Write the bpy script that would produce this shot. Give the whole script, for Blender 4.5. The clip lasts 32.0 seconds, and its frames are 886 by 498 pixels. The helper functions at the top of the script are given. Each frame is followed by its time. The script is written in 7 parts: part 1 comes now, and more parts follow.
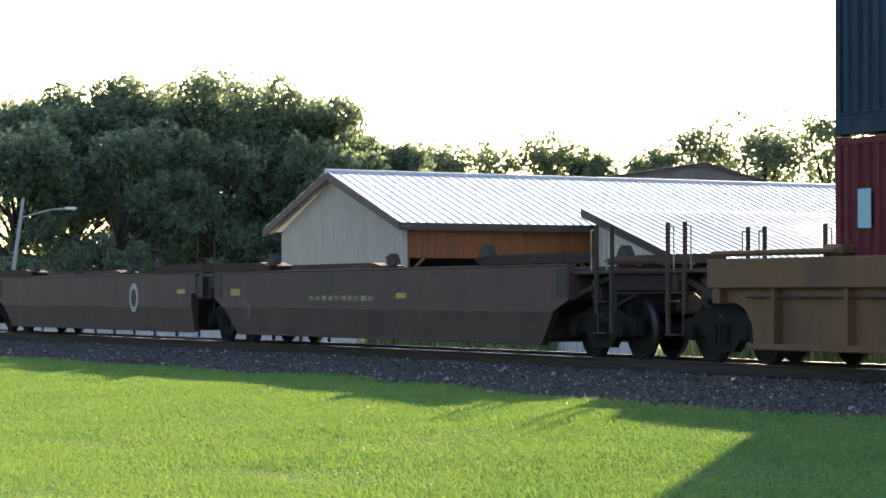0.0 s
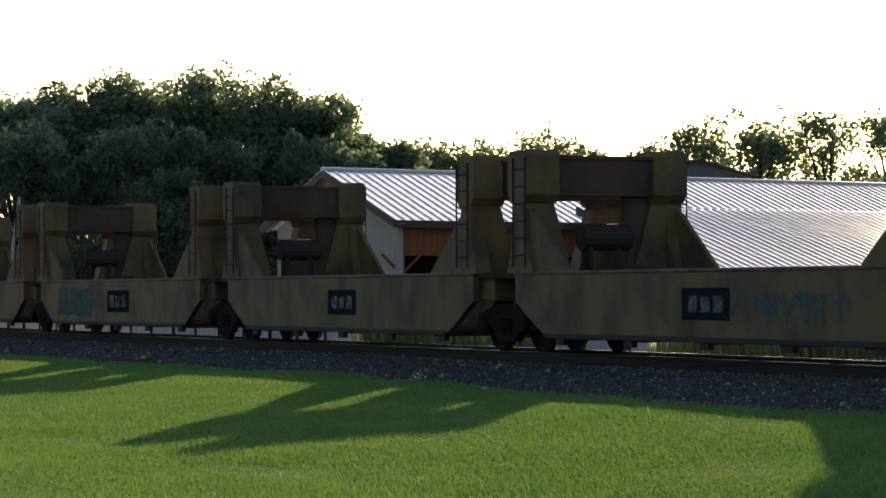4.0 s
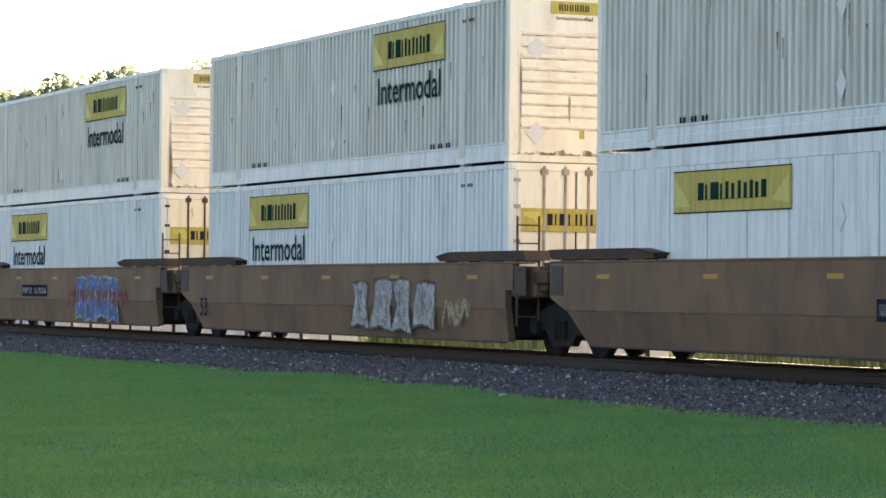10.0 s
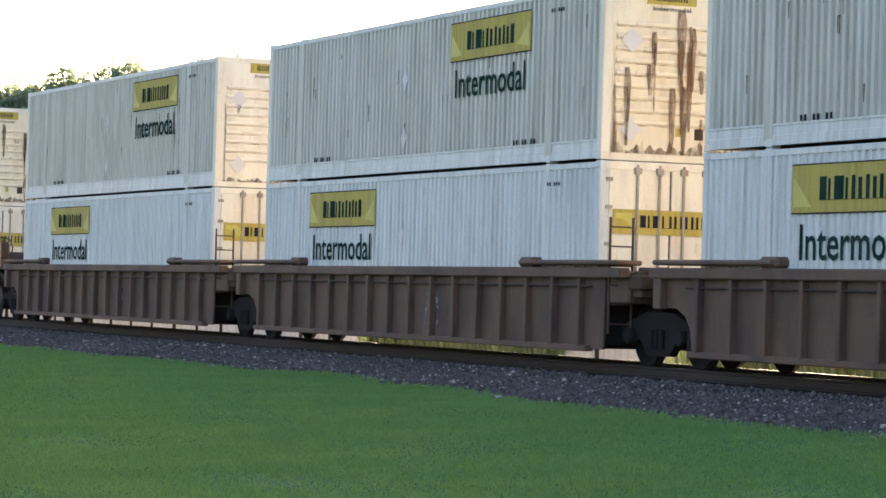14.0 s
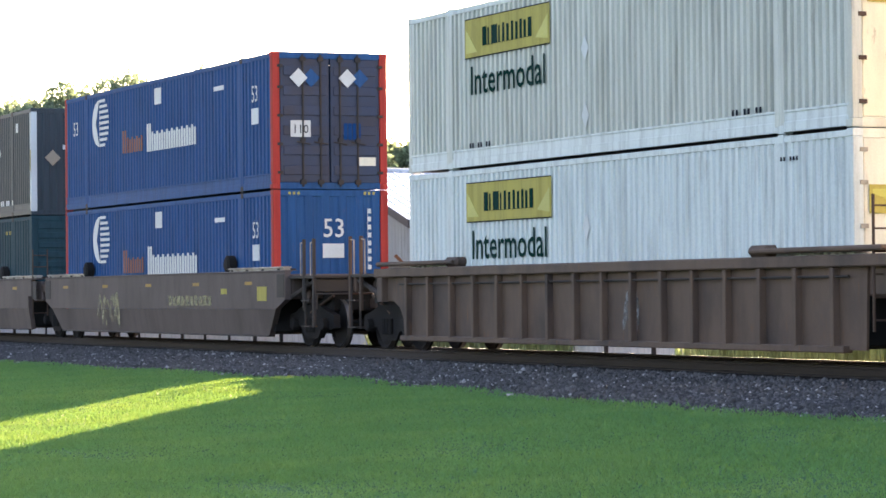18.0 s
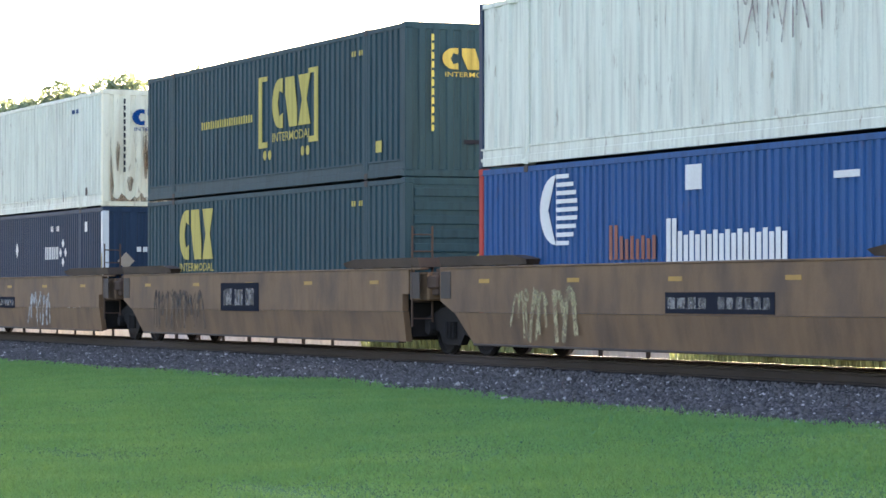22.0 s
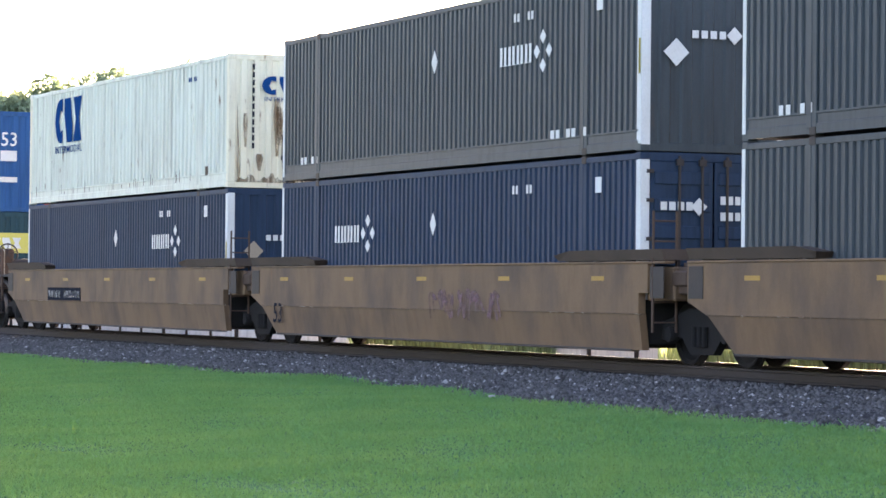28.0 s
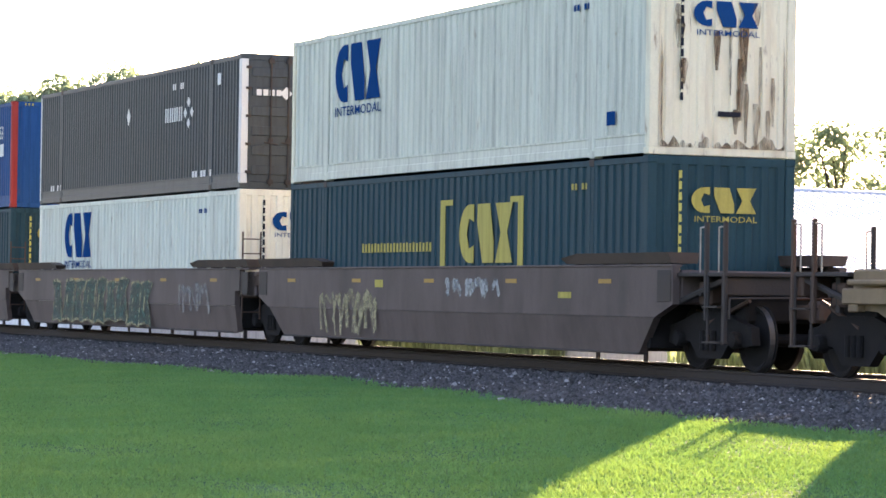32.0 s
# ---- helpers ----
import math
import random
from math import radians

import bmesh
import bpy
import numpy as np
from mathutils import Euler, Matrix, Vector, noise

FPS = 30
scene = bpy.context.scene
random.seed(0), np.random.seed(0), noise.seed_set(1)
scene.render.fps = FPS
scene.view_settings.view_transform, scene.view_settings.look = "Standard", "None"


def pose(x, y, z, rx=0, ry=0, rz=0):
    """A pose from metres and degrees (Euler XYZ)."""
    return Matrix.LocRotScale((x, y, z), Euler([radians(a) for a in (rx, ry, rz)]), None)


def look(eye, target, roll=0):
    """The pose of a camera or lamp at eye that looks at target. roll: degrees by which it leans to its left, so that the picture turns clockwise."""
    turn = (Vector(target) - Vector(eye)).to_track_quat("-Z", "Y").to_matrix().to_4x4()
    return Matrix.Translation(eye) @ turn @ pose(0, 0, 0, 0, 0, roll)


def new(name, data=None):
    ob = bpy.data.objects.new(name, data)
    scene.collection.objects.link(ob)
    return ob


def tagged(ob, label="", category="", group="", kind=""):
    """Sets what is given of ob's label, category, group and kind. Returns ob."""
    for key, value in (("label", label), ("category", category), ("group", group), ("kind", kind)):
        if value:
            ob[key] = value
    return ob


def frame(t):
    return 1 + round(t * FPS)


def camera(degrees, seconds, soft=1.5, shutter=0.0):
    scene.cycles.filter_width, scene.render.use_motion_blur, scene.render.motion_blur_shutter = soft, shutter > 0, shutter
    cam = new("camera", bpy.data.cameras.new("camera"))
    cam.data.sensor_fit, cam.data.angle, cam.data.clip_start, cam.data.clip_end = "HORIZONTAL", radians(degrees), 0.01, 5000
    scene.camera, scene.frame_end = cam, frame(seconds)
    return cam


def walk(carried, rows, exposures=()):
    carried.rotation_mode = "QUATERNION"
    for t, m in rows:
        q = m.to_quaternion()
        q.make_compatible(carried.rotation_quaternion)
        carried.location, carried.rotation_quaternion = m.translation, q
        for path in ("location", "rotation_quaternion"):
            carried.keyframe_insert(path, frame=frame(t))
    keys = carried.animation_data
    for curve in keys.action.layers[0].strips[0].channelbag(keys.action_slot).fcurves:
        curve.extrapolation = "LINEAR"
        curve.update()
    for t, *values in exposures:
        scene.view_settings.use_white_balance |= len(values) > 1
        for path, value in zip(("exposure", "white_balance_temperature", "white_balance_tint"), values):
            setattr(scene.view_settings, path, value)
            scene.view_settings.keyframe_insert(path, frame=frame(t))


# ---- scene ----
cam = camera(16.84, 32.0, soft=1.6)

# ---- the camera's way: seconds, eye, yaw, pitch, roll ----
STAND = [
    (0.0, 1.965, -22.958, 1.474, 67.158, 0.865, -0.104),
    (0.5, 2.077, -22.996, 1.475, 67.138, 0.819, -0.329),
    (1.0, 2.063, -22.990, 1.474, 67.123, 0.829, -0.226),
    (1.5, 2.089, -22.999, 1.475, 67.111, 0.829, -0.218),
    (2.0, 2.131, -23.014, 1.475, 67.104, 0.823, -0.237),
    (2.5, 2.205, -23.039, 1.475, 67.090, 0.821, -0.181),
    (3.0, 2.257, -23.056, 1.475, 67.088, 0.814, -0.213),
    (3.5, 2.254, -23.055, 1.475, 67.086, 0.814, -0.218),
    (5.5, 2.206, -23.039, 1.475, 67.088, 0.824, -0.288),
    (6.0, 2.205, -23.039, 1.475, 67.090, 0.817, -0.284),
    (6.5, 0.879, -22.583, 1.467, 66.936, 0.891, 0.583),
    (7.0, 0.259, -22.373, 1.463, 67.100, 0.852, 0.698),
    (7.5, -0.655, -22.060, 1.458, 67.122, 0.895, 1.084),
    (8.0, -0.441, -22.135, 1.459, 67.221, 0.921, 0.373),
    (8.5, -0.347, -22.168, 1.460, 67.291, 0.939, -0.275),
    (9.0, -0.624, -22.073, 1.458, 67.234, 0.972, -0.405),
    (9.5, -0.114, -22.246, 1.461, 67.159, 0.892, 1.317),
    (10.0, -0.384, -22.153, 1.460, 67.144, 0.821, 0.532),
    (10.5, -0.244, -22.201, 1.460, 67.146, 0.813, 0.095),
    (11.0, 0.017, -22.290, 1.462, 67.127, 0.860, -0.050),
    (11.5, 0.739, -22.539, 1.467, 67.197, 0.912, -1.093),
    (12.0, 0.170, -22.343, 1.463, 67.125, 0.947, -0.032),
    (12.5, 0.857, -22.579, 1.467, 67.222, 0.902, 0.136),
    (13.0, -0.569, -22.091, 1.458, 67.167, 0.931, 0.889),
    (13.5, -0.308, -22.180, 1.460, 67.166, 0.878, 1.937),
    (15.5, 0.566, -22.480, 1.466, 67.231, 0.732, -0.333),
    (16.0, -0.508, -22.109, 1.458, 66.997, 0.814, 1.201),
    (16.5, -0.241, -22.201, 1.460, 67.031, 0.882, 1.352),
    (17.0, -0.322, -22.174, 1.460, 67.080, 0.907, 1.376),
    (17.5, -0.393, -22.150, 1.460, 67.176, 0.868, 0.546),
    (18.0, -0.014, -22.282, 1.462, 67.274, 0.860, -0.536),
    (18.5, -0.666, -22.057, 1.458, 67.136, 0.873, -0.234),
    (19.0, 0.850, -22.575, 1.467, 67.108, 0.851, 0.955),
    (19.5, -0.588, -22.083, 1.458, 67.125, 0.935, 0.626),
    (20.0, -0.099, -22.252, 1.462, 67.230, 1.034, 0.221),
    (20.5, 2.195, -23.035, 1.475, 67.109, 0.821, -0.321),
    (21.0, 0.025, -22.291, 1.462, 66.994, 0.720, -1.038),
    (21.5, -0.025, -22.274, 1.461, 66.969, 0.835, -0.106),
    (22.0, -0.087, -22.256, 1.462, 67.181, 0.904, -0.013),
    (22.5, -0.133, -22.238, 1.461, 67.085, 0.836, 0.662),
    (23.0, 1.213, -22.700, 1.469, 67.149, 0.823, -0.744),
    (23.5, 0.599, -22.490, 1.466, 67.132, 0.862, -0.928),
    (24.0, -0.219, -22.209, 1.460, 67.073, 0.870, -1.148),
    (24.5, 0.014, -22.287, 1.462, 66.985, 0.859, 0.708),
    (25.0, 0.144, -22.332, 1.463, 66.997, 0.852, 0.888),
    (25.5, 1.097, -22.659, 1.469, 67.051, 0.847, 0.538),
    (26.0, -0.543, -22.096, 1.458, 66.948, 0.844, 0.068),
    (26.5, -0.023, -22.275, 1.462, 67.036, 0.880, -2.096),
    (28.5, -0.351, -22.162, 1.459, 66.940, 0.851, 1.060),
    (29.0, -0.383, -22.153, 1.459, 67.088, 0.947, 0.250),
    (29.5, -0.545, -22.100, 1.459, 67.262, 0.887, -1.445),
    (30.0, 0.377, -22.414, 1.464, 67.185, 0.865, -0.271),
    (30.5, 0.281, -22.382, 1.464, 67.235, 0.904, -0.833),
    (31.0, 0.154, -22.338, 1.463, 67.190, 0.910, -0.061),
    (31.5, 0.136, -22.332, 1.463, 67.226, 0.905, -0.420),
    (32.0, -0.385, -22.153, 1.460, 67.130, 0.893, 0.853),
]
PATH = [(t, pose(x, y, z, 90 + p, 0, w) @ pose(0, 0, 0, 0, 0, r)) for t, x, y, z, w, p, r in STAND]
LIGHTNESS = [(0.0, 1.4, 6500, 15), (0.4, 0.1, 6500, 14), (3.5, 0, 6500, 15), (5.5, -0.05, 6500, 16), (6.0, -0.05, 6500, 16), (6.4, 0.65, 6600, 20), (6.8, 1.3, 6700, 24), (7.5, 1.8, 6850, 26), (8.0, 1.9, 6850, 26), (9.0, 1.86, 6850, 23), (10.0, 1.88, 6850, 23), (11.0, 2.07, 6900, 26), (12.0, 1.89, 6850, 26), (13.5, 1.85, 6850, 26), (16.0, 1.85, 6850, 23), (17.0, 1.9, 6900, 23), (18.0, 2.25, 6900, 25), (19.0, 2.4, 6800, 26), (20.0, 3.12, 6700, 27), (21.0, 2.77, 6750, 26), (22.0, 2.53, 6800, 26), (23.0, 2.77, 6800, 31), (24.0, 2.37, 6800, 27), (25.0, 2.27, 6900, 31), (26.0, 2.62, 6850, 29), (28.5, 2.77, 6850, 28), (29.0, 2.87, 6950, 31), (30.0, 2.67, 7000, 30), (31.0, 2.32, 6800, 28), (32.0, 2.27, 6750, 28)]
walk(cam, PATH, LIGHTNESS)

# ---- sky and sun ----
SUN_AZ, SUN_EL = radians(144.9), radians(12.0)          # towards the sun: x = cos, y = sin
world = bpy.data.worlds.new("sky")
scene.world = world
world.use_nodes = True
wn = world.node_tree.nodes
sky = wn.new("ShaderNodeTexSky")
sky.sky_type, sky.sun_disc = "NISHITA", False
sky.sun_elevation, sky.sun_rotation = SUN_EL, radians(90) - SUN_AZ
sky.air_density, sky.dust_density, sky.ozone_density = 0.8, 1.2, 1.0
world.node_tree.links.new(sky.outputs[0], wn["Background"].inputs[0])
wn["Background"].inputs[1].default_value = 0.15
sun = new("sun", bpy.data.lights.new("sun", "SUN"))
sun.data.energy, sun.data.angle, sun.data.color = 5.0, radians(0.6), (1.0, 0.80, 0.50)
sun.matrix_basis = look((0, 0, 0), (-math.cos(SUN_AZ) * math.cos(SUN_EL), -math.sin(SUN_AZ) * math.cos(SUN_EL), -math.sin(SUN_EL)))

# ---- materials ----
MATS = {}


def mat(name, base, rough=0.6, metal=0.0, dirt=None, amount=0.35, scale=1.0, bump=0.0, streak=False, leaf=0.0, vary=0.0, grain=30.0, rust=0.0, lo=0.42, spec=0.25, fade=0.0, runs=0.68):
    """A painted, dirty or grown surface: two scales of stain over the base, vertical streaks, fine relief."""
    if name in MATS:
        return MATS[name]
    m = MATS[name] = bpy.data.materials.new(name)
    m.use_nodes = True
    n, l = m.node_tree.nodes, m.node_tree.links
    b = n["Principled BSDF"]
    b.inputs["Roughness"].default_value, b.inputs["Metallic"].default_value = rough, metal
    b.inputs["Specular IOR Level"].default_value = 0.12 if leaf or bump >= 0.3 else 0.1 if "decal" in name else spec
    tc = n.new("ShaderNodeTexCoord")
    info = n.new("ShaderNodeObjectInfo")
    add = n.new("ShaderNodeVectorMath")
    mul = n.new("ShaderNodeMath")
    mul.operation, mul.inputs[1].default_value = "MULTIPLY", 37.0
    l.new(info.outputs["Random"], mul.inputs[0])
    l.new(tc.outputs["Object"], add.inputs[0])
    l.new(mul.outputs[0], add.inputs[1])
    mp = n.new("ShaderNodeMapping")
    mp.inputs["Scale"].default_value = ((0.8, 0.8, 0.55) if runs == 0.80 else (1.6, 1.6, 0.22)) if streak else (1, 1, 1)
    l.new(add.outputs[0], mp.inputs[0])
    big = n.new("ShaderNodeTexNoise")
    big.inputs["Scale"].default_value, big.inputs["Detail"].default_value = 1.1 * scale, 6
    fine = n.new("ShaderNodeTexNoise")
    fine.inputs["Scale"].default_value, fine.inputs["Detail"].default_value = grain * scale, 4
    l.new(mp.outputs[0], big.inputs["Vector"])
    l.new(add.outputs[0], fine.inputs["Vector"])
    ramp = n.new("ShaderNodeValToRGB")
    ramp.color_ramp.elements[0].position, ramp.color_ramp.elements[1].position = lo, 0.72
    l.new(big.outputs["Fac"], ramp.inputs[0])
    am = n.new("ShaderNodeMath")
    am.operation, am.inputs[1].default_value = "MULTIPLY", amount
    l.new(ramp.outputs[0], am.inputs[0])
    mix = n.new("ShaderNodeMixRGB")
    mix.inputs[1].default_value = (*base, 1)
    mix.inputs[2].default_value = (*(dirt or tuple(c * 0.55 for c in base)), 1)
    l.new(am.outputs[0], mix.inputs[0])
    if rust:
        m2 = n.new("ShaderNodeMapping")
        m2.inputs["Scale"].default_value = (2.6, 2.6, 0.7)
        l.new(add.outputs[0], m2.inputs[0])
        sp = n.new("ShaderNodeTexNoise")
        sp.inputs["Scale"].default_value, sp.inputs["Detail"].default_value, sp.inputs["Roughness"].default_value = 2.4, 8, 0.65
        l.new(m2.outputs[0], sp.inputs["Vector"])
        rr = n.new("ShaderNodeMapRange")
        rr.inputs[1].default_value, rr.inputs[2].default_value, rr.inputs[4].default_value = 0.61, 0.74, rust
        l.new(sp.outputs["Fac"], rr.inputs[0])
        rm = n.new("ShaderNodeMixRGB")
        rm.inputs[2].default_value = (0.16, 0.075, 0.035, 1)
        l.new(rr.outputs[0], rm.inputs[0])
        l.new(mix.outputs[0], rm.inputs[1])
        mix = rm
    hsv = n.new("ShaderNodeHueSaturation")
    val = n.new("ShaderNodeMapRange")
    val.inputs[3].default_value, val.inputs[4].default_value = 0.86, 1.14
    l.new(fine.outputs["Fac"], val.inputs[0])
    worth = val.outputs[0]
    if streak:
        m3 = n.new("ShaderNodeMapping")
        m3.inputs["Scale"].default_value = (7.0, 7.0, 0.4) if runs < 0.8 else (2.6, 2.6, 0.7)
        l.new(add.outputs[0], m3.inputs[0])
        run = n.new("ShaderNodeTexNoise")
        run.inputs["Scale"].default_value, run.inputs["Detail"].default_value, run.inputs["Roughness"].default_value = 1.3, 7, 0.62
        l.new(m3.outputs[0], run.inputs["Vector"])
        rn = n.new("ShaderNodeMapRange")
        rn.inputs[1].default_value, rn.inputs[2].default_value, rn.inputs[3].default_value, rn.inputs[4].default_value = 0.46, 0.74, 1.03, runs
        l.new(run.outputs["Fac"], rn.inputs[0])
        both = n.new("ShaderNodeMath")
        both.operation = "MULTIPLY"
        l.new(val.outputs[0], both.inputs[0])
        l.new(rn.outputs[0], both.inputs[1])
        worth = both.outputs[0]
    l.new(worth, hsv.inputs["Value"])
    l.new(mix.outputs[0], hsv.inputs["Color"])
    col = hsv.outputs[0]
    if vary:
        geo = n.new("ShaderNodeNewGeometry")
        mr = n.new("ShaderNodeMapRange")
        mr.inputs[3].default_value, mr.inputs[4].default_value = 1 - vary, 1 + vary
        l.new(geo.outputs["Random Per Island"], mr.inputs[0])
        lift = mr.outputs[0]
        if name == "ballast_stone":                     # a few pale stones among the grey
            pale = n.new("ShaderNodeMapRange")
            pale.inputs[1].default_value, pale.inputs[2].default_value, pale.inputs[3].default_value, pale.inputs[4].default_value = 0.955, 0.975, 1.0, 2.8
            l.new(geo.outputs["Random Per Island"], pale.inputs[0])
            pm = n.new("ShaderNodeMath")
            pm.operation = "MULTIPLY"
            l.new(lift, pm.inputs[0])
            l.new(pale.outputs[0], pm.inputs[1])
            lift = pm.outputs[0]
        h2 = n.new("ShaderNodeHueSaturation")
        l.new(lift, h2.inputs["Value"])
        l.new(col, h2.inputs["Color"])
        col = h2.outputs[0]
    l.new(col, b.inputs["Base Color"])
    if bump:
        bp = n.new("ShaderNodeBump")
        bp.inputs["Strength"].default_value, bp.inputs["Distance"].default_value = bump, 0.02
        l.new(fine.outputs["Fac"], bp.inputs["Height"])
        l.new(bp.outputs[0], b.inputs["Normal"])
    if fade:
        wear = n.new("ShaderNodeTexNoise")
        wear.inputs["Scale"].default_value, wear.inputs["Detail"].default_value, wear.inputs["Roughness"].default_value = 5.0, 8, 0.7
        l.new(mp.outputs[0], wear.inputs["Vector"])
        wr = n.new("ShaderNodeMapRange")
        wr.inputs[1].default_value, wr.inputs[2].default_value, wr.inputs[3].default_value, wr.inputs[4].default_value = 0.36, 0.62, 0.1 if fade < 0.9 else 0.35, fade
        l.new(wear.outputs["Fac"], wr.inputs[0])
        clear, mixed = n.new("ShaderNodeBsdfTransparent"), n.new("ShaderNodeMixShader")
        l.new(wr.outputs[0], mixed.inputs[0])
        l.new(b.outputs[0], mixed.inputs[1])
        l.new(clear.outputs[0], mixed.inputs[2])
        l.new(mixed.outputs[0], n["Material Output"].inputs[0])
    if leaf:
        tr = n.new("ShaderNodeBsdfTranslucent")
        tint = n.new("ShaderNodeMixRGB")
        tint.blend_type, tint.inputs[0].default_value, tint.inputs[2].default_value = "MULTIPLY", 1.0, (1.5, 1.6, 1.25, 1) if name != "grass_blade" else (3.1, 1.5, 0.5, 1)
        l.new(col, tint.inputs[1])
        l.new(tint.outputs[0], tr.inputs[0])
        sh = n.new("ShaderNodeMixShader")
        sh.inputs[0].default_value = leaf
        l.new(b.outputs[0], sh.inputs[1])
        l.new(tr.outputs[0], sh.inputs[2])
        l.new(sh.outputs[0], n["Material Output"].inputs[0])
    return m


WHITE = mat("white_paint", (0.57, 0.61, 0.59), 0.5, dirt=(0.47, 0.50, 0.48), amount=0.5, streak=True, rust=0.25, spec=0.35)
OFF_WHITE = mat("off_white_paint", (0.55, 0.56, 0.465), 0.5, dirt=(0.40, 0.39, 0.33), amount=0.5, scale=1.4, streak=True, rust=0.5, spec=0.2)
GREY_WHITE = mat("dull_white_paint", (0.52, 0.525, 0.465), 0.5, dirt=(0.34, 0.335, 0.28), amount=0.6, scale=1.3, streak=True, rust=0.3, spec=0.35)
WHITE_WORN = mat("worn_white_paint", (0.57, 0.59, 0.50), 0.5, dirt=(0.38, 0.33, 0.26), amount=0.35, scale=1.6, streak=True, rust=0.8, spec=0.2)
CREAM = mat("cream_paint", (0.71, 0.685, 0.57), 0.5, dirt=(0.46, 0.37, 0.26), amount=0.4, scale=1.3, streak=True, rust=0.45, runs=0.9)
CREAM_RUSTY = mat("rusty_cream_paint", (0.69, 0.64, 0.48), 0.55, dirt=(0.42, 0.30, 0.18), amount=0.45, scale=1.7, streak=True, lo=0.52, rust=1.0, runs=0.86)
IVORY = mat("ivory_paint", (0.62, 0.57, 0.43), 0.65, dirt=(0.42, 0.35, 0.26), amount=0.4, streak=True, rust=0.6, spec=0.09)
BLUE = mat("blue_paint", (0.018, 0.078, 0.205), 0.65, dirt=(0.022, 0.062, 0.14), amount=0.4, streak=True, rust=0.3, spec=0.13)
BLUE_40 = mat("sea_blue_paint", (0.020, 0.046, 0.080), 0.65, dirt=(0.02, 0.034, 0.05), amount=0.5, streak=True, spec=0.09)
RED_40 = mat("oxide_red_paint", (0.14, 0.026, 0.036), 0.65, dirt=(0.075, 0.022, 0.026), amount=0.5, streak=True, spec=0.09)
RED = mat("red_paint", (0.42, 0.050, 0.040), 0.65, dirt=(0.3, 0.05, 0.03), amount=0.4, streak=True, spec=0.09)
BLACK = mat("black_paint", (0.038, 0.050, 0.058), 0.52, dirt=(0.034, 0.044, 0.052), amount=0.5, streak=True, rust=0.15, spec=0.2)
NAVY = mat("navy_paint", (0.016, 0.034, 0.066), 0.6, dirt=(0.016, 0.034, 0.06), amount=0.4, streak=True, spec=0.16)
TEAL = mat("teal_paint", (0.020, 0.054, 0.066), 0.65, dirt=(0.022, 0.048, 0.058), amount=0.5, streak=True, spec=0.13)
YELLOW = mat("yellow_paint", (0.43, 0.35, 0.085), 0.65, dirt=(0.34, 0.28, 0.10), amount=0.4, streak=True, spec=0.09)
PALE_YELLOW = mat("pale_yellow_paint", (0.50, 0.45, 0.10), 0.5, dirt=(0.3, 0.28, 0.12), amount=0.4)
LOGO_BLUE = mat("royal_blue_paint", (0.006, 0.048, 0.165), 0.8, dirt=(0.012, 0.055, 0.15), amount=0.4, spec=0.0)
INK = mat("dark_green_paint", (0.008, 0.034, 0.028), 0.85, dirt=(0.05, 0.075, 0.07), amount=0.5, spec=0.0)
DARK_INK = mat("charcoal_paint", (0.022, 0.024, 0.032), 0.85, dirt=(0.025, 0.025, 0.03), amount=0.5, spec=0.0)
DECAL = mat("white_decal", (0.58, 0.59, 0.58), 0.5, dirt=(0.5, 0.48, 0.44), amount=0.5)
ORANGE = mat("orange_decal", (0.22, 0.07, 0.05), 0.5, amount=0.5)
SLAB = mat("dark_slab_grime", (0.075, 0.052, 0.040), 0.7, dirt=(0.04, 0.03, 0.026), amount=0.7, bump=0.2)
ROD = mat("dull_lock_rod", (0.33, 0.30, 0.25), 0.5, dirt=(0.14, 0.09, 0.06), amount=0.7, scale=3.0)
BROWN = mat("brown_car_paint", (0.162, 0.096, 0.052), 0.75, dirt=(0.080, 0.054, 0.040), amount=0.85, scale=1.3, streak=True, bump=0.1, rust=0.5, runs=0.80)
GREY_BROWN = mat("grey_brown_car_paint", (0.104, 0.076, 0.067), 0.7, dirt=(0.060, 0.045, 0.040), amount=0.75, streak=True, bump=0.1, runs=0.80)
DARK_CAR = mat("dark_car_paint", (0.070, 0.041, 0.038), 0.65, dirt=(0.036, 0.026, 0.026), amount=0.7, streak=True, bump=0.1, runs=0.80)
RIB_BROWN = mat("weathered_brown_paint", (0.118, 0.074, 0.052), 0.7, dirt=(0.050, 0.036, 0.032), amount=0.95, scale=1.2, streak=True, bump=0.1, rust=0.8, runs=0.80)
SLATE = mat("slate_blue_car_paint", (0.024, 0.027, 0.033), 0.7, dirt=(0.036, 0.033, 0.033), amount=0.8, streak=True, bump=0.1, rust=0.5, runs=0.80, spec=0.12)
SILL_BLUE = mat("blue_sill_paint", (0.036, 0.054, 0.092), 0.65, dirt=(0.048, 0.046, 0.048), amount=0.95, streak=True, bump=0.1, runs=0.80, spec=0.15)
TAN = mat("tan_car_paint", (0.205, 0.140, 0.076), 0.6, dirt=(0.10, 0.07, 0.04), amount=0.7, streak=True, bump=0.1, rust=0.6, runs=0.80)
TAN_DARK = mat("rusty_tan_car_paint", (0.145, 0.072, 0.034), 0.65, dirt=(0.07, 0.04, 0.026), amount=0.8, streak=True, bump=0.1, rust=0.8, runs=0.80)
OLD_YELLOW = mat("faded_yellow_car_paint", (0.165, 0.115, 0.054), 0.6, dirt=(0.050, 0.036, 0.030), amount=0.95, scale=1.5, streak=True, bump=0.1, rust=1.0, runs=0.80)
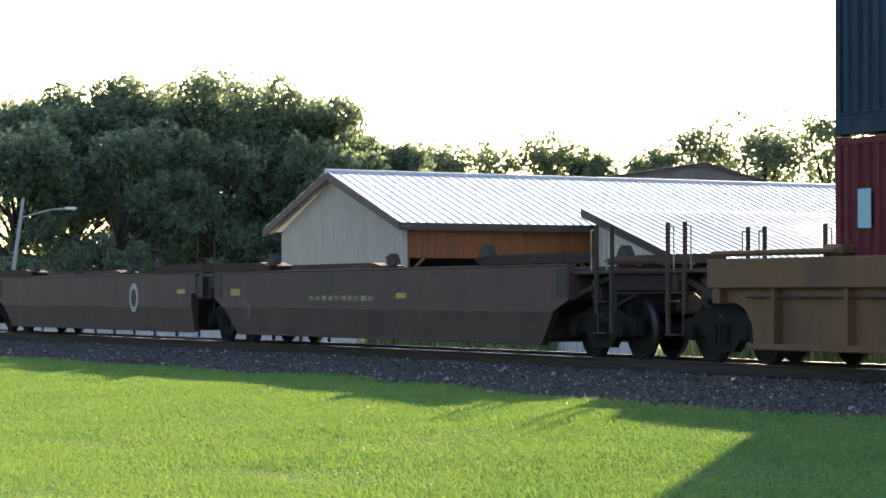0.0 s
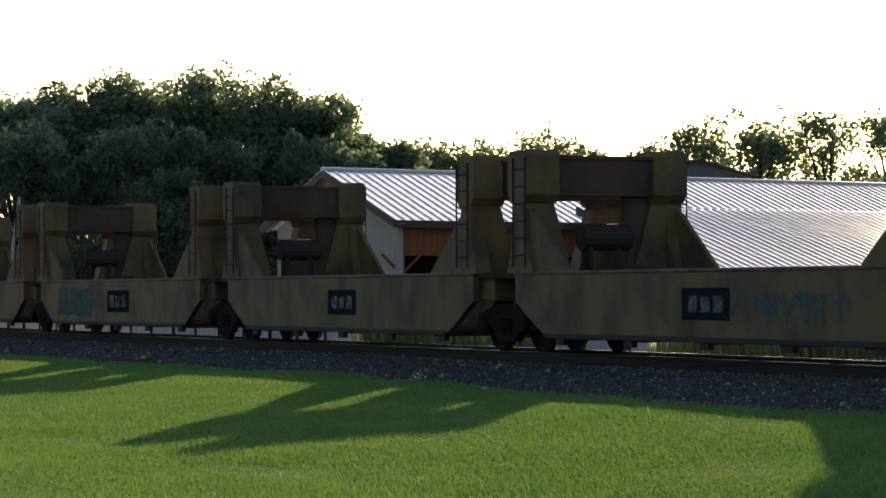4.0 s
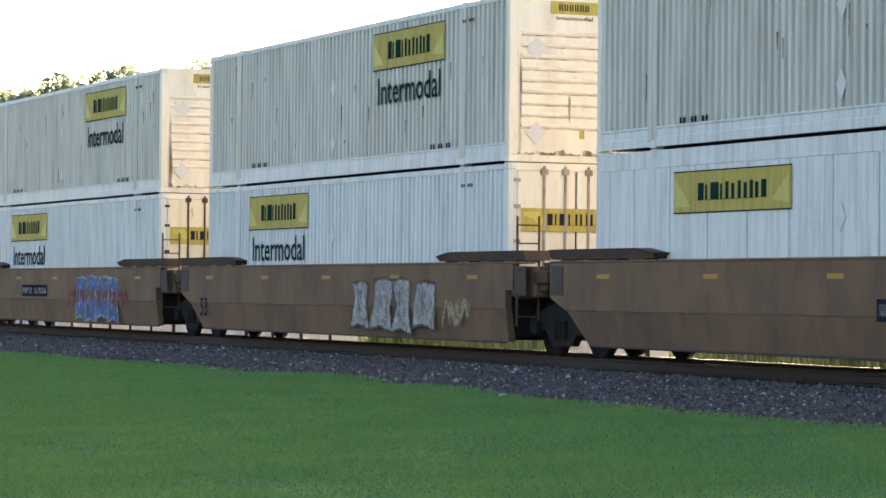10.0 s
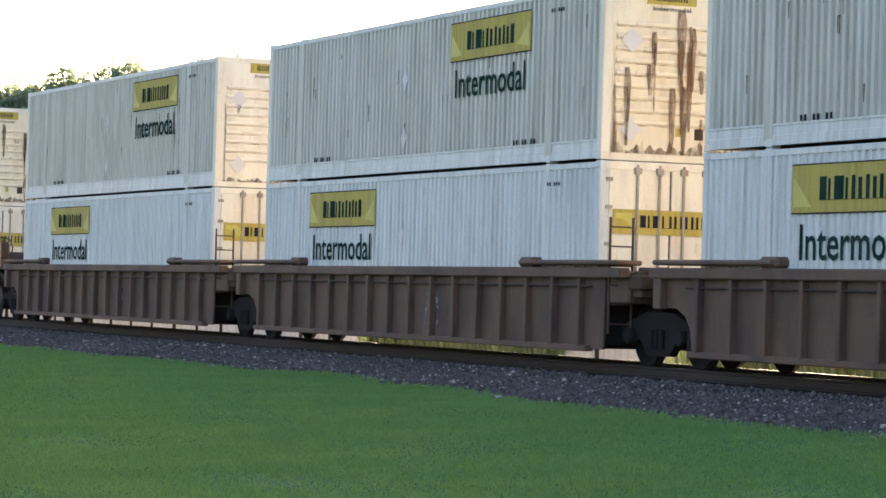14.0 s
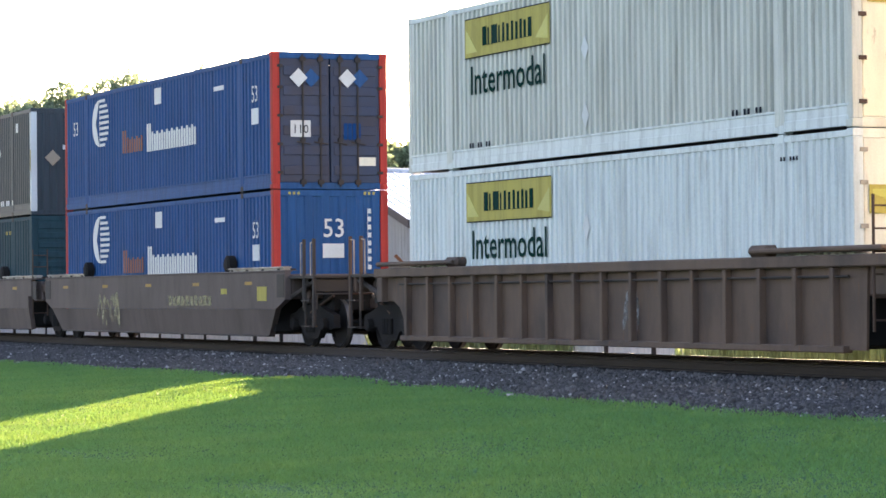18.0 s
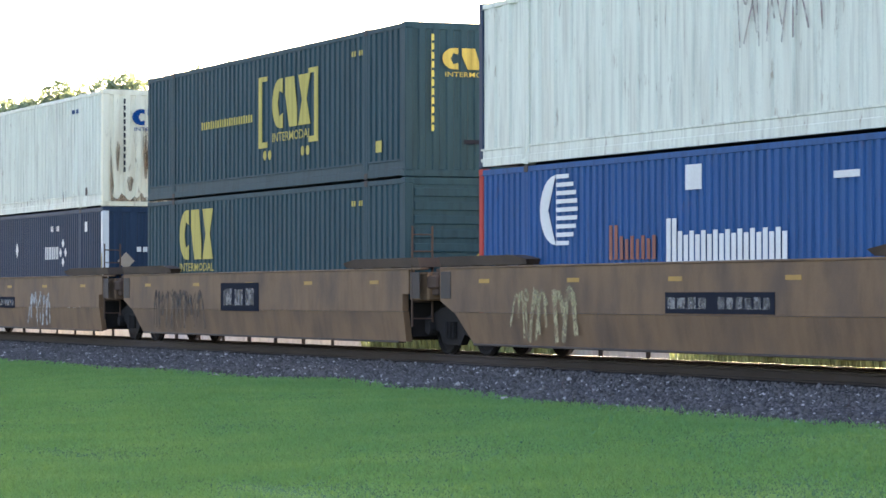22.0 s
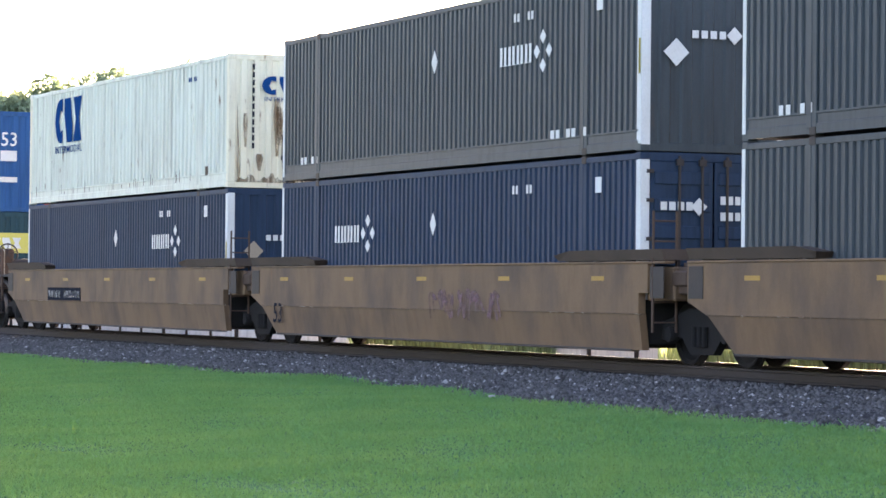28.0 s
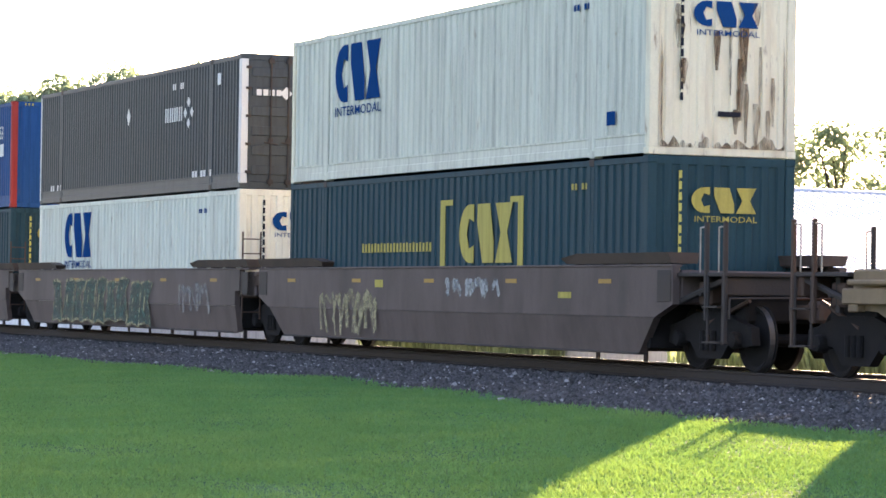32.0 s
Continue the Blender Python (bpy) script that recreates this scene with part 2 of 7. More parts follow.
STEEL = mat("dark_grimy_steel", (0.035, 0.030, 0.028), 0.7, dirt=(0.06, 0.04, 0.03), amount=0.6, bump=0.2)
RUSTY = mat("rusty_steel", (0.075, 0.046, 0.033), 0.75, dirt=(0.06, 0.035, 0.025), amount=0.6, bump=0.2)
TREAD = mat("polished_wheel_steel", (0.12, 0.115, 0.11), 0.55, 0.8, amount=0.3)
TRUCK = mat("black_truck_grime", (0.013, 0.012, 0.012), 0.85, dirt=(0.026, 0.021, 0.018), amount=0.6, bump=0.2, spec=0.15)
PORTAL = mat("dark_weathered_beam", (0.100, 0.060, 0.042), 0.75, dirt=(0.030, 0.022, 0.018), amount=0.8, streak=True, bump=0.2, rust=0.8, runs=0.80)
REFLECTOR = mat("orange_reflector", (0.36, 0.20, 0.04), 0.6, dirt=(0.2, 0.12, 0.05), amount=0.6)
RAIL_TOP = mat("polished_rail_steel", (0.55, 0.54, 0.52), 0.22, 1.0, amount=0.15)
RAIL_SIDE = mat("rusty_rail", (0.042, 0.033, 0.029), 0.8, dirt=(0.035, 0.028, 0.025), amount=0.6, bump=0.2)
TIE = mat("creosoted_tie", (0.028, 0.024, 0.022), 0.85, dirt=(0.04, 0.035, 0.032), amount=0.5, bump=0.3)
BALLAST = mat("ballast_bed", (0.042, 0.041, 0.044), 0.95, dirt=(0.018, 0.017, 0.018), amount=0.6, scale=1.2, bump=0.6)
STONE = mat("ballast_stone", (0.088, 0.084, 0.082), 0.9, dirt=(0.058, 0.055, 0.053), amount=0.5, bump=0.2, vary=0.5)
GRASS = mat("grass_blade", (0.060, 0.216, 0.111), 0.6, dirt=(0.084, 0.248, 0.121), amount=0.8, scale=0.6, leaf=0.5, vary=0.15)
LEAF = mat("tree_leaf", (0.175, 0.215, 0.160), 0.7, dirt=(0.135, 0.175, 0.13), amount=0.5, scale=0.3, leaf=0.68, vary=0.3)
WEED = mat("weed_leaf", (0.30, 0.33, 0.19), 0.6, leaf=0.6, vary=0.35)
BARK = mat("bark", (0.07, 0.055, 0.042), 0.9, amount=0.5, bump=0.5)
ROOF = mat("pale_metal_roof", (0.80, 0.82, 0.84), 0.20, 0.85, dirt=(0.45, 0.48, 0.50), amount=0.4, streak=True, spec=0.3, runs=0.85)
ROOF_SHED = mat("bright_shed_roof", (0.82, 0.82, 0.81), 0.30, 0.6, dirt=(0.6, 0.6, 0.6), amount=0.4, streak=True, spec=0.7, runs=0.9)
ROOF_GREY = mat("grey_metal_roof", (0.52, 0.54, 0.56), 0.4, 0.4, amount=0.3)
GABLE = mat("grey_gable_boards", (0.16, 0.15, 0.15), 0.7, amount=0.4, streak=True)
SIDING = mat("cream_siding", (0.37, 0.355, 0.315), 0.7, dirt=(0.31, 0.29, 0.25), amount=0.5, streak=True, runs=0.88)
# cream siding again, lighter: light on the shed wall put into the colour
LIT_SIDING = mat("pale_cream_siding", (0.66, 0.62, 0.51), 0.7, dirt=(0.55, 0.50, 0.41), amount=0.5, streak=True, runs=0.9)
FASCIA = mat("brown_fascia", (0.075, 0.055, 0.05), 0.6, amount=0.4)
TIMBER = mat("red_brown_boards", (0.26, 0.09, 0.035), 0.7, dirt=(0.14, 0.06, 0.03), amount=0.6, streak=True, bump=0.2)
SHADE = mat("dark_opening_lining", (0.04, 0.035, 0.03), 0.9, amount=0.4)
PANEL = mat("pale_fence_panel", (0.74, 0.73, 0.70), 0.75, dirt=(0.58, 0.56, 0.52), amount=0.5, streak=True, bump=0.2)
CONCRETE = mat("concrete_pole", (0.40, 0.39, 0.37), 0.8, amount=0.4, bump=0.2)
GLASS_LAMP = mat("lamp_lens", (0.7, 0.7, 0.66), 0.2, amount=0.2)
# cream streaked with rust, colours the shadow lines under the nose ribs
RIB_SHADE_STAIN = mat("rust_stain", (0.70, 0.63, 0.50), 0.6, dirt=(0.15, 0.075, 0.035), amount=1.0, scale=2.4, streak=True, lo=0.34)
RUST_RUN = mat("rust_run", (0.24, 0.13, 0.065), 0.8, dirt=(0.13, 0.075, 0.04), amount=0.6, scale=2.0, streak=True, spec=0.05, fade=0.98)
PAINTS = {k: mat("spray_" + k, c, 0.6, dirt=tuple(v * 0.7 for v in c), amount=0.4, spec=0.08, fade=0.85) for k, c in
          dict(white=(0.42, 0.43, 0.42), grey=(0.25, 0.24, 0.23), blue=(0.08, 0.20, 0.42), black=(0.045, 0.042, 0.043), green=(0.06, 0.115, 0.095),
               pale=(0.38, 0.33, 0.19), red=(0.20, 0.05, 0.04), teal=(0.10, 0.17, 0.17), lilac=(0.18, 0.10, 0.11)).items()}

# ground: lawn on the near side, gravel and dirt beyond the track
GROUND = bpy.data.materials.new("ground_soil")
GROUND.use_nodes = True
gn, gl = GROUND.node_tree.nodes, GROUND.node_tree.links
gb = gn["Principled BSDF"]
gb.inputs["Roughness"].default_value, gb.inputs["Specular IOR Level"].default_value = 0.95, 0.05
gtc = gn.new("ShaderNodeTexCoord")
gsep = gn.new("ShaderNodeSeparateXYZ")
gl.new(gtc.outputs["Object"], gsep.inputs[0])
gn1 = gn.new("ShaderNodeTexNoise")
gn1.inputs["Scale"].default_value, gn1.inputs["Detail"].default_value = 0.6, 8
gl.new(gtc.outputs["Object"], gn1.inputs["Vector"])
gn2 = gn.new("ShaderNodeTexNoise")
gn2.inputs["Scale"].default_value, gn2.inputs["Detail"].default_value = 45.0, 4
gl.new(gtc.outputs["Object"], gn2.inputs["Vector"])
gmr = gn.new("ShaderNodeMapRange")
gmr.inputs[1].default_value, gmr.inputs[2].default_value = 3.4, 4.6
gl.new(gsep.outputs[1], gmr.inputs[0])
ga = gn.new("ShaderNodeMixRGB")
ga.inputs[1].default_value, ga.inputs[2].default_value = (0.05, 0.135, 0.06, 1), (0.07, 0.155, 0.065, 1)
gl.new(gn1.outputs["Fac"], ga.inputs[0])
gd = gn.new("ShaderNodeMixRGB")
gd.inputs[1].default_value, gd.inputs[2].default_value = (0.36, 0.34, 0.30, 1), (0.24, 0.22, 0.18, 1)
gl.new(gn1.outputs["Fac"], gd.inputs[0])
gm = gn.new("ShaderNodeMixRGB")
gl.new(gmr.outputs[0], gm.inputs[0])
gl.new(ga.outputs[0], gm.inputs[1])
gl.new(gd.outputs[0], gm.inputs[2])
gl.new(gm.outputs[0], gb.inputs["Base Color"])
gbp = gn.new("ShaderNodeBump")
gbp.inputs["Strength"].default_value, gbp.inputs["Distance"].default_value = 0.5, 0.03
gl.new(gn2.outputs["Fac"], gbp.inputs["Height"])
gl.new(gbp.outputs[0], gb.inputs["Normal"])

# ---- mesh helpers ----
CACHE = {}


def data(key, make, material, smooth=False):
    """A mesh made once for each key; make() gives vertices and faces."""
    key = (key, material.name)
    if key not in CACHE:
        v, f = make()
        me = bpy.data.meshes.new(str(key[0])[:40])
        me.from_pydata(v, [], f)
        me.materials.append(material)
        if smooth:
            me.polygons.foreach_set("use_smooth", [True] * len(f))
        me.validate()
        CACHE[key] = me
    return CACHE[key]


def part(name, me, parent, at=None, label=""):
    ob = new(name, me)
    ob.parent = parent
    if at:
        ob.matrix_basis = at
    return tagged(ob, label)


def thing(name, label, category, group="", at=None):
    ob = new(name)
    ob.empty_display_size = 0.3
    if at:
        ob.matrix_basis = at
    return tagged(ob, label, category, group)


def join(*pieces):
    v, f = [], []
    for pv, pf in pieces:
        k = len(v)
        v += pv
        f += [tuple(i + k for i in q) for q in pf]
    return v, f


def box(x0, x1, y0, y1, z0, z1):
    v = [(x, y, z) for x in (x0, x1) for y in (y0, y1) for z in (z0, z1)]
    return v, [(0, 1, 3, 2), (4, 6, 7, 5), (0, 4, 5, 1), (2, 3, 7, 6), (0, 2, 6, 4), (1, 5, 7, 3)]


def cbox(x0, x1, y0, y1, z0, z1, c=0.015):
    """A box with chamfered edges."""
    bm = bmesh.new()
    v, f = box(x0, x1, y0, y1, z0, z1)
    vs = [bm.verts.new(p) for p in v]
    for q in f:
        bm.faces.new([vs[i] for i in q])
    c = min(c, 0.3 * min(x1 - x0, y1 - y0, z1 - z0))
    bmesh.ops.bevel(bm, geom=bm.edges[:], offset=c, segments=1, affect="EDGES")
    bm.verts.index_update()
    out = [tuple(p.co) for p in bm.verts], [tuple(p.index for p in q.verts) for q in bm.faces]
    bm.free()
    return out


def tube(p, q, r, r2=None, n=8):
    """A round bar from p to q."""
    p, q = Vector(p), Vector(q)
    d = (q - p).normalized()
    a = d.orthogonal().normalized()
    b = d.cross(a)
    r2 = r if r2 is None else r2
    v = []
    for c, rr in ((p, r), (q, r2)):
        v += [tuple(c + (a * math.cos(2 * math.pi * k / n) + b * math.sin(2 * math.pi * k / n)) * rr) for k in range(n)]
    f = [(k, (k + 1) % n, n + (k + 1) % n, n + k) for k in range(n)] + [tuple(range(n - 1, -1, -1)), tuple(range(n, 2 * n))]
    return v, f


def lathe(profile, n=28, caps=True):
    """Turned round the y axis: profile of (radius, y)."""
    v, f = [], []
    for r, y in profile:
        v += [(r * math.cos(2 * math.pi * k / n), y, r * math.sin(2 * math.pi * k / n)) for k in range(n)]
    for i in range(len(profile) - 1):
        f += [(i * n + k, i * n + (k + 1) % n, (i + 1) * n + (k + 1) % n, (i + 1) * n + k) for k in range(n)]
    if caps:
        f += [tuple(range(n - 1, -1, -1)), tuple(range((len(profile) - 1) * n, len(profile) * n))]
    return v, f


def ring(big, small, n=24, m=6):
    """A ring in y and z."""
    v = [(small * math.sin(6.2832 * j / m), (big + small * math.cos(6.2832 * j / m)) * math.cos(6.2832 * i / n), (big + small * math.cos(6.2832 * j / m)) * math.sin(6.2832 * i / n)) for i in range(n) for j in range(m)]
    return v, [(i * m + j, ((i + 1) % n) * m + j, ((i + 1) % n) * m + (j + 1) % m, i * m + (j + 1) % m) for i in range(n) for j in range(m)]


def rects(rows, y, t=0.005):
    """Small marks in one plane: rows of x0, x1, z0, z1."""
    return join(*[box(x0, x1, y, y + t, z0, z1) for x0, x1, z0, z1 in rows])


def comb(rows, y, t=0.005):
    """Bars of one word, standing on a hair line that holds them together: rows of x0, x1, z0, z1 from left to right."""
    z = min(r[2] for r in rows)
    top = []
    for x0, x1, z0, z1 in rows:
        top += [(x0, z + 0.006), (x0, z1), (x1, z1), (x1, z + 0.006)]
    return prism([(rows[0][0] - 0.002, z + 0.006), *top, (rows[-1][1] + 0.002, z + 0.006), (rows[-1][1] + 0.002, z), (rows[0][0] - 0.002, z)], y, y + t)


def comb_x(rows, x, t=0.005):
    """Marks of one column on an end wall, held by a hair line: rows of y0, y1, z0, z1 from the foot up."""
    y = min(r[0] for r in rows)
    out = []
    for y0, y1, z0, z1 in rows:
        out += [(y + 0.006, z0), (y1, z0), (y1, z1), (y + 0.006, z1)]
    return prism_x([(y, rows[0][2] - 0.002), (y + 0.006, rows[0][2] - 0.002), *out, (y + 0.006, rows[-1][3] + 0.002), (y, rows[-1][3] + 0.002)], x, x + t)


def row_y(rows, z0, z1, x, t=0.005):
    """Bars of one word on an end wall, held by a hair line: rows of y0, y1 from left to right."""
    top = []
    for y0, y1 in rows:
        top += [(y0, z0 + 0.006), (y0, z1), (y1, z1), (y1, z0 + 0.006)]
    return prism_x([(rows[0][0] - 0.002, z0 + 0.006), *top, (rows[-1][1] + 0.002, z0 + 0.006), (rows[-1][1] + 0.002, z0), (rows[0][0] - 0.002, z0)], x, x + t)


def comb_z(rows, y, t=0.005):
    """Level stripes on a side wall, held by a hair line on their left: rows of x0, x1, z0, z1 from the foot up."""
    x = min(r[0] for r in rows)
    out = []
    for x0, x1, z0, z1 in rows:
        out += [(x + 0.006, z0), (x1, z0), (x1, z1), (x + 0.006, z1)]
    return prism([(x, rows[0][2] - 0.002), (x + 0.006, rows[0][2] - 0.002), *out, (x + 0.006, rows[-1][3] + 0.002), (x, rows[-1][3] + 0.002)], y, y + t)


def prism(outline, y0, y1):
    """An outline in x and z, made thick from y0 to y1."""
    n = len(outline)
    v = [(x, y0, z) for x, z in outline] + [(x, y1, z) for x, z in outline]
    f = [tuple(range(n)), tuple(range(2 * n - 1, n - 1, -1))] + [(k, n + k, n + (k + 1) % n, (k + 1) % n) for k in range(n)]
    return v, f


def prism_x(outline, x0, x1):
    """An outline in y and z, made long from x0 to x1."""
    v, f = prism(outline, x0, x1)
    return [(y, x, z) for x, y, z in v], [tuple(reversed(q)) for q in f]


def sheet(x0, x1, z0, z1, y, out, pitch, depth, share=0.5):
    """A corrugated wall along x: waves of that pitch, proud towards out (+1 or -1 in y)."""
    n = max(1, round((x1 - x0) / pitch))
    p = (x1 - x0) / n
    pts = []
    for k in range(n):
        a = x0 + k * p
        pts += [(a, 0), (a + p * share * 0.8, 0), (a + p * (share * 0.8 + 0.09), depth), (a + p * 0.91, depth)]
    pts.append((x1, 0))
    v = [(x, y + out * d - out * depth, z) for x, d in pts for z in (z0, z1)] + [(x, y - out * (depth + 0.03), z) for x in (x0, x1) for z in (z0, z1)]
    m = len(pts)
    f = [(2 * k, 2 * k + 2, 2 * k + 3, 2 * k + 1) for k in range(m - 1)]
    if out > 0:
        f = [tuple(reversed(q)) for q in f]
    k = 2 * m
    f += [(k, k + 1, k + 3, k + 2), (0, 1, k + 1, k), (k - 2, k + 2, k + 3, k - 1)]
    return v, f


TEXTS = {}


def text(word, size, material, bold=0.0):
    """A word as a flat mesh in x and z, facing -y, its left foot at the origin, made as wide as it comes."""
    key = (word, size, material.name)
    if key not in TEXTS:
        cu = bpy.data.curves.new("word", "FONT")
        cu.body, cu.size, cu.offset, cu.resolution_u = word, size, bold or (size * 0.007 if size > 0.5 else size * 0.004), 2
        ob = bpy.data.objects.new("word", cu)
        scene.collection.objects.link(ob)
        dg = bpy.context.evaluated_depsgraph_get()
        me = bpy.data.meshes.new_from_object(ob.evaluated_get(dg))
        bpy.data.objects.remove(ob)
        me.transform(Matrix.Rotation(radians(90), 4, "X"))
        me.materials.clear()
        me.materials.append(material)
        TEXTS[key] = me
    return TEXTS[key]

# ---- the setting: ground, track bed, rails ----
RAIL = 0.40                                             # height of the rail's top over the lawn
SPEED = 22.6                                            # metres a second, towards +x


def bed_edge(x):
    """Where the stone bed meets the lawn, in y."""
    return -4.75 - 0.45 * math.sin((x + 42) * 0.11) - 0.9 * max(0.0, min(1.0, (-48 - x) / 14)) - 0.25 * math.sin(x * 0.31)


def lawn_z(y):
    """The lawn falls a little away from the track, then lies level."""
    return -0.32 * np.clip((-6.2 - y) / 6.8, 0, 1) ** 1.15


def make_ground():
    ring = [-1600, -500, -220, -140, -100, -80, -60, -40, -20, 0, 25, 80, 240, 700, 1600]
    across = sorted([y for y in ring if not -20 < y < 0] + [-17 + 0.6 * k for k in range(19)] + [-5.5, -2.0, 0.0])
    v = [(x, y, float(lawn_z(y))) for x in ring for y in across]
    n = len(across)
    return v, [(i * n + j, (i + 1) * n + j, (i + 1) * n + j + 1, i * n + j + 1) for i in range(len(ring) - 1) for j in range(n - 1)]


ground = tagged(new("ground", data("ground", make_ground, GROUND)), "mown green lawn with gravel and dirt beyond the track", "ground", kind="structure")


def make_bed():
    xs = [-900 + 4.0 * k for k in range(430)]
    v, f = [], []
    for x in xs:
        e = bed_edge(x)
        for y, z in ((e - 0.1, -0.03), (e + 0.7, 0.05), (e + 1.5, 0.10), (-2.15, 0.14), (-1.5, 0.21), (0.0, 0.20), (1.5, 0.17), (1.95, 0.15), (3.4, -0.03)):
            v.append((x, y, z))
    n = 9
    for i in range(len(xs) - 1):
        f += [(i * n + j, (i + 1) * n + j, (i + 1) * n + j + 1, i * n + j + 1) for j in range(n - 1)]
    return v, f


bed = tagged(new("track_bed", data("bed", make_bed, BALLAST, True)), "grey crushed-stone ballast bed under the track", "track bed", kind="structure")

stone_shapes = []
for k in range(6):
    r = random.Random(k)
    stone_shapes.append(np.array([(r.uniform(.7, 1.2), 0, r.uniform(-.2, .2)), (-r.uniform(.7, 1.2), r.uniform(-.3, .3), 0), (0, r.uniform(.7, 1.1), r.uniform(-.2, .2)), (r.uniform(-.3, .3), -r.uniform(.7, 1.1), 0),
                                  (r.uniform(-.3, .3), r.uniform(-.2, .2), r.uniform(.55, .9)), (0, 0, -.6)]))
STONE_FACES = np.array([(0, 2, 4), (2, 1, 4), (1, 3, 4), (3, 0, 4), (2, 0, 5), (1, 2, 5), (3, 1, 5), (0, 3, 5)])


def many(name, verts, faces, material):
    """One mesh out of arrays of corners and triangles."""
    me = bpy.data.meshes.new(name)
    me.vertices.add(len(verts))
    me.vertices.foreach_set("co", verts.astype(np.float32).ravel())
    me.loops.add(faces.size)
    me.loops.foreach_set("vertex_index", faces.astype(np.int32).ravel())
    me.polygons.add(len(faces))
    me.polygons.foreach_set("loop_start", np.arange(0, faces.size, 3, dtype=np.int32))
    me.update(calc_edges=True)
    me.materials.append(material)
    return me


def make_stones(count):
    rng = np.random.default_rng(3)
    x = rng.uniform(-92, -24, count)
    e = np.array([bed_edge(a) for a in x])
    s = rng.uniform(0, 1, count)
    y = e - 0.25 + s * (-1.3 - e + 0.25)
    z = np.interp((y - e) / (-1.95 - e), [-0.3, 0, 0.25, 0.55, 0.9, 1.05, 1.16, 1.3], [0.0, 0.0, 0.05, 0.09, 0.135, 0.165, 0.205, 0.21])
    size = rng.uniform(0.018, 0.042, count) * np.where(rng.uniform(0, 1, count) < 0.04, 1.7, 1.0)
    ang = rng.uniform(0, 6.28, count)
    tip = rng.uniform(-0.7, 0.7, count)
    kind = rng.integers(0, 6, count)
    base = np.array(stone_shapes)[kind] * size[:, None, None]
    c, s2 = np.cos(tip)[:, None], np.sin(tip)[:, None]
    bx, bz = base[:, :, 0] * c - base[:, :, 2] * s2, base[:, :, 0] * s2 + base[:, :, 2] * c
    ca, sa = np.cos(ang)[:, None], np.sin(ang)[:, None]
    vx, vy = bx * ca - base[:, :, 1] * sa, bx * sa + base[:, :, 1] * ca
    v = np.stack([vx + x[:, None], vy + y[:, None], bz + (z + size * 0.3)[:, None]], -1).reshape(-1, 3)
    f = (STONE_FACES[None] + 6 * np.arange(count)[:, None, None]).reshape(-1, 3)
    return v, f


stones = tagged(new("ballast_stones", many("stones", *make_stones(52000), STONE)), "loose grey crushed stones on the track bed", "stones", kind="stuff")


def make_grass(count):
    """Blades in the wedge of lawn before the camera, denser near it."""
    rng = np.random.default_rng(5)
    d = 12.0 + 62.0 * rng.uniform(0, 1, count) ** 0.9
    a = np.radians(rng.uniform(11.5, 35.0, count))
    x, y = 1.0 - d * np.cos(a), -22.6 + d * np.sin(a)
    e = -4.75 - 0.45 * np.sin((x + 42) * 0.11) - 0.9 * np.clip((-48 - x) / 14, 0, 1) - 0.25 * np.sin(x * 0.31)
    keep = y < e + rng.normal(-0.05, 0.13, count)
    x, y, e, d = x[keep], y[keep], e[keep], d[keep]
    n = len(x)
    tall = rng.uniform(0.03, 0.065, n) * (1 + 0.9 * np.exp(-((e - y) / 0.35) ** 2)) * np.where(rng.uniform(0, 1, n) < 0.02, 1.5, 1.0)
    tall *= 0.85 + 0.3 * np.sin(x * 0.9 + 1.3 * np.sin(y * 0.7)) * np.sin(y * 1.1)
    wide = rng.uniform(0.007, 0.012, n) * (0.6 + d / 34)
    th = rng.uniform(0, 6.28, n)
    lean = rng.normal(0, 0.55, (n, 2)) * tall[:, None]
    g = lawn_z(y) - 0.01
    v = np.empty((n, 3, 3))
    v[:, 0] = np.stack([x - np.cos(th) * wide, y - np.sin(th) * wide, g], -1)
    v[:, 1] = np.stack([x + np.cos(th) * wide, y + np.sin(th) * wide, g], -1)
    v[:, 2] = np.stack([x + lean[:, 0], y + lean[:, 1], g + tall], -1)
    return v.reshape(-1, 3), np.arange(3 * n).reshape(-1, 3)


lawn = tagged(new("lawn_grass", many("grass", *make_grass(900000), GRASS)), "short green mown grass on the lawn", "grass", kind="stuff")

# two rails on ties
RAIL_LINE = [(-0.075, 0.225), (0.075, 0.225), (0.07, 0.245), (0.012, 0.26), (0.012, 0.355), (0.036, 0.365), (0.036, 0.396), (-0.036, 0.396), (-0.036, 0.365), (-0.012, 0.355), (-0.012, 0.26), (-0.07, 0.245)]
for name, y in (("rail_near", -0.755), ("rail_far", 0.755)):
    rail = tagged(new(name, data(name, lambda: prism_x([(y + a, z) for a, z in RAIL_LINE], -900, 800), RAIL_SIDE)), "rusty steel rail with a polished running face", "rail", kind="structure")
    part("running_face", data("face" + name, lambda: prism_x([(y - 0.03, 0.394), (y + 0.03, 0.394), (y + 0.024, 0.4), (y - 0.024, 0.4)], -900, 800), RAIL_TOP), rail, label="polished steel running face")
ties = tagged(new("ties", data("tie_rest", lambda: join(*[box(-200 + 0.53 * k, -199.77 + 0.53 * k, -1.28, 1.28, 0.08, 0.228) for k in list(range(-1300, 200)) + list(range(341, 1870))]), TIE)), "dark creosoted wooden railway ties", "ties", kind="structure")
tie_mesh = data("tie", lambda: cbox(-0.115, 0.115, -1.28, 1.28, 0.08, 0.23, 0.012), TIE)
for k in range(140):
    t = part("tie", tie_mesh, ties, pose(-94 + 0.53 * k, 0, 0, rz=random.uniform(-0.6, 0.6)))

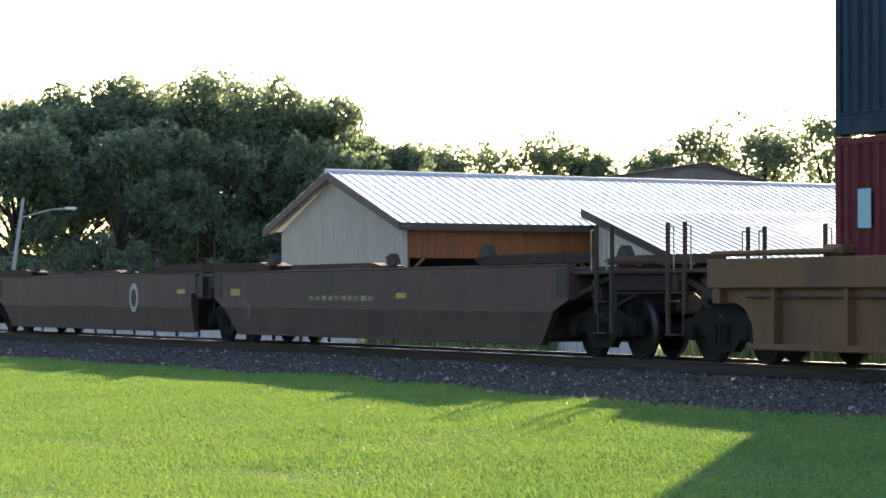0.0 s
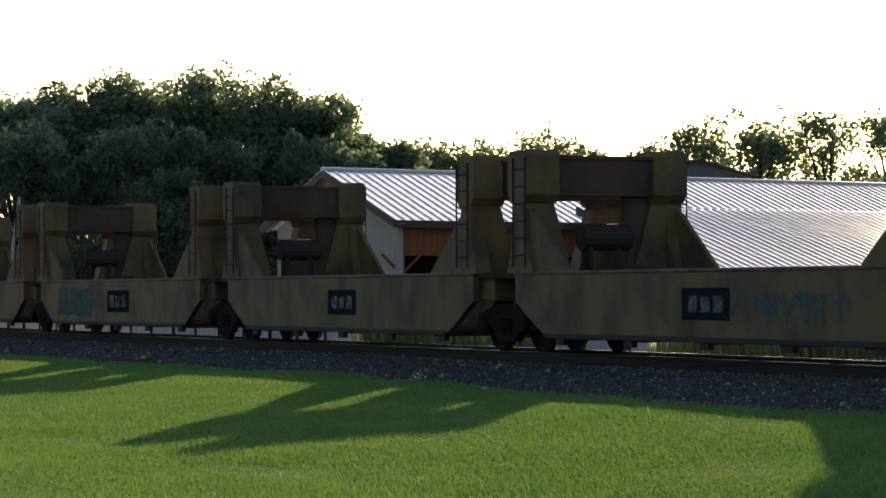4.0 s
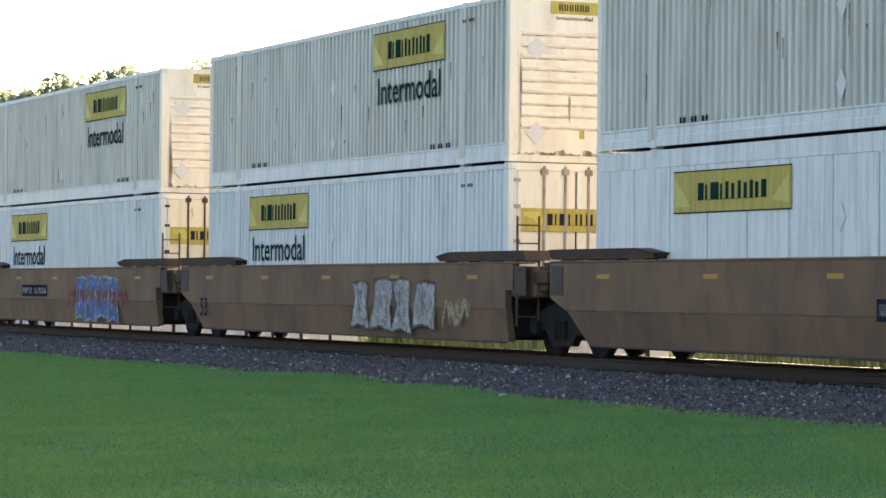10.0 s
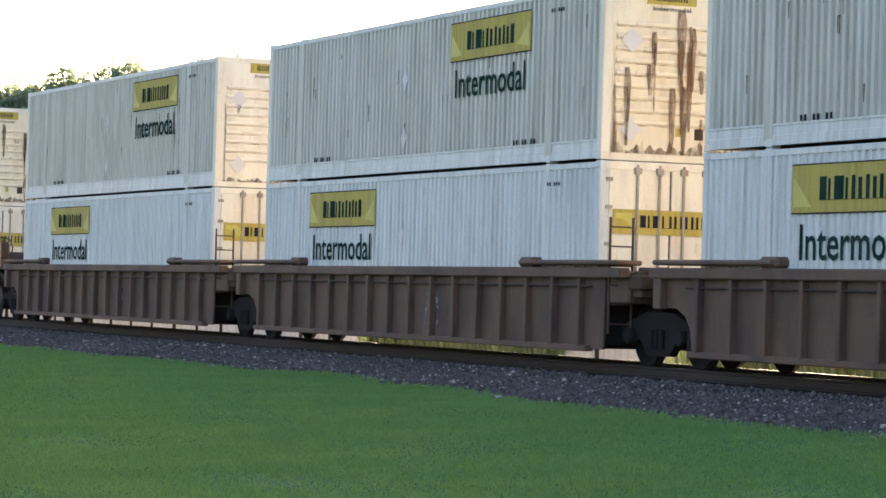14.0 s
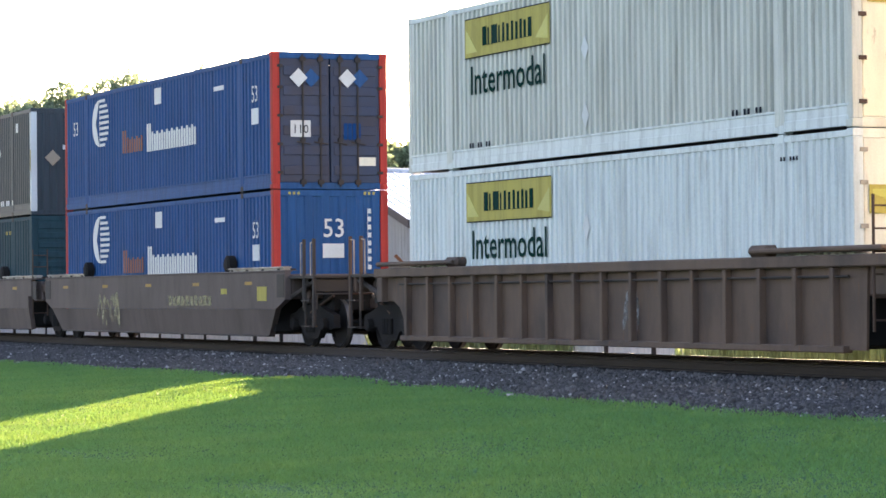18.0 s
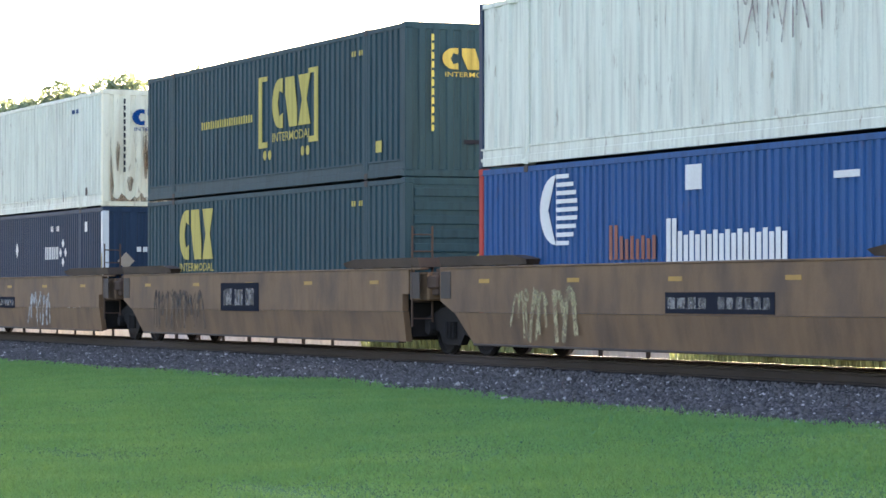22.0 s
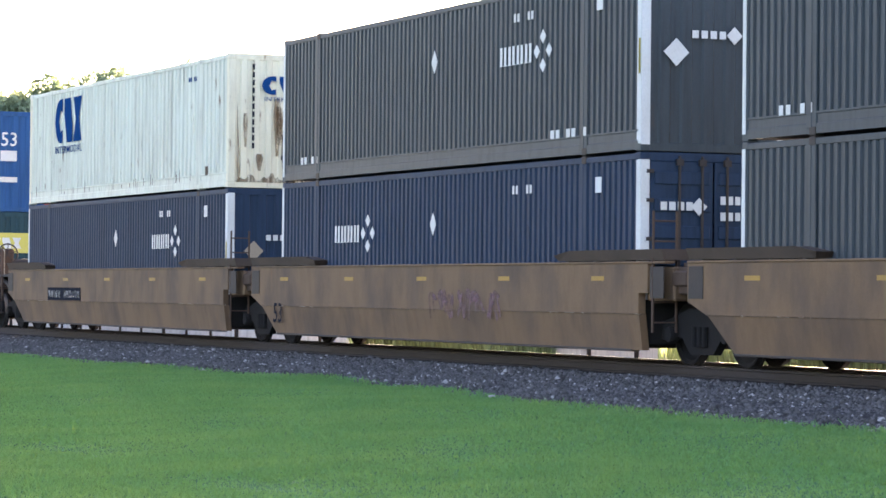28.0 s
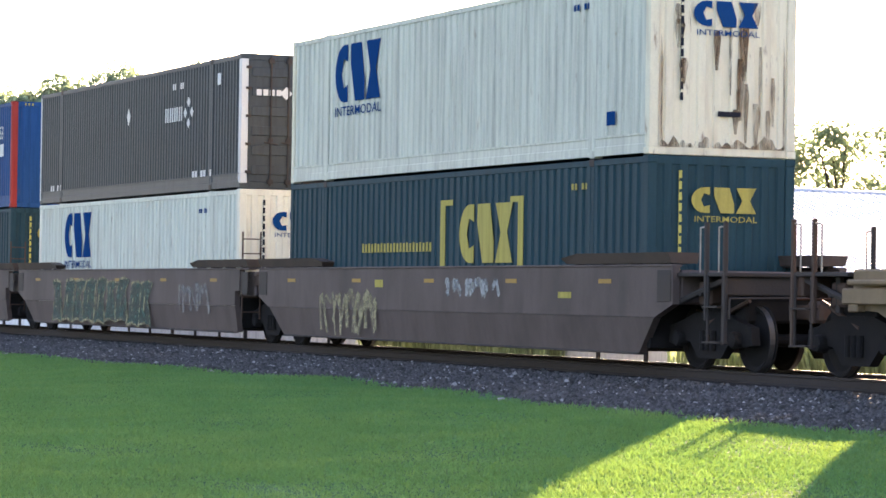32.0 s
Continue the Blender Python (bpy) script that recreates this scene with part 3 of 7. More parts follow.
# ---- buildings beyond the track ----
SKEW = -0.27                                            # x per y along the long roof


def slope(name, parent, a, b, c, d, pitch, label="", metal=None):
    """A seamed metal roof: corners a (ridge, front), b (ridge, back), c (eave, back), d (eave, front), ribs from ridge to eave."""
    a, b, c, d = (Vector(p) for p in (a, b, c, d))
    metal = metal or ROOF
    up = (b - a).cross(d - a).normalized()
    if up.z < 0:
        up = -up

    def deck():
        v = [tuple(p + up * s) for s in (0, -0.06) for p in (a, b, c, d)]
        return v, [(0, 1, 2, 3), (7, 6, 5, 4), (0, 4, 5, 1), (1, 5, 6, 2), (2, 6, 7, 3), (3, 7, 4, 0)]
    roof = part(name, data(name + str(tuple(a)), deck, metal), parent, label=label)
    n = int((b - a).length / pitch)
    u = (b - a).normalized() * 0.03
    for k in range(n + 1):
        s = k / n
        p, q = a.lerp(b, s), d.lerp(c, s)
        v = [tuple(w + up * h + u * g) for w in (p, q) for g, h in ((-1.2, 0.0), (-0.5, 0.045), (0.5, 0.045), (1.2, 0.0))]
        f = [(0, 1, 5, 4), (1, 2, 6, 5), (2, 3, 7, 6), (0, 3, 2, 1), (4, 5, 6, 7)]
        me = data(("seam", name, k), lambda: (v, f), metal)
        part("seam", me, roof)
    return roof


barn = thing("barn", "long cream barn with a pale ribbed metal roof", "barn")
XL, XM, XR, YF, YB = -108.6, -101.55, -94.4, 16.0, 62.0
HE, HR = 3.98, 6.0
dx = SKEW * (YB - YF)


def at_back(x):
    return x + dx


part("gable_wall", data("gable_wall", lambda: prism([(XL + 1.1, 0), (XR - 0.65, 0), (XR - 0.65, 3.86), (XM, 5.86), (XL + 1.1, 3.9)], YF + 0.35, YF + 0.55), SIDING), barn, label="cream vertical siding")
batten = data("batten", lambda: box(-0.012, 0.012, -0.012, 0, 0, 1), SIDING)
for k in range(44):
    x = XL + 1.25 + 0.292 * k
    if x < XR - 0.7:
        h = 5.8 - abs(x - XM) * 0.276
        part("siding_batten", batten, barn, Matrix.LocRotScale((x, YF + 0.35, 0.02), None, (1, 1, h)))
slope("roof_slope", barn, (XM, YF, HR), (at_back(XM), YB, HR), (at_back(XR), YB, HE), (XR, YF, HE), 0.42, "pale ribbed metal roof catching the sky")
slope("far_roof_slope", barn, (XM, YF, HR), (at_back(XM), YB, HR), (at_back(XL), YB, HE), (XL, YF, HE), 3.0, "pale ribbed metal roof")
part("ridge_cap", data("ridge_cap", lambda: tube((XM, YF - 0.05, HR + 0.02), (at_back(XM), YB, HR + 0.02), 0.10, n=6), ROOF_GREY), barn)
for side, xe in (("rake_board", XR), ("far_rake_board", XL)):
    part(side, data(side, lambda: ([(XM, YF - 0.04, HR + 0.02), (xe, YF - 0.04, HE + 0.02), (xe, YF - 0.04, HE - 0.26), (XM, YF - 0.04, HR - 0.3), (XM, YF + 0.05, HR + 0.02), (xe, YF + 0.05, HE + 0.02), (xe, YF + 0.05, HE - 0.26), (XM, YF + 0.05, HR - 0.3)],
                                   [(0, 1, 2, 3), (7, 6, 5, 4), (0, 4, 5, 1), (2, 6, 7, 3), (1, 5, 6, 2), (0, 3, 7, 4)]), FASCIA), barn, label="dark brown rake board")
    part("soffit", data(side + "soffit", lambda: ([(XM, YF + 0.05, HR - 0.14), (xe, YF + 0.05, HE - 0.14), (xe, YF + 0.4, HE - 0.14), (XM, YF + 0.4, HR - 0.14)], [(0, 1, 2, 3)]), SIDING), barn)
part("eave_board", data("eave", lambda: ([(XR, YF, HE + 0.0), (at_back(XR), YB, HE), (at_back(XR), YB, HE - 0.26), (XR, YF, HE - 0.26), (XR - 0.05, YF, HE), (at_back(XR) - 0.05, YB, HE), (at_back(XR) - 0.05, YB, HE - 0.26), (XR - 0.05, YF, HE - 0.26)],
                                   [(0, 3, 2, 1), (4, 5, 6, 7), (0, 1, 5, 4), (3, 7, 6, 2)]), FASCIA), barn, label="dark brown eave board")
# open side bays under the eave: a timber band, posts and the inner shade
part("timber_band", data("timber_band", lambda: ([(XR - 0.7, YF + 0.5, 2.75), (at_back(XR) - 0.7, YB, 2.75), (at_back(XR) - 0.7, YB, HE - 0.1), (XR - 0.7, YF + 0.5, HE - 0.1), (XR - 0.85, YF + 0.5, 2.75), (at_back(XR) - 0.85, YB, 2.75), (at_back(XR) - 0.85, YB, HE - 0.1), (XR - 0.85, YF + 0.5, HE - 0.1)],
                                               [(0, 1, 2, 3), (7, 6, 5, 4), (0, 4, 5, 1)]), TIMBER), barn, label="red-brown boards over the open bays")
for k in range(11):
    y = YF + 0.6 + 4.2 * k
    x = XR - 0.75 + SKEW * (y - YF)
    part("bay_post", data("bay_post", lambda: cbox(-0.1, 0.1, -0.1, 0.1, 0, 3.0), TIMBER), barn, pose(x, y, 0))
    for sy in (-1, 1):
        part("knee_brace", data("brace%d" % sy, lambda: tube((0, 0, 2.1), (0, sy * 0.75, 2.8), 0.06, n=4), TIMBER), barn, pose(x, y, 0))
# shade inside the bays, added as one dark sheet
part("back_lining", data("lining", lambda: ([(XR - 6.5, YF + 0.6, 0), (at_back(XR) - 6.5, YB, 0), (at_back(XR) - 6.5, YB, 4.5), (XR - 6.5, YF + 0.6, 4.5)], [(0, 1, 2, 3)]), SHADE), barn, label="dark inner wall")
part("rear_wall", data("rear_wall", lambda: prism([(at_back(XL) + 1.1, 0), (at_back(XR) - 0.65, 0), (at_back(XR) - 0.65, 3.8), (at_back(XM), 5.8), (at_back(XL) + 1.1, 3.8)], YB - 0.6, YB - 0.4), SIDING), barn)

shed = thing("shed_wing", "low cream shed wing with a bright shallow metal roof", "shed")
SA, SB = (-97.3, 24.4, 4.57), (-87.6, 24.4, 2.20)
slope("roof_slope", shed, SA, (SA[0] - 9.5, 60, SA[2] + 0.1), (SB[0] - 9.5, 60, SB[2]), SB, 0.42, "bright ribbed metal roof catching the low sun", ROOF_SHED)
part("rake_board", data("shed_rake", lambda: prism([(SA[0], SA[2] + 0.03), (SB[0], SB[2] + 0.03), (SB[0], SB[2] - 0.25), (SA[0], SA[2] - 0.28)], SA[1] - 0.06, SA[1] + 0.04), FASCIA), shed, label="dark brown rake board")
part("end_wall", data("shed_end", lambda: prism([(SA[0] + 0.3, 0), (SB[0] - 0.9, 0), (SB[0] - 0.9, SB[2] + 0.1), (SA[0] + 0.3, SA[2] - 0.14)], SA[1] + 0.4, SA[1] + 0.55), LIT_SIDING), shed, label="cream siding")
shed_batten = data("shed_batten", lambda: box(-0.012, 0.012, -0.012, 0, 0, 1), LIT_SIDING)
for k in range(28):
    x = SA[0] + 0.5 + 0.292 * k
    part("siding_batten", shed_batten, shed, Matrix.LocRotScale((x, SA[1] + 0.4, 0.02), None, (1, 1, SA[2] - 0.3 - (x - SA[0]) * 0.244)))
part("eave_board", data("shed_eave", lambda: join(tube((SB[0], SB[1], SB[2] - 0.1), (SB[0] - 9.5, 60, SB[2] - 0.1), 0.12, n=4)), FASCIA), shed)
part("side_wall", data("shed_side", lambda: ([(SB[0] - 0.9, 24.9, 0), (SB[0] - 10.4, 60, 0), (SB[0] - 10.4, 60, 2.3), (SB[0] - 0.9, 24.9, 2.3)], [(0, 1, 2, 3)]), LIT_SIDING), shed)

hall = thing("far_hall", "far grey-roofed hall with a low gable", "hall")
part("roof", data("hall_roof", lambda: ([(-140.0, 51.5, 8.0), (-143.2, 45.0, 7.0), (-170, 58, 7.0), (-166, 65, 8.0), (-138.9, 54.3, 7.0), (-164, 68, 7.0)], [(0, 1, 2, 3), (0, 3, 5, 4)]), ROOF_GREY), hall, pose(0.25, 0.55, 0.45), "grey metal roof")
part("gable", data("hall_gable", lambda: ([(-140.2, 51.55, 7.9), (-143.0, 45.2, 6.9), (-143.0, 45.2, -0.5), (-139.0, 54.2, -0.5), (-139.0, 54.2, 6.9)], [(0, 1, 2, 3, 4)]), GABLE), hall, pose(0.25, 0.55, 0.45), "dark gable end")
part("fascia", data("hall_fascia", lambda: join(tube((-140, 51.4, 7.98), (-143.2, 44.9, 6.95), 0.12, n=4), tube((-140, 51.4, 7.98), (-138.8, 54.4, 6.95), 0.12, n=4)), FASCIA), hall, pose(0.25, 0.55, 0.45))
part("side_wall", data("hall_side", lambda: ([(-143.0, 45.4, -0.5), (-169.5, 58.3, -0.5), (-169.5, 58.3, 6.95), (-143.0, 45.4, 6.95)], [(0, 1, 2, 3)]), SIDING), hall, pose(0.25, 0.55, 0.45))

lamp = thing("street_lamp", "pale leaning street lamp pole with a long bracket arm", "street lamp")
part("pole", data("lamp_pole", lambda: tube((-134.9, 12.5, 0), (-134.48, 13.24, 5.98), 0.115, 0.08, 10), CONCRETE), lamp)
part("arm", data("lamp_arm", lambda: join(tube((-134.5, 13.2, 5.1), (-134.0, 14.4, 5.45), 0.04), tube((-134.0, 14.4, 5.45), (-133.6, 15.2, 5.52), 0.04)), CONCRETE), lamp)
part("lamp_head", data("lamp_head", lambda: cbox(-133.72, -133.48, 15.0, 15.55, 5.44, 5.58, 0.04), GLASS_LAMP), lamp, label="pale lamp head")

# ---- low fence and weeds along the far side of the track ----
fence = thing("panel_fence", "low fence of pale panels between dark steel posts", "fence")
panel = data("fence_panel", lambda: join(cbox(0.05, 2.3, 0, 0.05, 0.02, 0.85, 0.01)), PANEL)
post = data("fence_post", lambda: cbox(-0.04, 0.04, -0.05, 0.05, 0, 1.05, 0.008), STEEL)
for x0, x1 in ((-115.0, -70.6), (-62.8, -53.6)):
    k = 0
    while x0 + 2.35 * k < x1:
        part("panel", panel, fence, pose(x0 + 2.35 * k, 7.0 + random.uniform(-.03, .03), random.uniform(-.03, .02)))
        part("post", post, fence, pose(x0 + 2.35 * k, 6.98, 0, ry=random.uniform(-2, 2)))
        k += 1


def make_weeds(count, spans, height):
    rng = np.random.default_rng(11)
    v, f = [], []
    for k in range(count):
        a, b = spans[k % len(spans)]
        x, y = rng.uniform(a, b), rng.uniform(5.2, 7.4)
        h, w, th = rng.uniform(0.5, 1.0) * height, rng.uniform(0.012, 0.035), rng.uniform(0, 6.28)
        lx, ly = rng.normal(0, 0.22, 2) * h
        cx, cy = math.cos(th) * w, math.sin(th) * w
        i = len(v)
        v += [(x - cx, y - cy, 0), (x + cx, y + cy, 0), (x + lx * 0.4 + cx, y + ly * 0.4 + cy, h * 0.6), (x + lx * 0.4 - cx, y + ly * 0.4 - cy, h * 0.6), (x + lx, y + ly, h)]
        f += [(i, i + 1, i + 2), (i, i + 2, i + 3), (i + 3, i + 2, i + 4)]
    return np.array(v), np.array(f)


tagged(new("weeds", many("weeds", *make_weeds(9000, ((-71, -62), (-70, -64), (-54, -44), (-51, -40)), 1.1), WEED)), "tall yellow-green weeds beside the fence", "weeds", kind="stuff")


# ---- trees ----
def make_tree(name, x, y, height, spread, seed, leaves, low=0.18, airy=0.0, size=0.30, label="broad leafy green tree, dark against the light"):
    r = random.Random(seed)
    rng = np.random.default_rng(seed)
    tree = thing(name, label, "tree", "trees beyond the track", pose(x, y, 0))
    wood = [tube((0, 0, 0), (r.uniform(-.3, .3), r.uniform(-.3, .3), height * 0.42), 0.028 * height, 0.017 * height, 9)]
    blobs = []
    n = 9 + int(spread * 1.6)
    for k in range(n):
        a, h = 6.28 * (k * 0.381966 + r.uniform(-.06, .06)), r.uniform(low + 0.1, 0.93) * height
        width = spread * (1.0 - 0.75 * max(0, h / height - 0.55) / 0.45) * r.uniform(0.35, 0.95)
        c = Vector((math.cos(a) * width, math.sin(a) * width, h))
        root = Vector((0, 0, min(h * 0.62, height * 0.4)))
        mid = root.lerp(c, 0.55) + Vector((0, 0, 0.04 * height))
        wood += [tube(root, mid, 0.010 * height, 0.007 * height, 6), tube(mid, c, 0.007 * height, 0.002 * height, 5)]
        rad = r.uniform(0.10, 0.19) * height * (1 - 0.35 * airy)
        blobs.append((c, rad))
        for j in range(2):
            e = c + Vector((r.uniform(-1, 1), r.uniform(-1, 1), r.uniform(-.5, .9))) * rad
            wood.append(tube(c, e, 0.003 * height, 0.001 * height, 4))
            blobs.append((e, rad * r.uniform(0.35, 0.6)))
    blobs.append((Vector((0, 0, height * 0.86)), 0.13 * height))
    part("trunk", data((name, seed, "wood"), lambda: join(*wood), BARK, True), tree, label="dark bark")
    centre = np.array([b[0] for b in blobs])
    rad = np.array([b[1] for b in blobs])
    w = rad ** 2.2
    pick = rng.choice(len(blobs), leaves, p=w / w.sum())
    d = rng.normal(size=(leaves, 3))
    d /= np.linalg.norm(d, axis=1)[:, None]
    rr = rng.uniform(0.30, 1.0, leaves) ** 0.7 * (1 + 0.16 * rng.normal(size=leaves))
    p = centre[pick] + d * (rad[pick] * rr)[:, None] * np.array([1.1, 1.1, 0.82])
    p[:, 2] *= height / np.quantile(p[:, 2], 0.9975)
    # tufts: pull leaves towards a coarse jittered grid, which leaves gaps
    cell = 0.06 * height
    q = np.floor(p / cell)
    jit = np.sin(q @ np.array([12.9898, 78.233, 37.719])) * 43758.5453
    jit = jit - np.floor(jit)
    keep = jit > (0.06 + 0.42 * airy)
    p = p[keep]
    m = len(p)
    u = rng.normal(size=(m, 3))
    u /= np.linalg.norm(u, axis=1)[:, None]
    o = np.cross(u, rng.normal(size=(m, 3)))
    o /= np.linalg.norm(o, axis=1)[:, None]
    s = (rng.uniform(0.6, 1.3, m) * size)[:, None]
    v = np.stack([p + u * s, p + o * s * 0.55, p - u * s * 0.9, p - o * s * 0.55], 1).reshape(-1, 3)
    f = (np.array([(0, 1, 2), (0, 2, 3)])[None] + 4 * np.arange(m)[:, None, None]).reshape(-1, 3)
    part("crown", many(name + "_crown", v, f, LEAF), tree, label="uneven crown of small leaves")
    return tree


LEFT_WOOD = [(-166, 15.5, 12.2, 5.0), (-163, 20.5, 13.0, 5.2), (-161, 25.5, 13.6, 5.6), (-164, 29.0, 13.4, 5.0), (-158.5, 31.0, 14.2, 6.0), (-157, 34.8, 12.6, 4.8), (-156, 37.2, 12.4, 4.6),
             (-150, 22.5, 10.5, 5.0), (-150, 28.0, 10.0, 5.2), (-149, 33.5, 9.8, 4.6), (-155, 39.6, 10.2, 3.6), (-157, 33.0, 12.9, 4.6), (-158, 36.2, 12.7, 4.2), (-160, 22.8, 13.2, 4.6), (-160, 28.4, 13.6, 4.8), (-152, 17.5, 10.2, 4.8), (-160, 43.0, 8.2, 3.4)]
for k, (x, y, h, s) in enumerate(LEFT_WOOD):
    make_tree("tree", x, y, h, s, 100 + k, 19000, low=0.02, airy=0.3, size=0.17)
RIGHT_WOOD = [(-182, 54.6, 11.0, 3.0), (-181, 58.4, 10.9, 3.4), (-180, 61.0, 11.7, 3.4), (-179, 63.6, 10.6, 2.8), (-177, 67.0, 10.4, 2.8), (-175.5, 70.6, 12.4, 4.2), (-174, 74.4, 12.7, 3.6), (-172, 78.6, 13.0, 4.4), (-170.5, 82.8, 12.8, 4.4), (-176, 73.0, 10.8, 3.4)]
for k, (x, y, h, s) in enumerate(RIGHT_WOOD):
    make_tree("tree", x, y, h * 1.05, s * 1.1, 200 + k, 8500, low=0.25, airy=0.55, size=0.17, label="open-crowned green tree against the bright sky")

# ---- the train: trucks, well cars, containers ----
MOVING = []                                             # (thing, its place along the train at 0 s, height)
WHEELS = []                                             # (wheelset, its truck's place along the train)
R_WHEEL = 0.4826


def ride(ob, u, z=RAIL):
    ob.location = (u, 0, z)
    MOVING.append((ob, u, z))
    return ob


FRAME_SIDE = [(-1.32, 0.40), (-1.28, 0.66), (-0.98, 0.72), (-0.45, 0.86), (0.45, 0.86), (0.98, 0.72), (1.28, 0.66), (1.32, 0.40), (1.08, 0.36), (0.92, 0.46), (0.62, 0.42), (0.36, 0.18), (-0.36, 0.18), (-0.62, 0.42), (-0.92, 0.46), (-1.08, 0.36)]


def truck(u):
    t = ride(thing("freight_truck", "grimy black two-axle cast steel railway truck on the rails", "railway truck", "trucks of the train"), u)
    for y in (-1.0, 1.0):
        sf = part("side_frame", data("side_frame", lambda: prism(FRAME_SIDE, -0.07, 0.07), TRUCK), t, pose(0, y, 0))
        part("spring_nest", data("springs", lambda: join(*[tube((x, dy, 0.30), (x, dy, 0.60), 0.055, n=8) for x in (-0.16, 0, 0.16) for dy in (-0.09, 0.09)]), TRUCK), sf)
        for x in (-0.89, 0.89):
            part("bearing_cap", data("cap", lambda: lathe([(0.11, -0.1), (0.13, -0.06), (0.13, 0.05), (0.06, 0.06)], 14), TRUCK), sf, pose(x, math.copysign(0.08, y), 0.47, rz=0 if y < 0 else 180))
    part("bolster", data("bolster", lambda: cbox(-0.2, 0.2, -1.05, 1.05, 0.55, 0.82, 0.03), TRUCK), t)
    part("brake_beam", data("brake_beam", lambda: join(tube((-0.33, -0.8, 0.4), (-0.33, 0.8, 0.4), 0.04), tube((0.33, -0.8, 0.4), (0.33, 0.8, 0.4), 0.04)), TRUCK), t)
    for x in (-0.89, 0.89):
        ws = part("wheelset", data("axle", lambda: tube((0, -1.05, 0), (0, 1.05, 0), 0.085, n=10), TRUCK), t, pose(x, 0, R_WHEEL))
        for y in (-0.755, 0.755):
            s = 1 if y > 0 else -1
            part("wheel", data("wheel%d" % s, lambda: lathe([(0.10, s * 0.06), (0.16, s * 0.05), (0.40, s * 0.01), (0.46, s * 0.055), (R_WHEEL, s * 0.05), (R_WHEEL + 0.003, -s * 0.045), (0.508, -s * 0.055), (0.505, -s * 0.078), (0.44, -s * 0.075), (0.38, -s * 0.03), (0.14, -s * 0.06)], 36), TRUCK), ws, pose(0, y, 0))
            part("tread", data("tread%d" % s, lambda: lathe([(R_WHEEL + 0.0015, s * 0.048), (R_WHEEL + 0.0045, -s * 0.04)], 36, False), TREAD), ws, pose(0, y, 0), "polished wheel tread")
        WHEELS.append((ws, u + x, x))
    return t


def two(name, make, material, parent, label=""):
    """A part on the near side and its mirror image on the far side."""
    def other():
        v, f = make()
        return [(x, -y, z) for x, y, z in v], [tuple(reversed(q)) for q in f]
    part(name, data((name, "n", id(make)), make, material), parent, label=label)
    part(name, data((name, "f", id(make)), other, material), parent, label=label)


def bars(parent, name, x0, x1, z0, z1, n, material, y=-1.507, seed=0, gap=0.28, label=""):
    """Writing that names an owner or a number: plain bars in its size and colour."""
    r = random.Random(seed)
    w = (x1 - x0) / n
    part(name, data((name, round(x0, 3), round(x1, 3), round(z0, 3), round(z1, 3), n, round(y, 3)), lambda: comb([(x0 + k * w, x0 + (k + 1 - gap) * w, z0, z1 - (z1 - z0) * 0.06 * (k % 2)) for k in range(n)], y), material), parent, label=label)


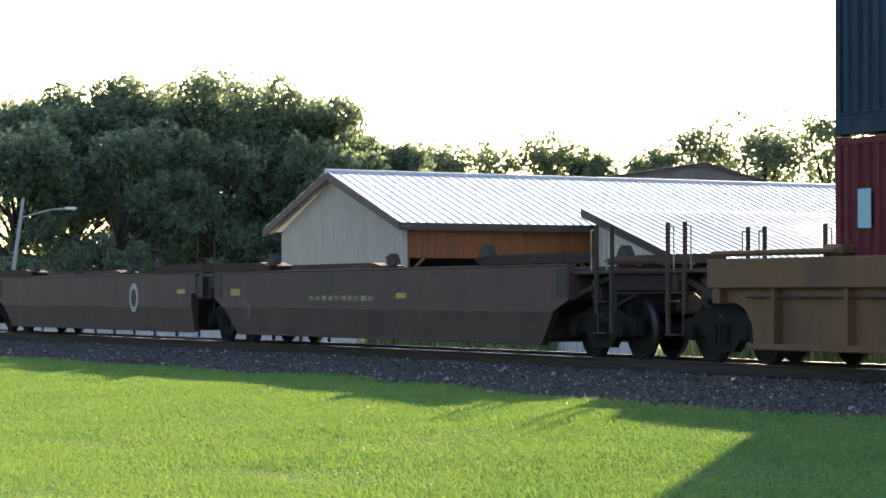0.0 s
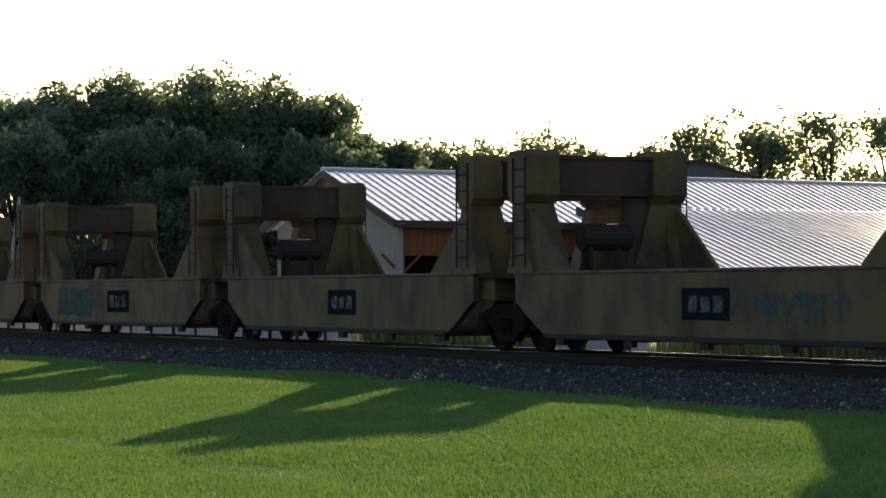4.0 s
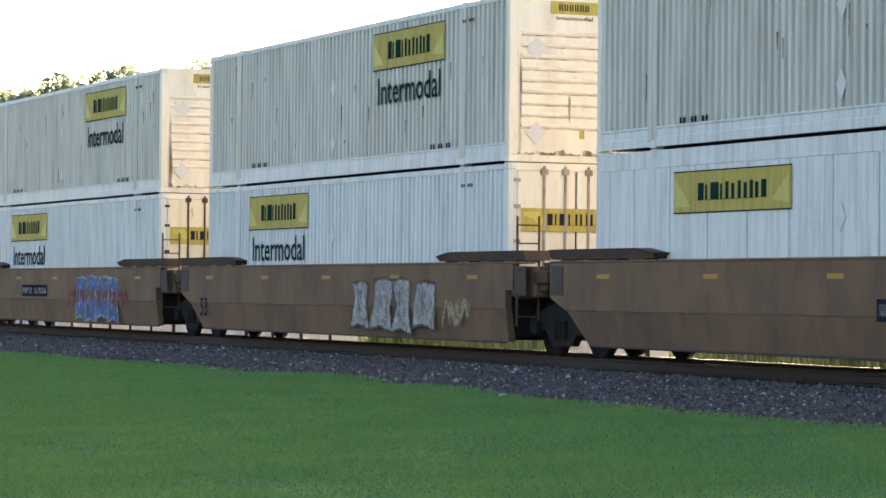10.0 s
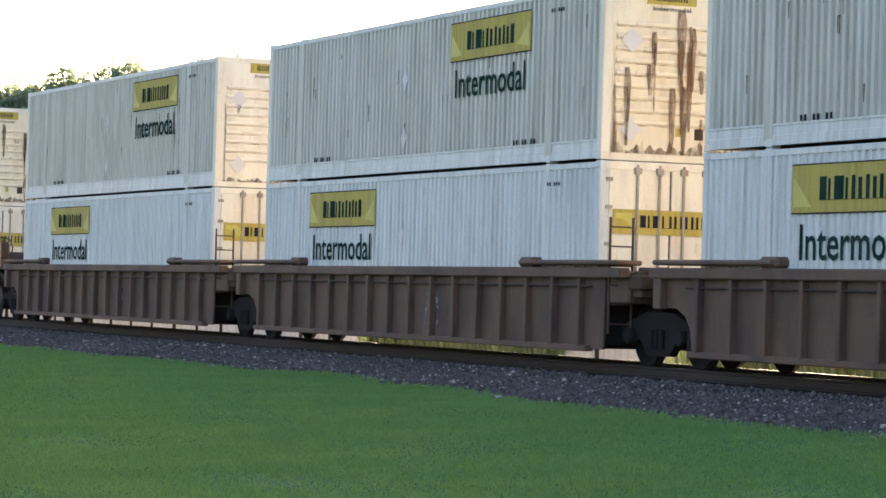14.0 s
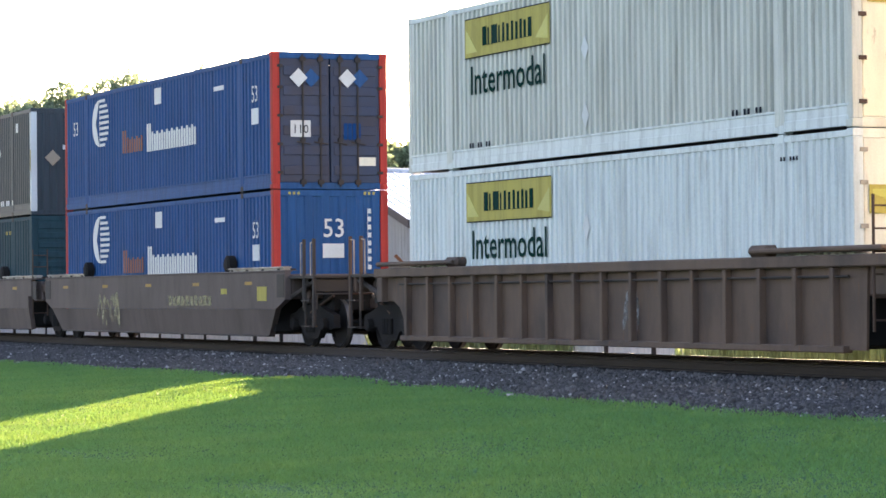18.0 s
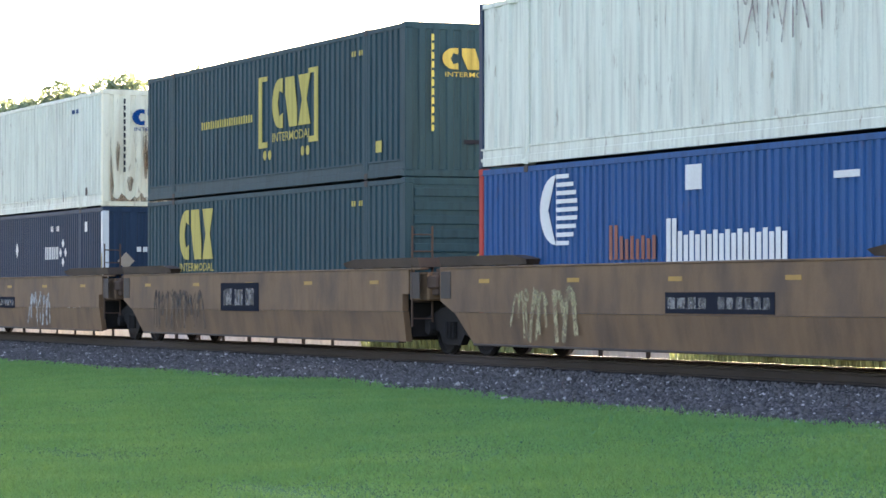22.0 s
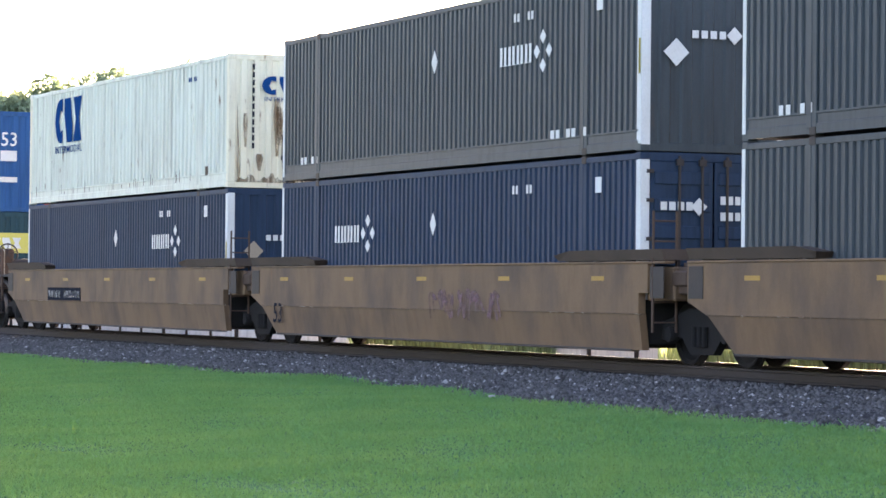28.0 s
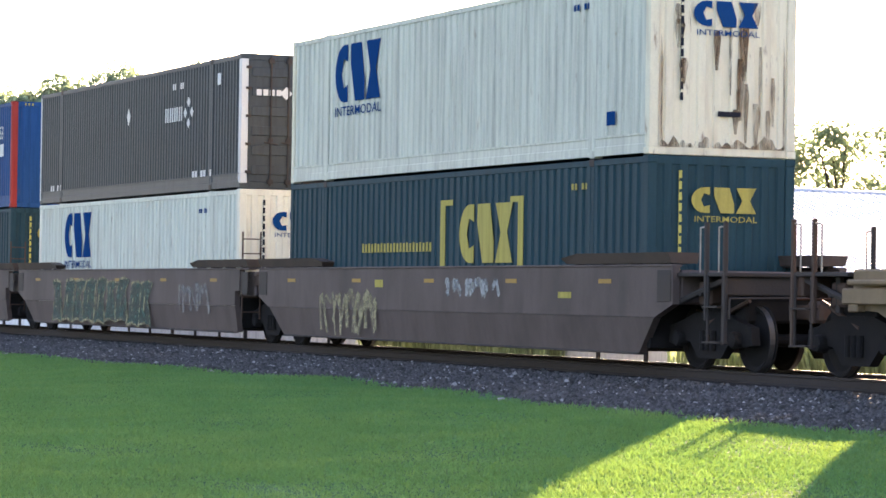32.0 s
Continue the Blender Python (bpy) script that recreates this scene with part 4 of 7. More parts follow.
def scrawl(parent, x0, x1, z0, z1, fill, line, seed, style="", y=-1.509, n=0):
    """Sprayed paint without a word in it: slabs, blobs, torn wedges or bent strokes, a filled body under a thin outline."""
    r = random.Random(seed)

    def stroke(pts, w, k=0):
        v, f = [], []
        for i, (px, pz) in enumerate(pts):
            qx, qz = pts[min(i + 1, len(pts) - 1)]
            ox, oz = pts[max(i - 1, 0)]
            tx, tz = qx - ox, qz - oz
            m = math.hypot(tx, tz) or 1
            v += [(px - tz / m * w, -0.0009 * k - 0.00004 * i, pz + tx / m * w), (px + tz / m * w, -0.0009 * k - 0.00004 * i, pz - tx / m * w)]
        f = [(2 * i, 2 * i + 1, 2 * i + 3, 2 * i + 2) for i in range(len(pts) - 1)]
        return v, f
    def soft(pts, closed=False):
        """Rounds the corners of a bent line."""
        out = [] if closed else [pts[0]]
        for (ax, az), (bx, bz) in zip(pts, pts[1:] + (pts[:1] if closed else [])):
            out += [(ax * 0.72 + bx * 0.28, az * 0.72 + bz * 0.28), (ax * 0.28 + bx * 0.72, az * 0.28 + bz * 0.72)]
        return out if closed else out + [pts[-1]]

    body, edge = [], []
    h = z1 - z0
    style = style or ("slabs" if line and fill else "splash" if fill == "black" else "strokes")
    n = n or max(3, round((x1 - x0) / (0.95 if style == "slabs" else 0.42)))
    if style == "blob":                                 # one scalloped field with squiggles on it
        m = max(4, round((x1 - x0) / 0.45))
        top = [(x0 + (x1 - x0) * (q + d) / m, z1 - h * (0.02 if d == 0.5 else r.uniform(0.10, 0.18))) for q in range(m) for d in (0.0, 0.5)]
        low = [(x1 - (x1 - x0) * (q + d) / m, z0 + h * (0.02 if d == 0.5 else r.uniform(0.10, 0.20))) for q in range(m) for d in (0.0, 0.5)]
        ring_line = soft(top + [(x1, z0 + 0.6 * h)] + low + [(x0, z0 + 0.45 * h)], True)
        body.append(prism(ring_line, -0.001, 0.001))
        edge.append(stroke(ring_line + ring_line[:1], 0.028, 1))
        for k in range(m):
            cx = x0 + (k + 0.5) / m * (x1 - x0)
            pts = [(cx + r.uniform(-0.22, 0.22), z0 + h * q) for q in (0.78, 0.62, 0.5, 0.36, 0.22)]
            edge.append(stroke(soft(soft(pts)), r.uniform(0.018, 0.035), k + 2))
    for k in range(0 if style == "blob" else n):
        cx, w = x0 + (k + 0.5) / n * (x1 - x0), (x1 - x0) / n * r.uniform(0.85, 1.15)
        lo, hi, lean = z0 + h * r.uniform(0, 0.10), z1 - h * r.uniform(0, 0.10), r.uniform(-0.25, 0.3) * w
        if style == "slabs":                            # tall leaning slabs with an outline
            ml, mr = r.uniform(0.35, 0.65), r.uniform(0.3, 0.7)
            bl, br = r.uniform(-0.1, 0.30) * w, r.uniform(-0.1, 0.30) * w
            pts = [(cx - 0.55 * w, lo), (cx - 0.05 * w, lo + 0.06 * h), (cx + 0.5 * w, lo - 0.02 * h), (cx + 0.5 * w - br, lo + mr * h), (cx + 0.52 * w + lean, hi - 0.05 * h), (cx + 0.1 * w + lean, hi), (cx - 0.4 * w + lean, hi - 0.04 * h), (cx - 0.5 * w + bl, lo + ml * h)]
            body.append(prism(pts, -0.001 - 0.0009 * k, 0.001))
            edge.append(stroke(pts + pts[:2], r.uniform(0.022, 0.042), k + 10))
            edge.append(stroke([(cx - 0.05 * w, lo + 0.3 * h), (cx + lean * 0.5, lo + 0.72 * h)], r.uniform(0.02, 0.05), k + 30))
        elif style == "splash":                         # torn dark wedges
            for q in range(2):
                a, c, sx, sz = cx + r.uniform(-0.3, 0.3) * w, z0 + h * r.uniform(0.2, 0.8), w * r.uniform(0.25, 0.6), h * r.uniform(0.12, 0.34)
                body.append(prism([(a - sx, c - sz * r.uniform(0.2, 1)), (a + sx * r.uniform(-0.2, 0.4), c - sz), (a + sx, c + sz * r.uniform(-0.4, 0.6)), (a + sx * r.uniform(-0.3, 0.3), c + sz), (a - sx * r.uniform(0.3, 0.9), c + sz * r.uniform(0, 0.5))], -0.001 - 0.0005 * (2 * k + q), 0.001))
            edge.append(stroke(soft([(cx - 0.4 * w, lo), (cx + lean, (lo + hi) / 2), (cx + 0.3 * w, hi)]), 0.03, k + 10))
        else:                                           # bent strokes of a spray can
            hop = [lo, hi, z0 + h * r.uniform(0.35, 0.65), hi - 0.1 * h, lo + h * r.uniform(0.0, 0.3)]
            if r.random() < 0.5:
                hop = hop[::-1]
            pts = soft(soft([(cx + w * r.uniform(-0.55, 0.6) + 0.25 * w * (q - 2), z) for q, z in enumerate(hop)]))
            body.append(stroke(pts, r.uniform(0.035, 0.085), k))
            edge.append(stroke(pts, 0.025, k + 14))
    if fill:
        tagged(part("sprayed_fill", data(("scrawl", seed), lambda: join(*body), PAINTS[fill]), parent, pose(0, y, 0), fill + " sprayed paint"), kind="stuff")
    if line:
        tagged(part("sprayed_outline", data(("scrawl_line", seed), lambda: join(*edge), PAINTS[line]), parent, pose(0, y - 0.003, 0), line + " sprayed outline"), kind="stuff")


def ladder(parent, x, y0, y1, z0, z1, rungs, material):
    part("ladder", data(("ladder", y0, y1, z0, z1, rungs), lambda: join(tube((0, y0, z0), (0, y0, z1), 0.022, n=6), tube((0, y1, z0), (0, y1, z1), 0.022, n=6), *[tube((0, y0, z0 + (k + 0.5) * (z1 - z0) / rungs), (0, y1, z0 + (k + 0.5) * (z1 - z0) / rungs), 0.014, n=5) for k in range(rungs)]), material), parent, pose(x, 0, 0))


def end_gear(car, sx, material, coupled, wheel=False):
    """What stands between a car's well and its neighbour: end sill, drawbar, walkway, grab irons, brake wheel."""
    e = 9.35
    part("end_bulkhead", data(("end_bulkhead", sx), lambda: cbox(min(sx * 8.22, sx * 8.34), max(sx * 8.22, sx * 8.34), -1.36, 1.36, 0.3, 1.0, 0.01), TRUCK), car, label="grimy black end bulkhead")
    part("end_sill", data(("end_sill", sx, material.name), lambda: cbox(min(sx * 8.45, sx * e), max(sx * 8.45, sx * e), -1.36, 1.36, 0.98, 1.50, 0.03), material), car)
    part("stub_sill", data(("stub", sx), lambda: cbox(min(sx * e, sx * (e + 1.0)), max(sx * e, sx * (e + 1.0)), -0.42, 0.42, 0.86, 1.22, 0.03), STEEL), car, label="black drawbar end")
    if coupled:
        part("draft_box", data(("draft_box", sx), lambda: cbox(min(sx * e, sx * (e + 1.3)), max(sx * e, sx * (e + 1.3)), -0.95, 0.95, 0.72, 1.40, 0.04), TRUCK), car, label="black grimy draft gear housing")
        part("coupler", data(("coupler", sx), lambda: join(cbox(min(sx * (e + 1.0), sx * (e + 2.1)), max(sx * (e + 1.0), sx * (e + 2.1)), -0.14, 0.14, 0.78, 1.0, 0.03), cbox(min(sx * (e + 1.8), sx * (e + 2.25)), max(sx * (e + 1.8), sx * (e + 2.25)), -0.24, 0.24, 0.74, 1.06, 0.05)), RUSTY), car, label="rusty coupler")
        part("platform", data(("platform", sx), lambda: cbox(min(sx * e, sx * (e + 1.55)), max(sx * e, sx * (e + 1.55)), -1.43, 1.43, 1.40, 1.46, 0.01), STEEL), car, label="grated end platform")
        worn = STEEL if material in (DARK_CAR, SLATE, GREY_BROWN) else RUSTY
        part("end_beam", data(("end_beam", sx), lambda: cbox(min(sx * (e + 1.30), sx * (e + 1.46)), max(sx * (e + 1.30), sx * (e + 1.46)), -1.38, 1.38, 1.12, 1.40, 0.02), worn), car, label="worn beam across the end")
        part("end_brace", data(("end_brace", sx), lambda: join(*[tube((sx * (e - 0.05), y, 1.02), (sx * (e + 1.32), y * 0.98, 1.36), 0.05, n=6) for y in (-1.34, -0.7, 0.7, 1.34)], tube((sx * (e + 0.6), -1.36, 1.16), (sx * (e + 0.6), 1.36, 1.16), 0.05, n=6), *[tube((sx * (e + 0.6), y, 0.9), (sx * (e + 0.6), y, 1.42), 0.06, n=5) for y in (-1.2, 1.2)]), STEEL), car)
        for y in (-1.42, 1.42):
            for x in (0.92, 1.50):
                part("stanchion", data(("stanchion", x), lambda: join(cbox(-0.035, 0.035, -0.03, 0.03, 0.42 if x > 1 else 0.75, 2.2, 0.01)), worn), car, pose(sx * (e + x), y, 0))
            for x in (0.92, 1.50):
                part("grab_iron", data(("grab_iron", sx), lambda: join(tube((sx * -0.20, 0, 1.46), (sx * -0.20, 0, 2.12), 0.013, n=5), tube((sx * -0.20, 0, 2.12), (0, 0, 2.14), 0.013, n=5)), ROD), car, pose(sx * (e + x), y, 0), "thin grab iron")
            part("stirrup_step", data(("stirrup", sx), lambda: join(*[tube((sx * (e + x), 0, 0.40), (sx * (e + x), 0, 1.42), 0.022, n=6) for x in (0.98, 1.44)], *[box(min(sx * (e + 0.98), sx * (e + 1.44)), max(sx * (e + 0.98), sx * (e + 1.44)), -0.1, 0.1, z, z + 0.025) for z in (0.42, 0.94)]), RAIL_SIDE if worn is RUSTY else STEEL), car, pose(0, y, 0), "steel stirrup step")
        part("cut_lever", data(("cut_lever", sx), lambda: join(tube((sx * (e + 1.60), -1.40, 1.08), (sx * (e + 1.60), -0.1, 1.10), 0.018, n=6), tube((sx * (e + 1.60), -1.40, 1.08), (sx * (e + 1.60), -1.40, 0.78), 0.018, n=6)), worn), car)
        part("brake_rigging", data(("rigging", sx), lambda: join(tube((sx * (e - 0.6), -0.75, 0.92), (sx * (e + 1.5), -0.62, 0.72), 0.05, n=6), tube((sx * (e + 0.3), -1.05, 0.70), (sx * (e + 1.45), -0.98, 1.05), 0.035, n=6), cbox(min(sx * (e + 0.35), sx * (e + 0.75)), max(sx * (e + 0.35), sx * (e + 0.75)), -1.25, -0.85, 0.98, 1.32, 0.03)), RUSTY), car, label="rusty brake levers and valve box")
        part("air_hose", data(("hose", sx), lambda: join(*[tube((sx * (e + 1.2 + 0.12 * j), 0.35, 0.8 - 0.35 * math.sin(0.5 * j)), (sx * (e + 1.32 + 0.12 * j), 0.35, 0.8 - 0.35 * math.sin(0.5 * j + 0.5)), 0.03, n=6) for j in range(6)]), STEEL), car)
    else:
        if sx > 0:
            ladder(car, e - 0.42, -1.5, -1.1, 0.5, 2.35, 6 if material is not DARK_CAR else 2, RUSTY if material is not DARK_CAR else STEEL)
            part("joint_plate", data("joint_plate", lambda: join(cbox(e + 0.02, e + 0.34, -1.3, 1.3, 1.08, 1.5, 0.02), cbox(e - 0.1, e + 0.4, -1.36, -0.9, 1.2, 1.44, 0.03)), RUSTY if material is not DARK_CAR else STEEL), car, label="rust-streaked plate at the joint")
        part("walkway", data(("walkway", sx), lambda: cbox(min(sx * e, sx * (e + 0.42)), max(sx * e, sx * (e + 0.42)), -1.2, 1.2, 1.50, 1.56, 0.01), RUSTY), car)
    if wheel:
        part("brake_cylinder", data(("brake_cyl", sx), lambda: tube((sx * (e + 0.55), -0.35, 1.72), (sx * (e + 0.55), 0.85, 1.72), 0.21, n=14), STEEL), car, label="black air brake cylinder")
        part("brake_wheel", data("brake_wheel", lambda: join(ring(0.28, 0.022), *[tube((0, 0, 0), (0, 0.28 * math.cos(a), 0.28 * math.sin(a)), 0.014, n=5) for a in (0.3, 1.55, 2.8, 4.06, 5.3)]), STEEL), car, pose(sx * (e + 1.28), -0.62, 2.05), "black spoked hand brake wheel")
        part("brake_stand", data("brake_stand", lambda: join(cbox(-0.12, 0.12, -0.2, 0.2, 1.45, 2.2, 0.04), cbox(-0.2, -0.1, -0.3, 0.3, 1.45, 1.75, 0.02)), RUSTY), car, pose(sx * (e + 1.1), -0.62, 0), "rusty brake stand")


def floor_beams(car, half):
    for k in range(7):
        part("cross_beam", data("cross_beam", lambda: box(-0.12, 0.12, -1.36, 1.36, 0.24, 0.37), STEEL), car, pose(-half + 0.4 + k * (2 * half - 0.8) / 6, 0, 0))


UP_LINE = [(-9.35, 0.98), (-8.75, 0.78), (8.75, 0.78), (9.35, 0.98), (9.35, 1.555), (-9.35, 1.555)]
LOW_LINE = [(-8.72, 0.775), (-8.05, 0.22), (8.05, 0.22), (8.72, 0.775)]


def smooth_well(u, label, paint, front, rear, brake=False, marks=(), slab=None, group="", bar=False):
    car = ride(thing("well_car", label, "well car", group or "well cars of the train"), u)
    slab = slab or (DARK_CAR if paint is DARK_CAR else SLAB)
    two("upper_side", CACHE_MAKE("smooth_up" if front else "smooth_up_joint"), paint, car)
    two("lower_side", CACHE_MAKE("smooth_low" if front else "smooth_low_joint"), paint, car)
    two("top_chord", CACHE_MAKE("smooth_chord"), paint, car)
    two("bottom_lip", CACHE_MAKE("smooth_lip"), STEEL, car)
    for sx in (-1, 1):
        if bar:
            two("guide_bar", CACHE_MAKE("gbar_f" if sx > 0 else "gbar_r"), ROD, car, "pale-topped guide bar")
            two("guide_stop", CACHE_MAKE("gstop_f" if sx > 0 else "gstop_r"), TRUCK, car, "round black stop")
        else:
            two("end_slab", CACHE_MAKE("slab_f" if sx > 0 else "slab_r"), slab, car, "raised end slab over the side")
        two("slab_bracket", CACHE_MAKE("bracket_f" if sx > 0 else "bracket_r"), STEEL, car)
        two("number_panel", CACHE_MAKE("npanel_f" if sx > 0 else "npanel_r"), STEEL, car)
    floor_beams(car, 8.0)
    end_gear(car, 1, paint, front, brake)
    end_gear(car, -1, paint, rear)
    if paint is not DARK_CAR:
        for k in range(5):
            bars(car, "reflector", -7.6 + 3.6 * k, -7.15 + 3.6 * k, 1.29, 1.36, 1, REFLECTOR, y=-1.506, gap=0.0)
    for m in marks:
        mark(car, *m)
    return car


def mark(car, what, x0, x1, z0=0.75, z1=1.3, *more, face=-1.508):
    if what == "plate":                                 # three bars on a dark plate
        part("mark_plate", data(("plate", round(x1 - x0, 2), round(z1 - z0, 2)), lambda: box(0, x1 - x0, 0, 0.004, 0, z1 - z0), DARK_INK), car, pose(x0, face, z0), "dark plate with pale bars")
        bars(car, "pale_bar", x0 + 0.22, x1 - 0.1, z0 + 0.12, z1 - 0.12, 3, PAINTS["grey"], y=face - 0.005)
    elif what == "number":
        part("number_plate_field", data(("nplate", round(x1 - x0, 2), round(z1 - z0, 2)), lambda: box(0, x1 - x0, 0, 0.004, 0, z1 - z0), DARK_INK), car, pose(x0, face, z0))
        bars(car, "pale_bar", x0 + 0.08, x0 + 0.42 * (x1 - x0), z0 + 0.07, z1 - 0.07, 4, PAINTS["grey"], y=face - 0.005)
        bars(car, "pale_bar", x0 + 0.5 * (x1 - x0), x1 - 0.05, z0 + 0.07, z1 - 0.07, 6, PAINTS["grey"], y=face - 0.005)
    elif what == "small":
        bars(car, "pale_bar", x0, x1, z0, z1, 10, PAINTS["pale"], y=face)
    elif what == "53":
        part("size_number", text("53", (z1 - z0) * 1.4, PAINTS["grey"] if len(more) else DARK_INK), car, pose(x0, face, z0), "dark number")
    elif what == "roundel":
        part("roundel", data("roundel", lambda: lathe([(0.36, 0.002), (0.36, -0.002)], 24), CONCRETE), car, pose((x0 + x1) / 2, face, (z0 + z1) / 2), "pale round emblem")
        part("roundel_core", data("roundel_core", lambda: lathe([(0.22, 0.002), (0.22, -0.002)], 20), STEEL), car, pose((x0 + x1) / 2, face - 0.005, (z0 + z1) / 2))
    elif what == "yellow":
        part("yellow_panel", data(("ypanel", round(x1 - x0, 2), round(z1 - z0, 2)), lambda: box(0, x1 - x0, 0, 0.004, 0, z1 - z0), YELLOW), car, pose(x0, face, z0), "yellow reflector panel")
    else:
        scrawl(car, x0, x1, z0, z1, what or None, *more, y=face - 0.001)


MAKERS = {}


def CACHE_MAKE(key):
    return MAKERS[key]


def maker(key, make):
    MAKERS[key] = make


maker("smooth_up", lambda: prism(UP_LINE, -1.50, -1.38))
maker("smooth_low", lambda: ([(x, y0 if z > 0.5 else y0 + 0.09, z) for y0 in (-1.49, -1.37) for x, z in LOW_LINE], [(0, 1, 2, 3), (7, 6, 5, 4), (0, 4, 5, 1), (1, 5, 6, 2), (2, 6, 7, 3), (3, 7, 4, 0)]))
UP_JOINT = [(-9.35, 0.98), (-8.75, 0.78), (8.45, 0.78), (8.45, 1.10), (8.75, 1.10), (8.75, 1.555), (-9.35, 1.555)]
LOW_JOINT = [(-8.72, 0.775), (-8.05, 0.22), (8.4, 0.22), (8.45, 0.775)]
maker("smooth_up_joint", lambda: prism(UP_JOINT, -1.50, -1.38))
maker("smooth_low_joint", lambda: ([(x, y0 if z > 0.5 else y0 + 0.09, z) for y0 in (-1.49, -1.37) for x, z in LOW_JOINT], [(0, 1, 2, 3), (7, 6, 5, 4), (0, 4, 5, 1), (1, 5, 6, 2), (2, 6, 7, 3), (3, 7, 4, 0)]))
maker("smooth_chord", lambda: cbox(-9.35, 9.35, -1.515, -1.34, 1.545, 1.585, 0.012))
maker("smooth_lip", lambda: cbox(-8.05, 8.05, -1.42, -1.26, 0.195, 0.235, 0.01))
for sx, tag in ((1, "f"), (-1, "r")):
    def slab_of(sx=sx):
        a, b, c = sx * 5.5, sx * 6.1, sx * 9.3
        v = [(a, -1.56, 1.69), (a, -1.02, 1.69), (b, -1.56, 1.765), (b, -1.02, 1.765), (c, -1.56, 1.765), (c, -1.02, 1.765), (a + sx * 0.1, -1.5, 1.60), (a + sx * 0.1, -1.06, 1.60), (c, -1.5, 1.60), (c, -1.06, 1.60)]
        return v, [(0, 2, 3, 1), (2, 4, 5, 3), (0, 6, 8, 4, 2), (1, 3, 5, 9, 7), (0, 1, 7, 6), (4, 8, 9, 5), (6, 7, 9, 8)]
    maker("slab_" + tag, slab_of)
    maker("gbar_" + tag, lambda sx=sx: join(cbox(min(sx * 5.6, sx * 9.2), max(sx * 5.6, sx * 9.2), -1.50, -1.30, 1.62, 1.66, 0.01), cbox(min(sx * 5.6, sx * 9.2), max(sx * 5.6, sx * 9.2), -1.47, -1.33, 1.575, 1.63, 0.01)))
    maker("gstop_" + tag, lambda sx=sx: [([(x + sx * 5.55, y - 1.4, z + 1.74) for x, y, z in v], f) for v, f in [lathe([(0.12, -0.12), (0.2, -0.08), (0.2, 0.08), (0.12, 0.12)], 16)]][0])
    maker("bracket_" + tag, lambda sx=sx: prism([(sx * 5.8, 1.575), (sx * 9.1, 1.575)] + [(sx * (q + d), z) for q in (8.9, 7.9, 6.9, 5.9) for d, z in ((0.04, 1.585), (0.04, 1.62), (-0.04, 1.62), (-0.04, 1.585))], -1.5, -1.12))
    maker("npanel_" + tag, lambda sx=sx: cbox(min(sx * 8.85, sx * 9.3), max(sx * 8.85, sx * 9.3), -1.512, -1.5, 1.02, 1.5, 0.004))


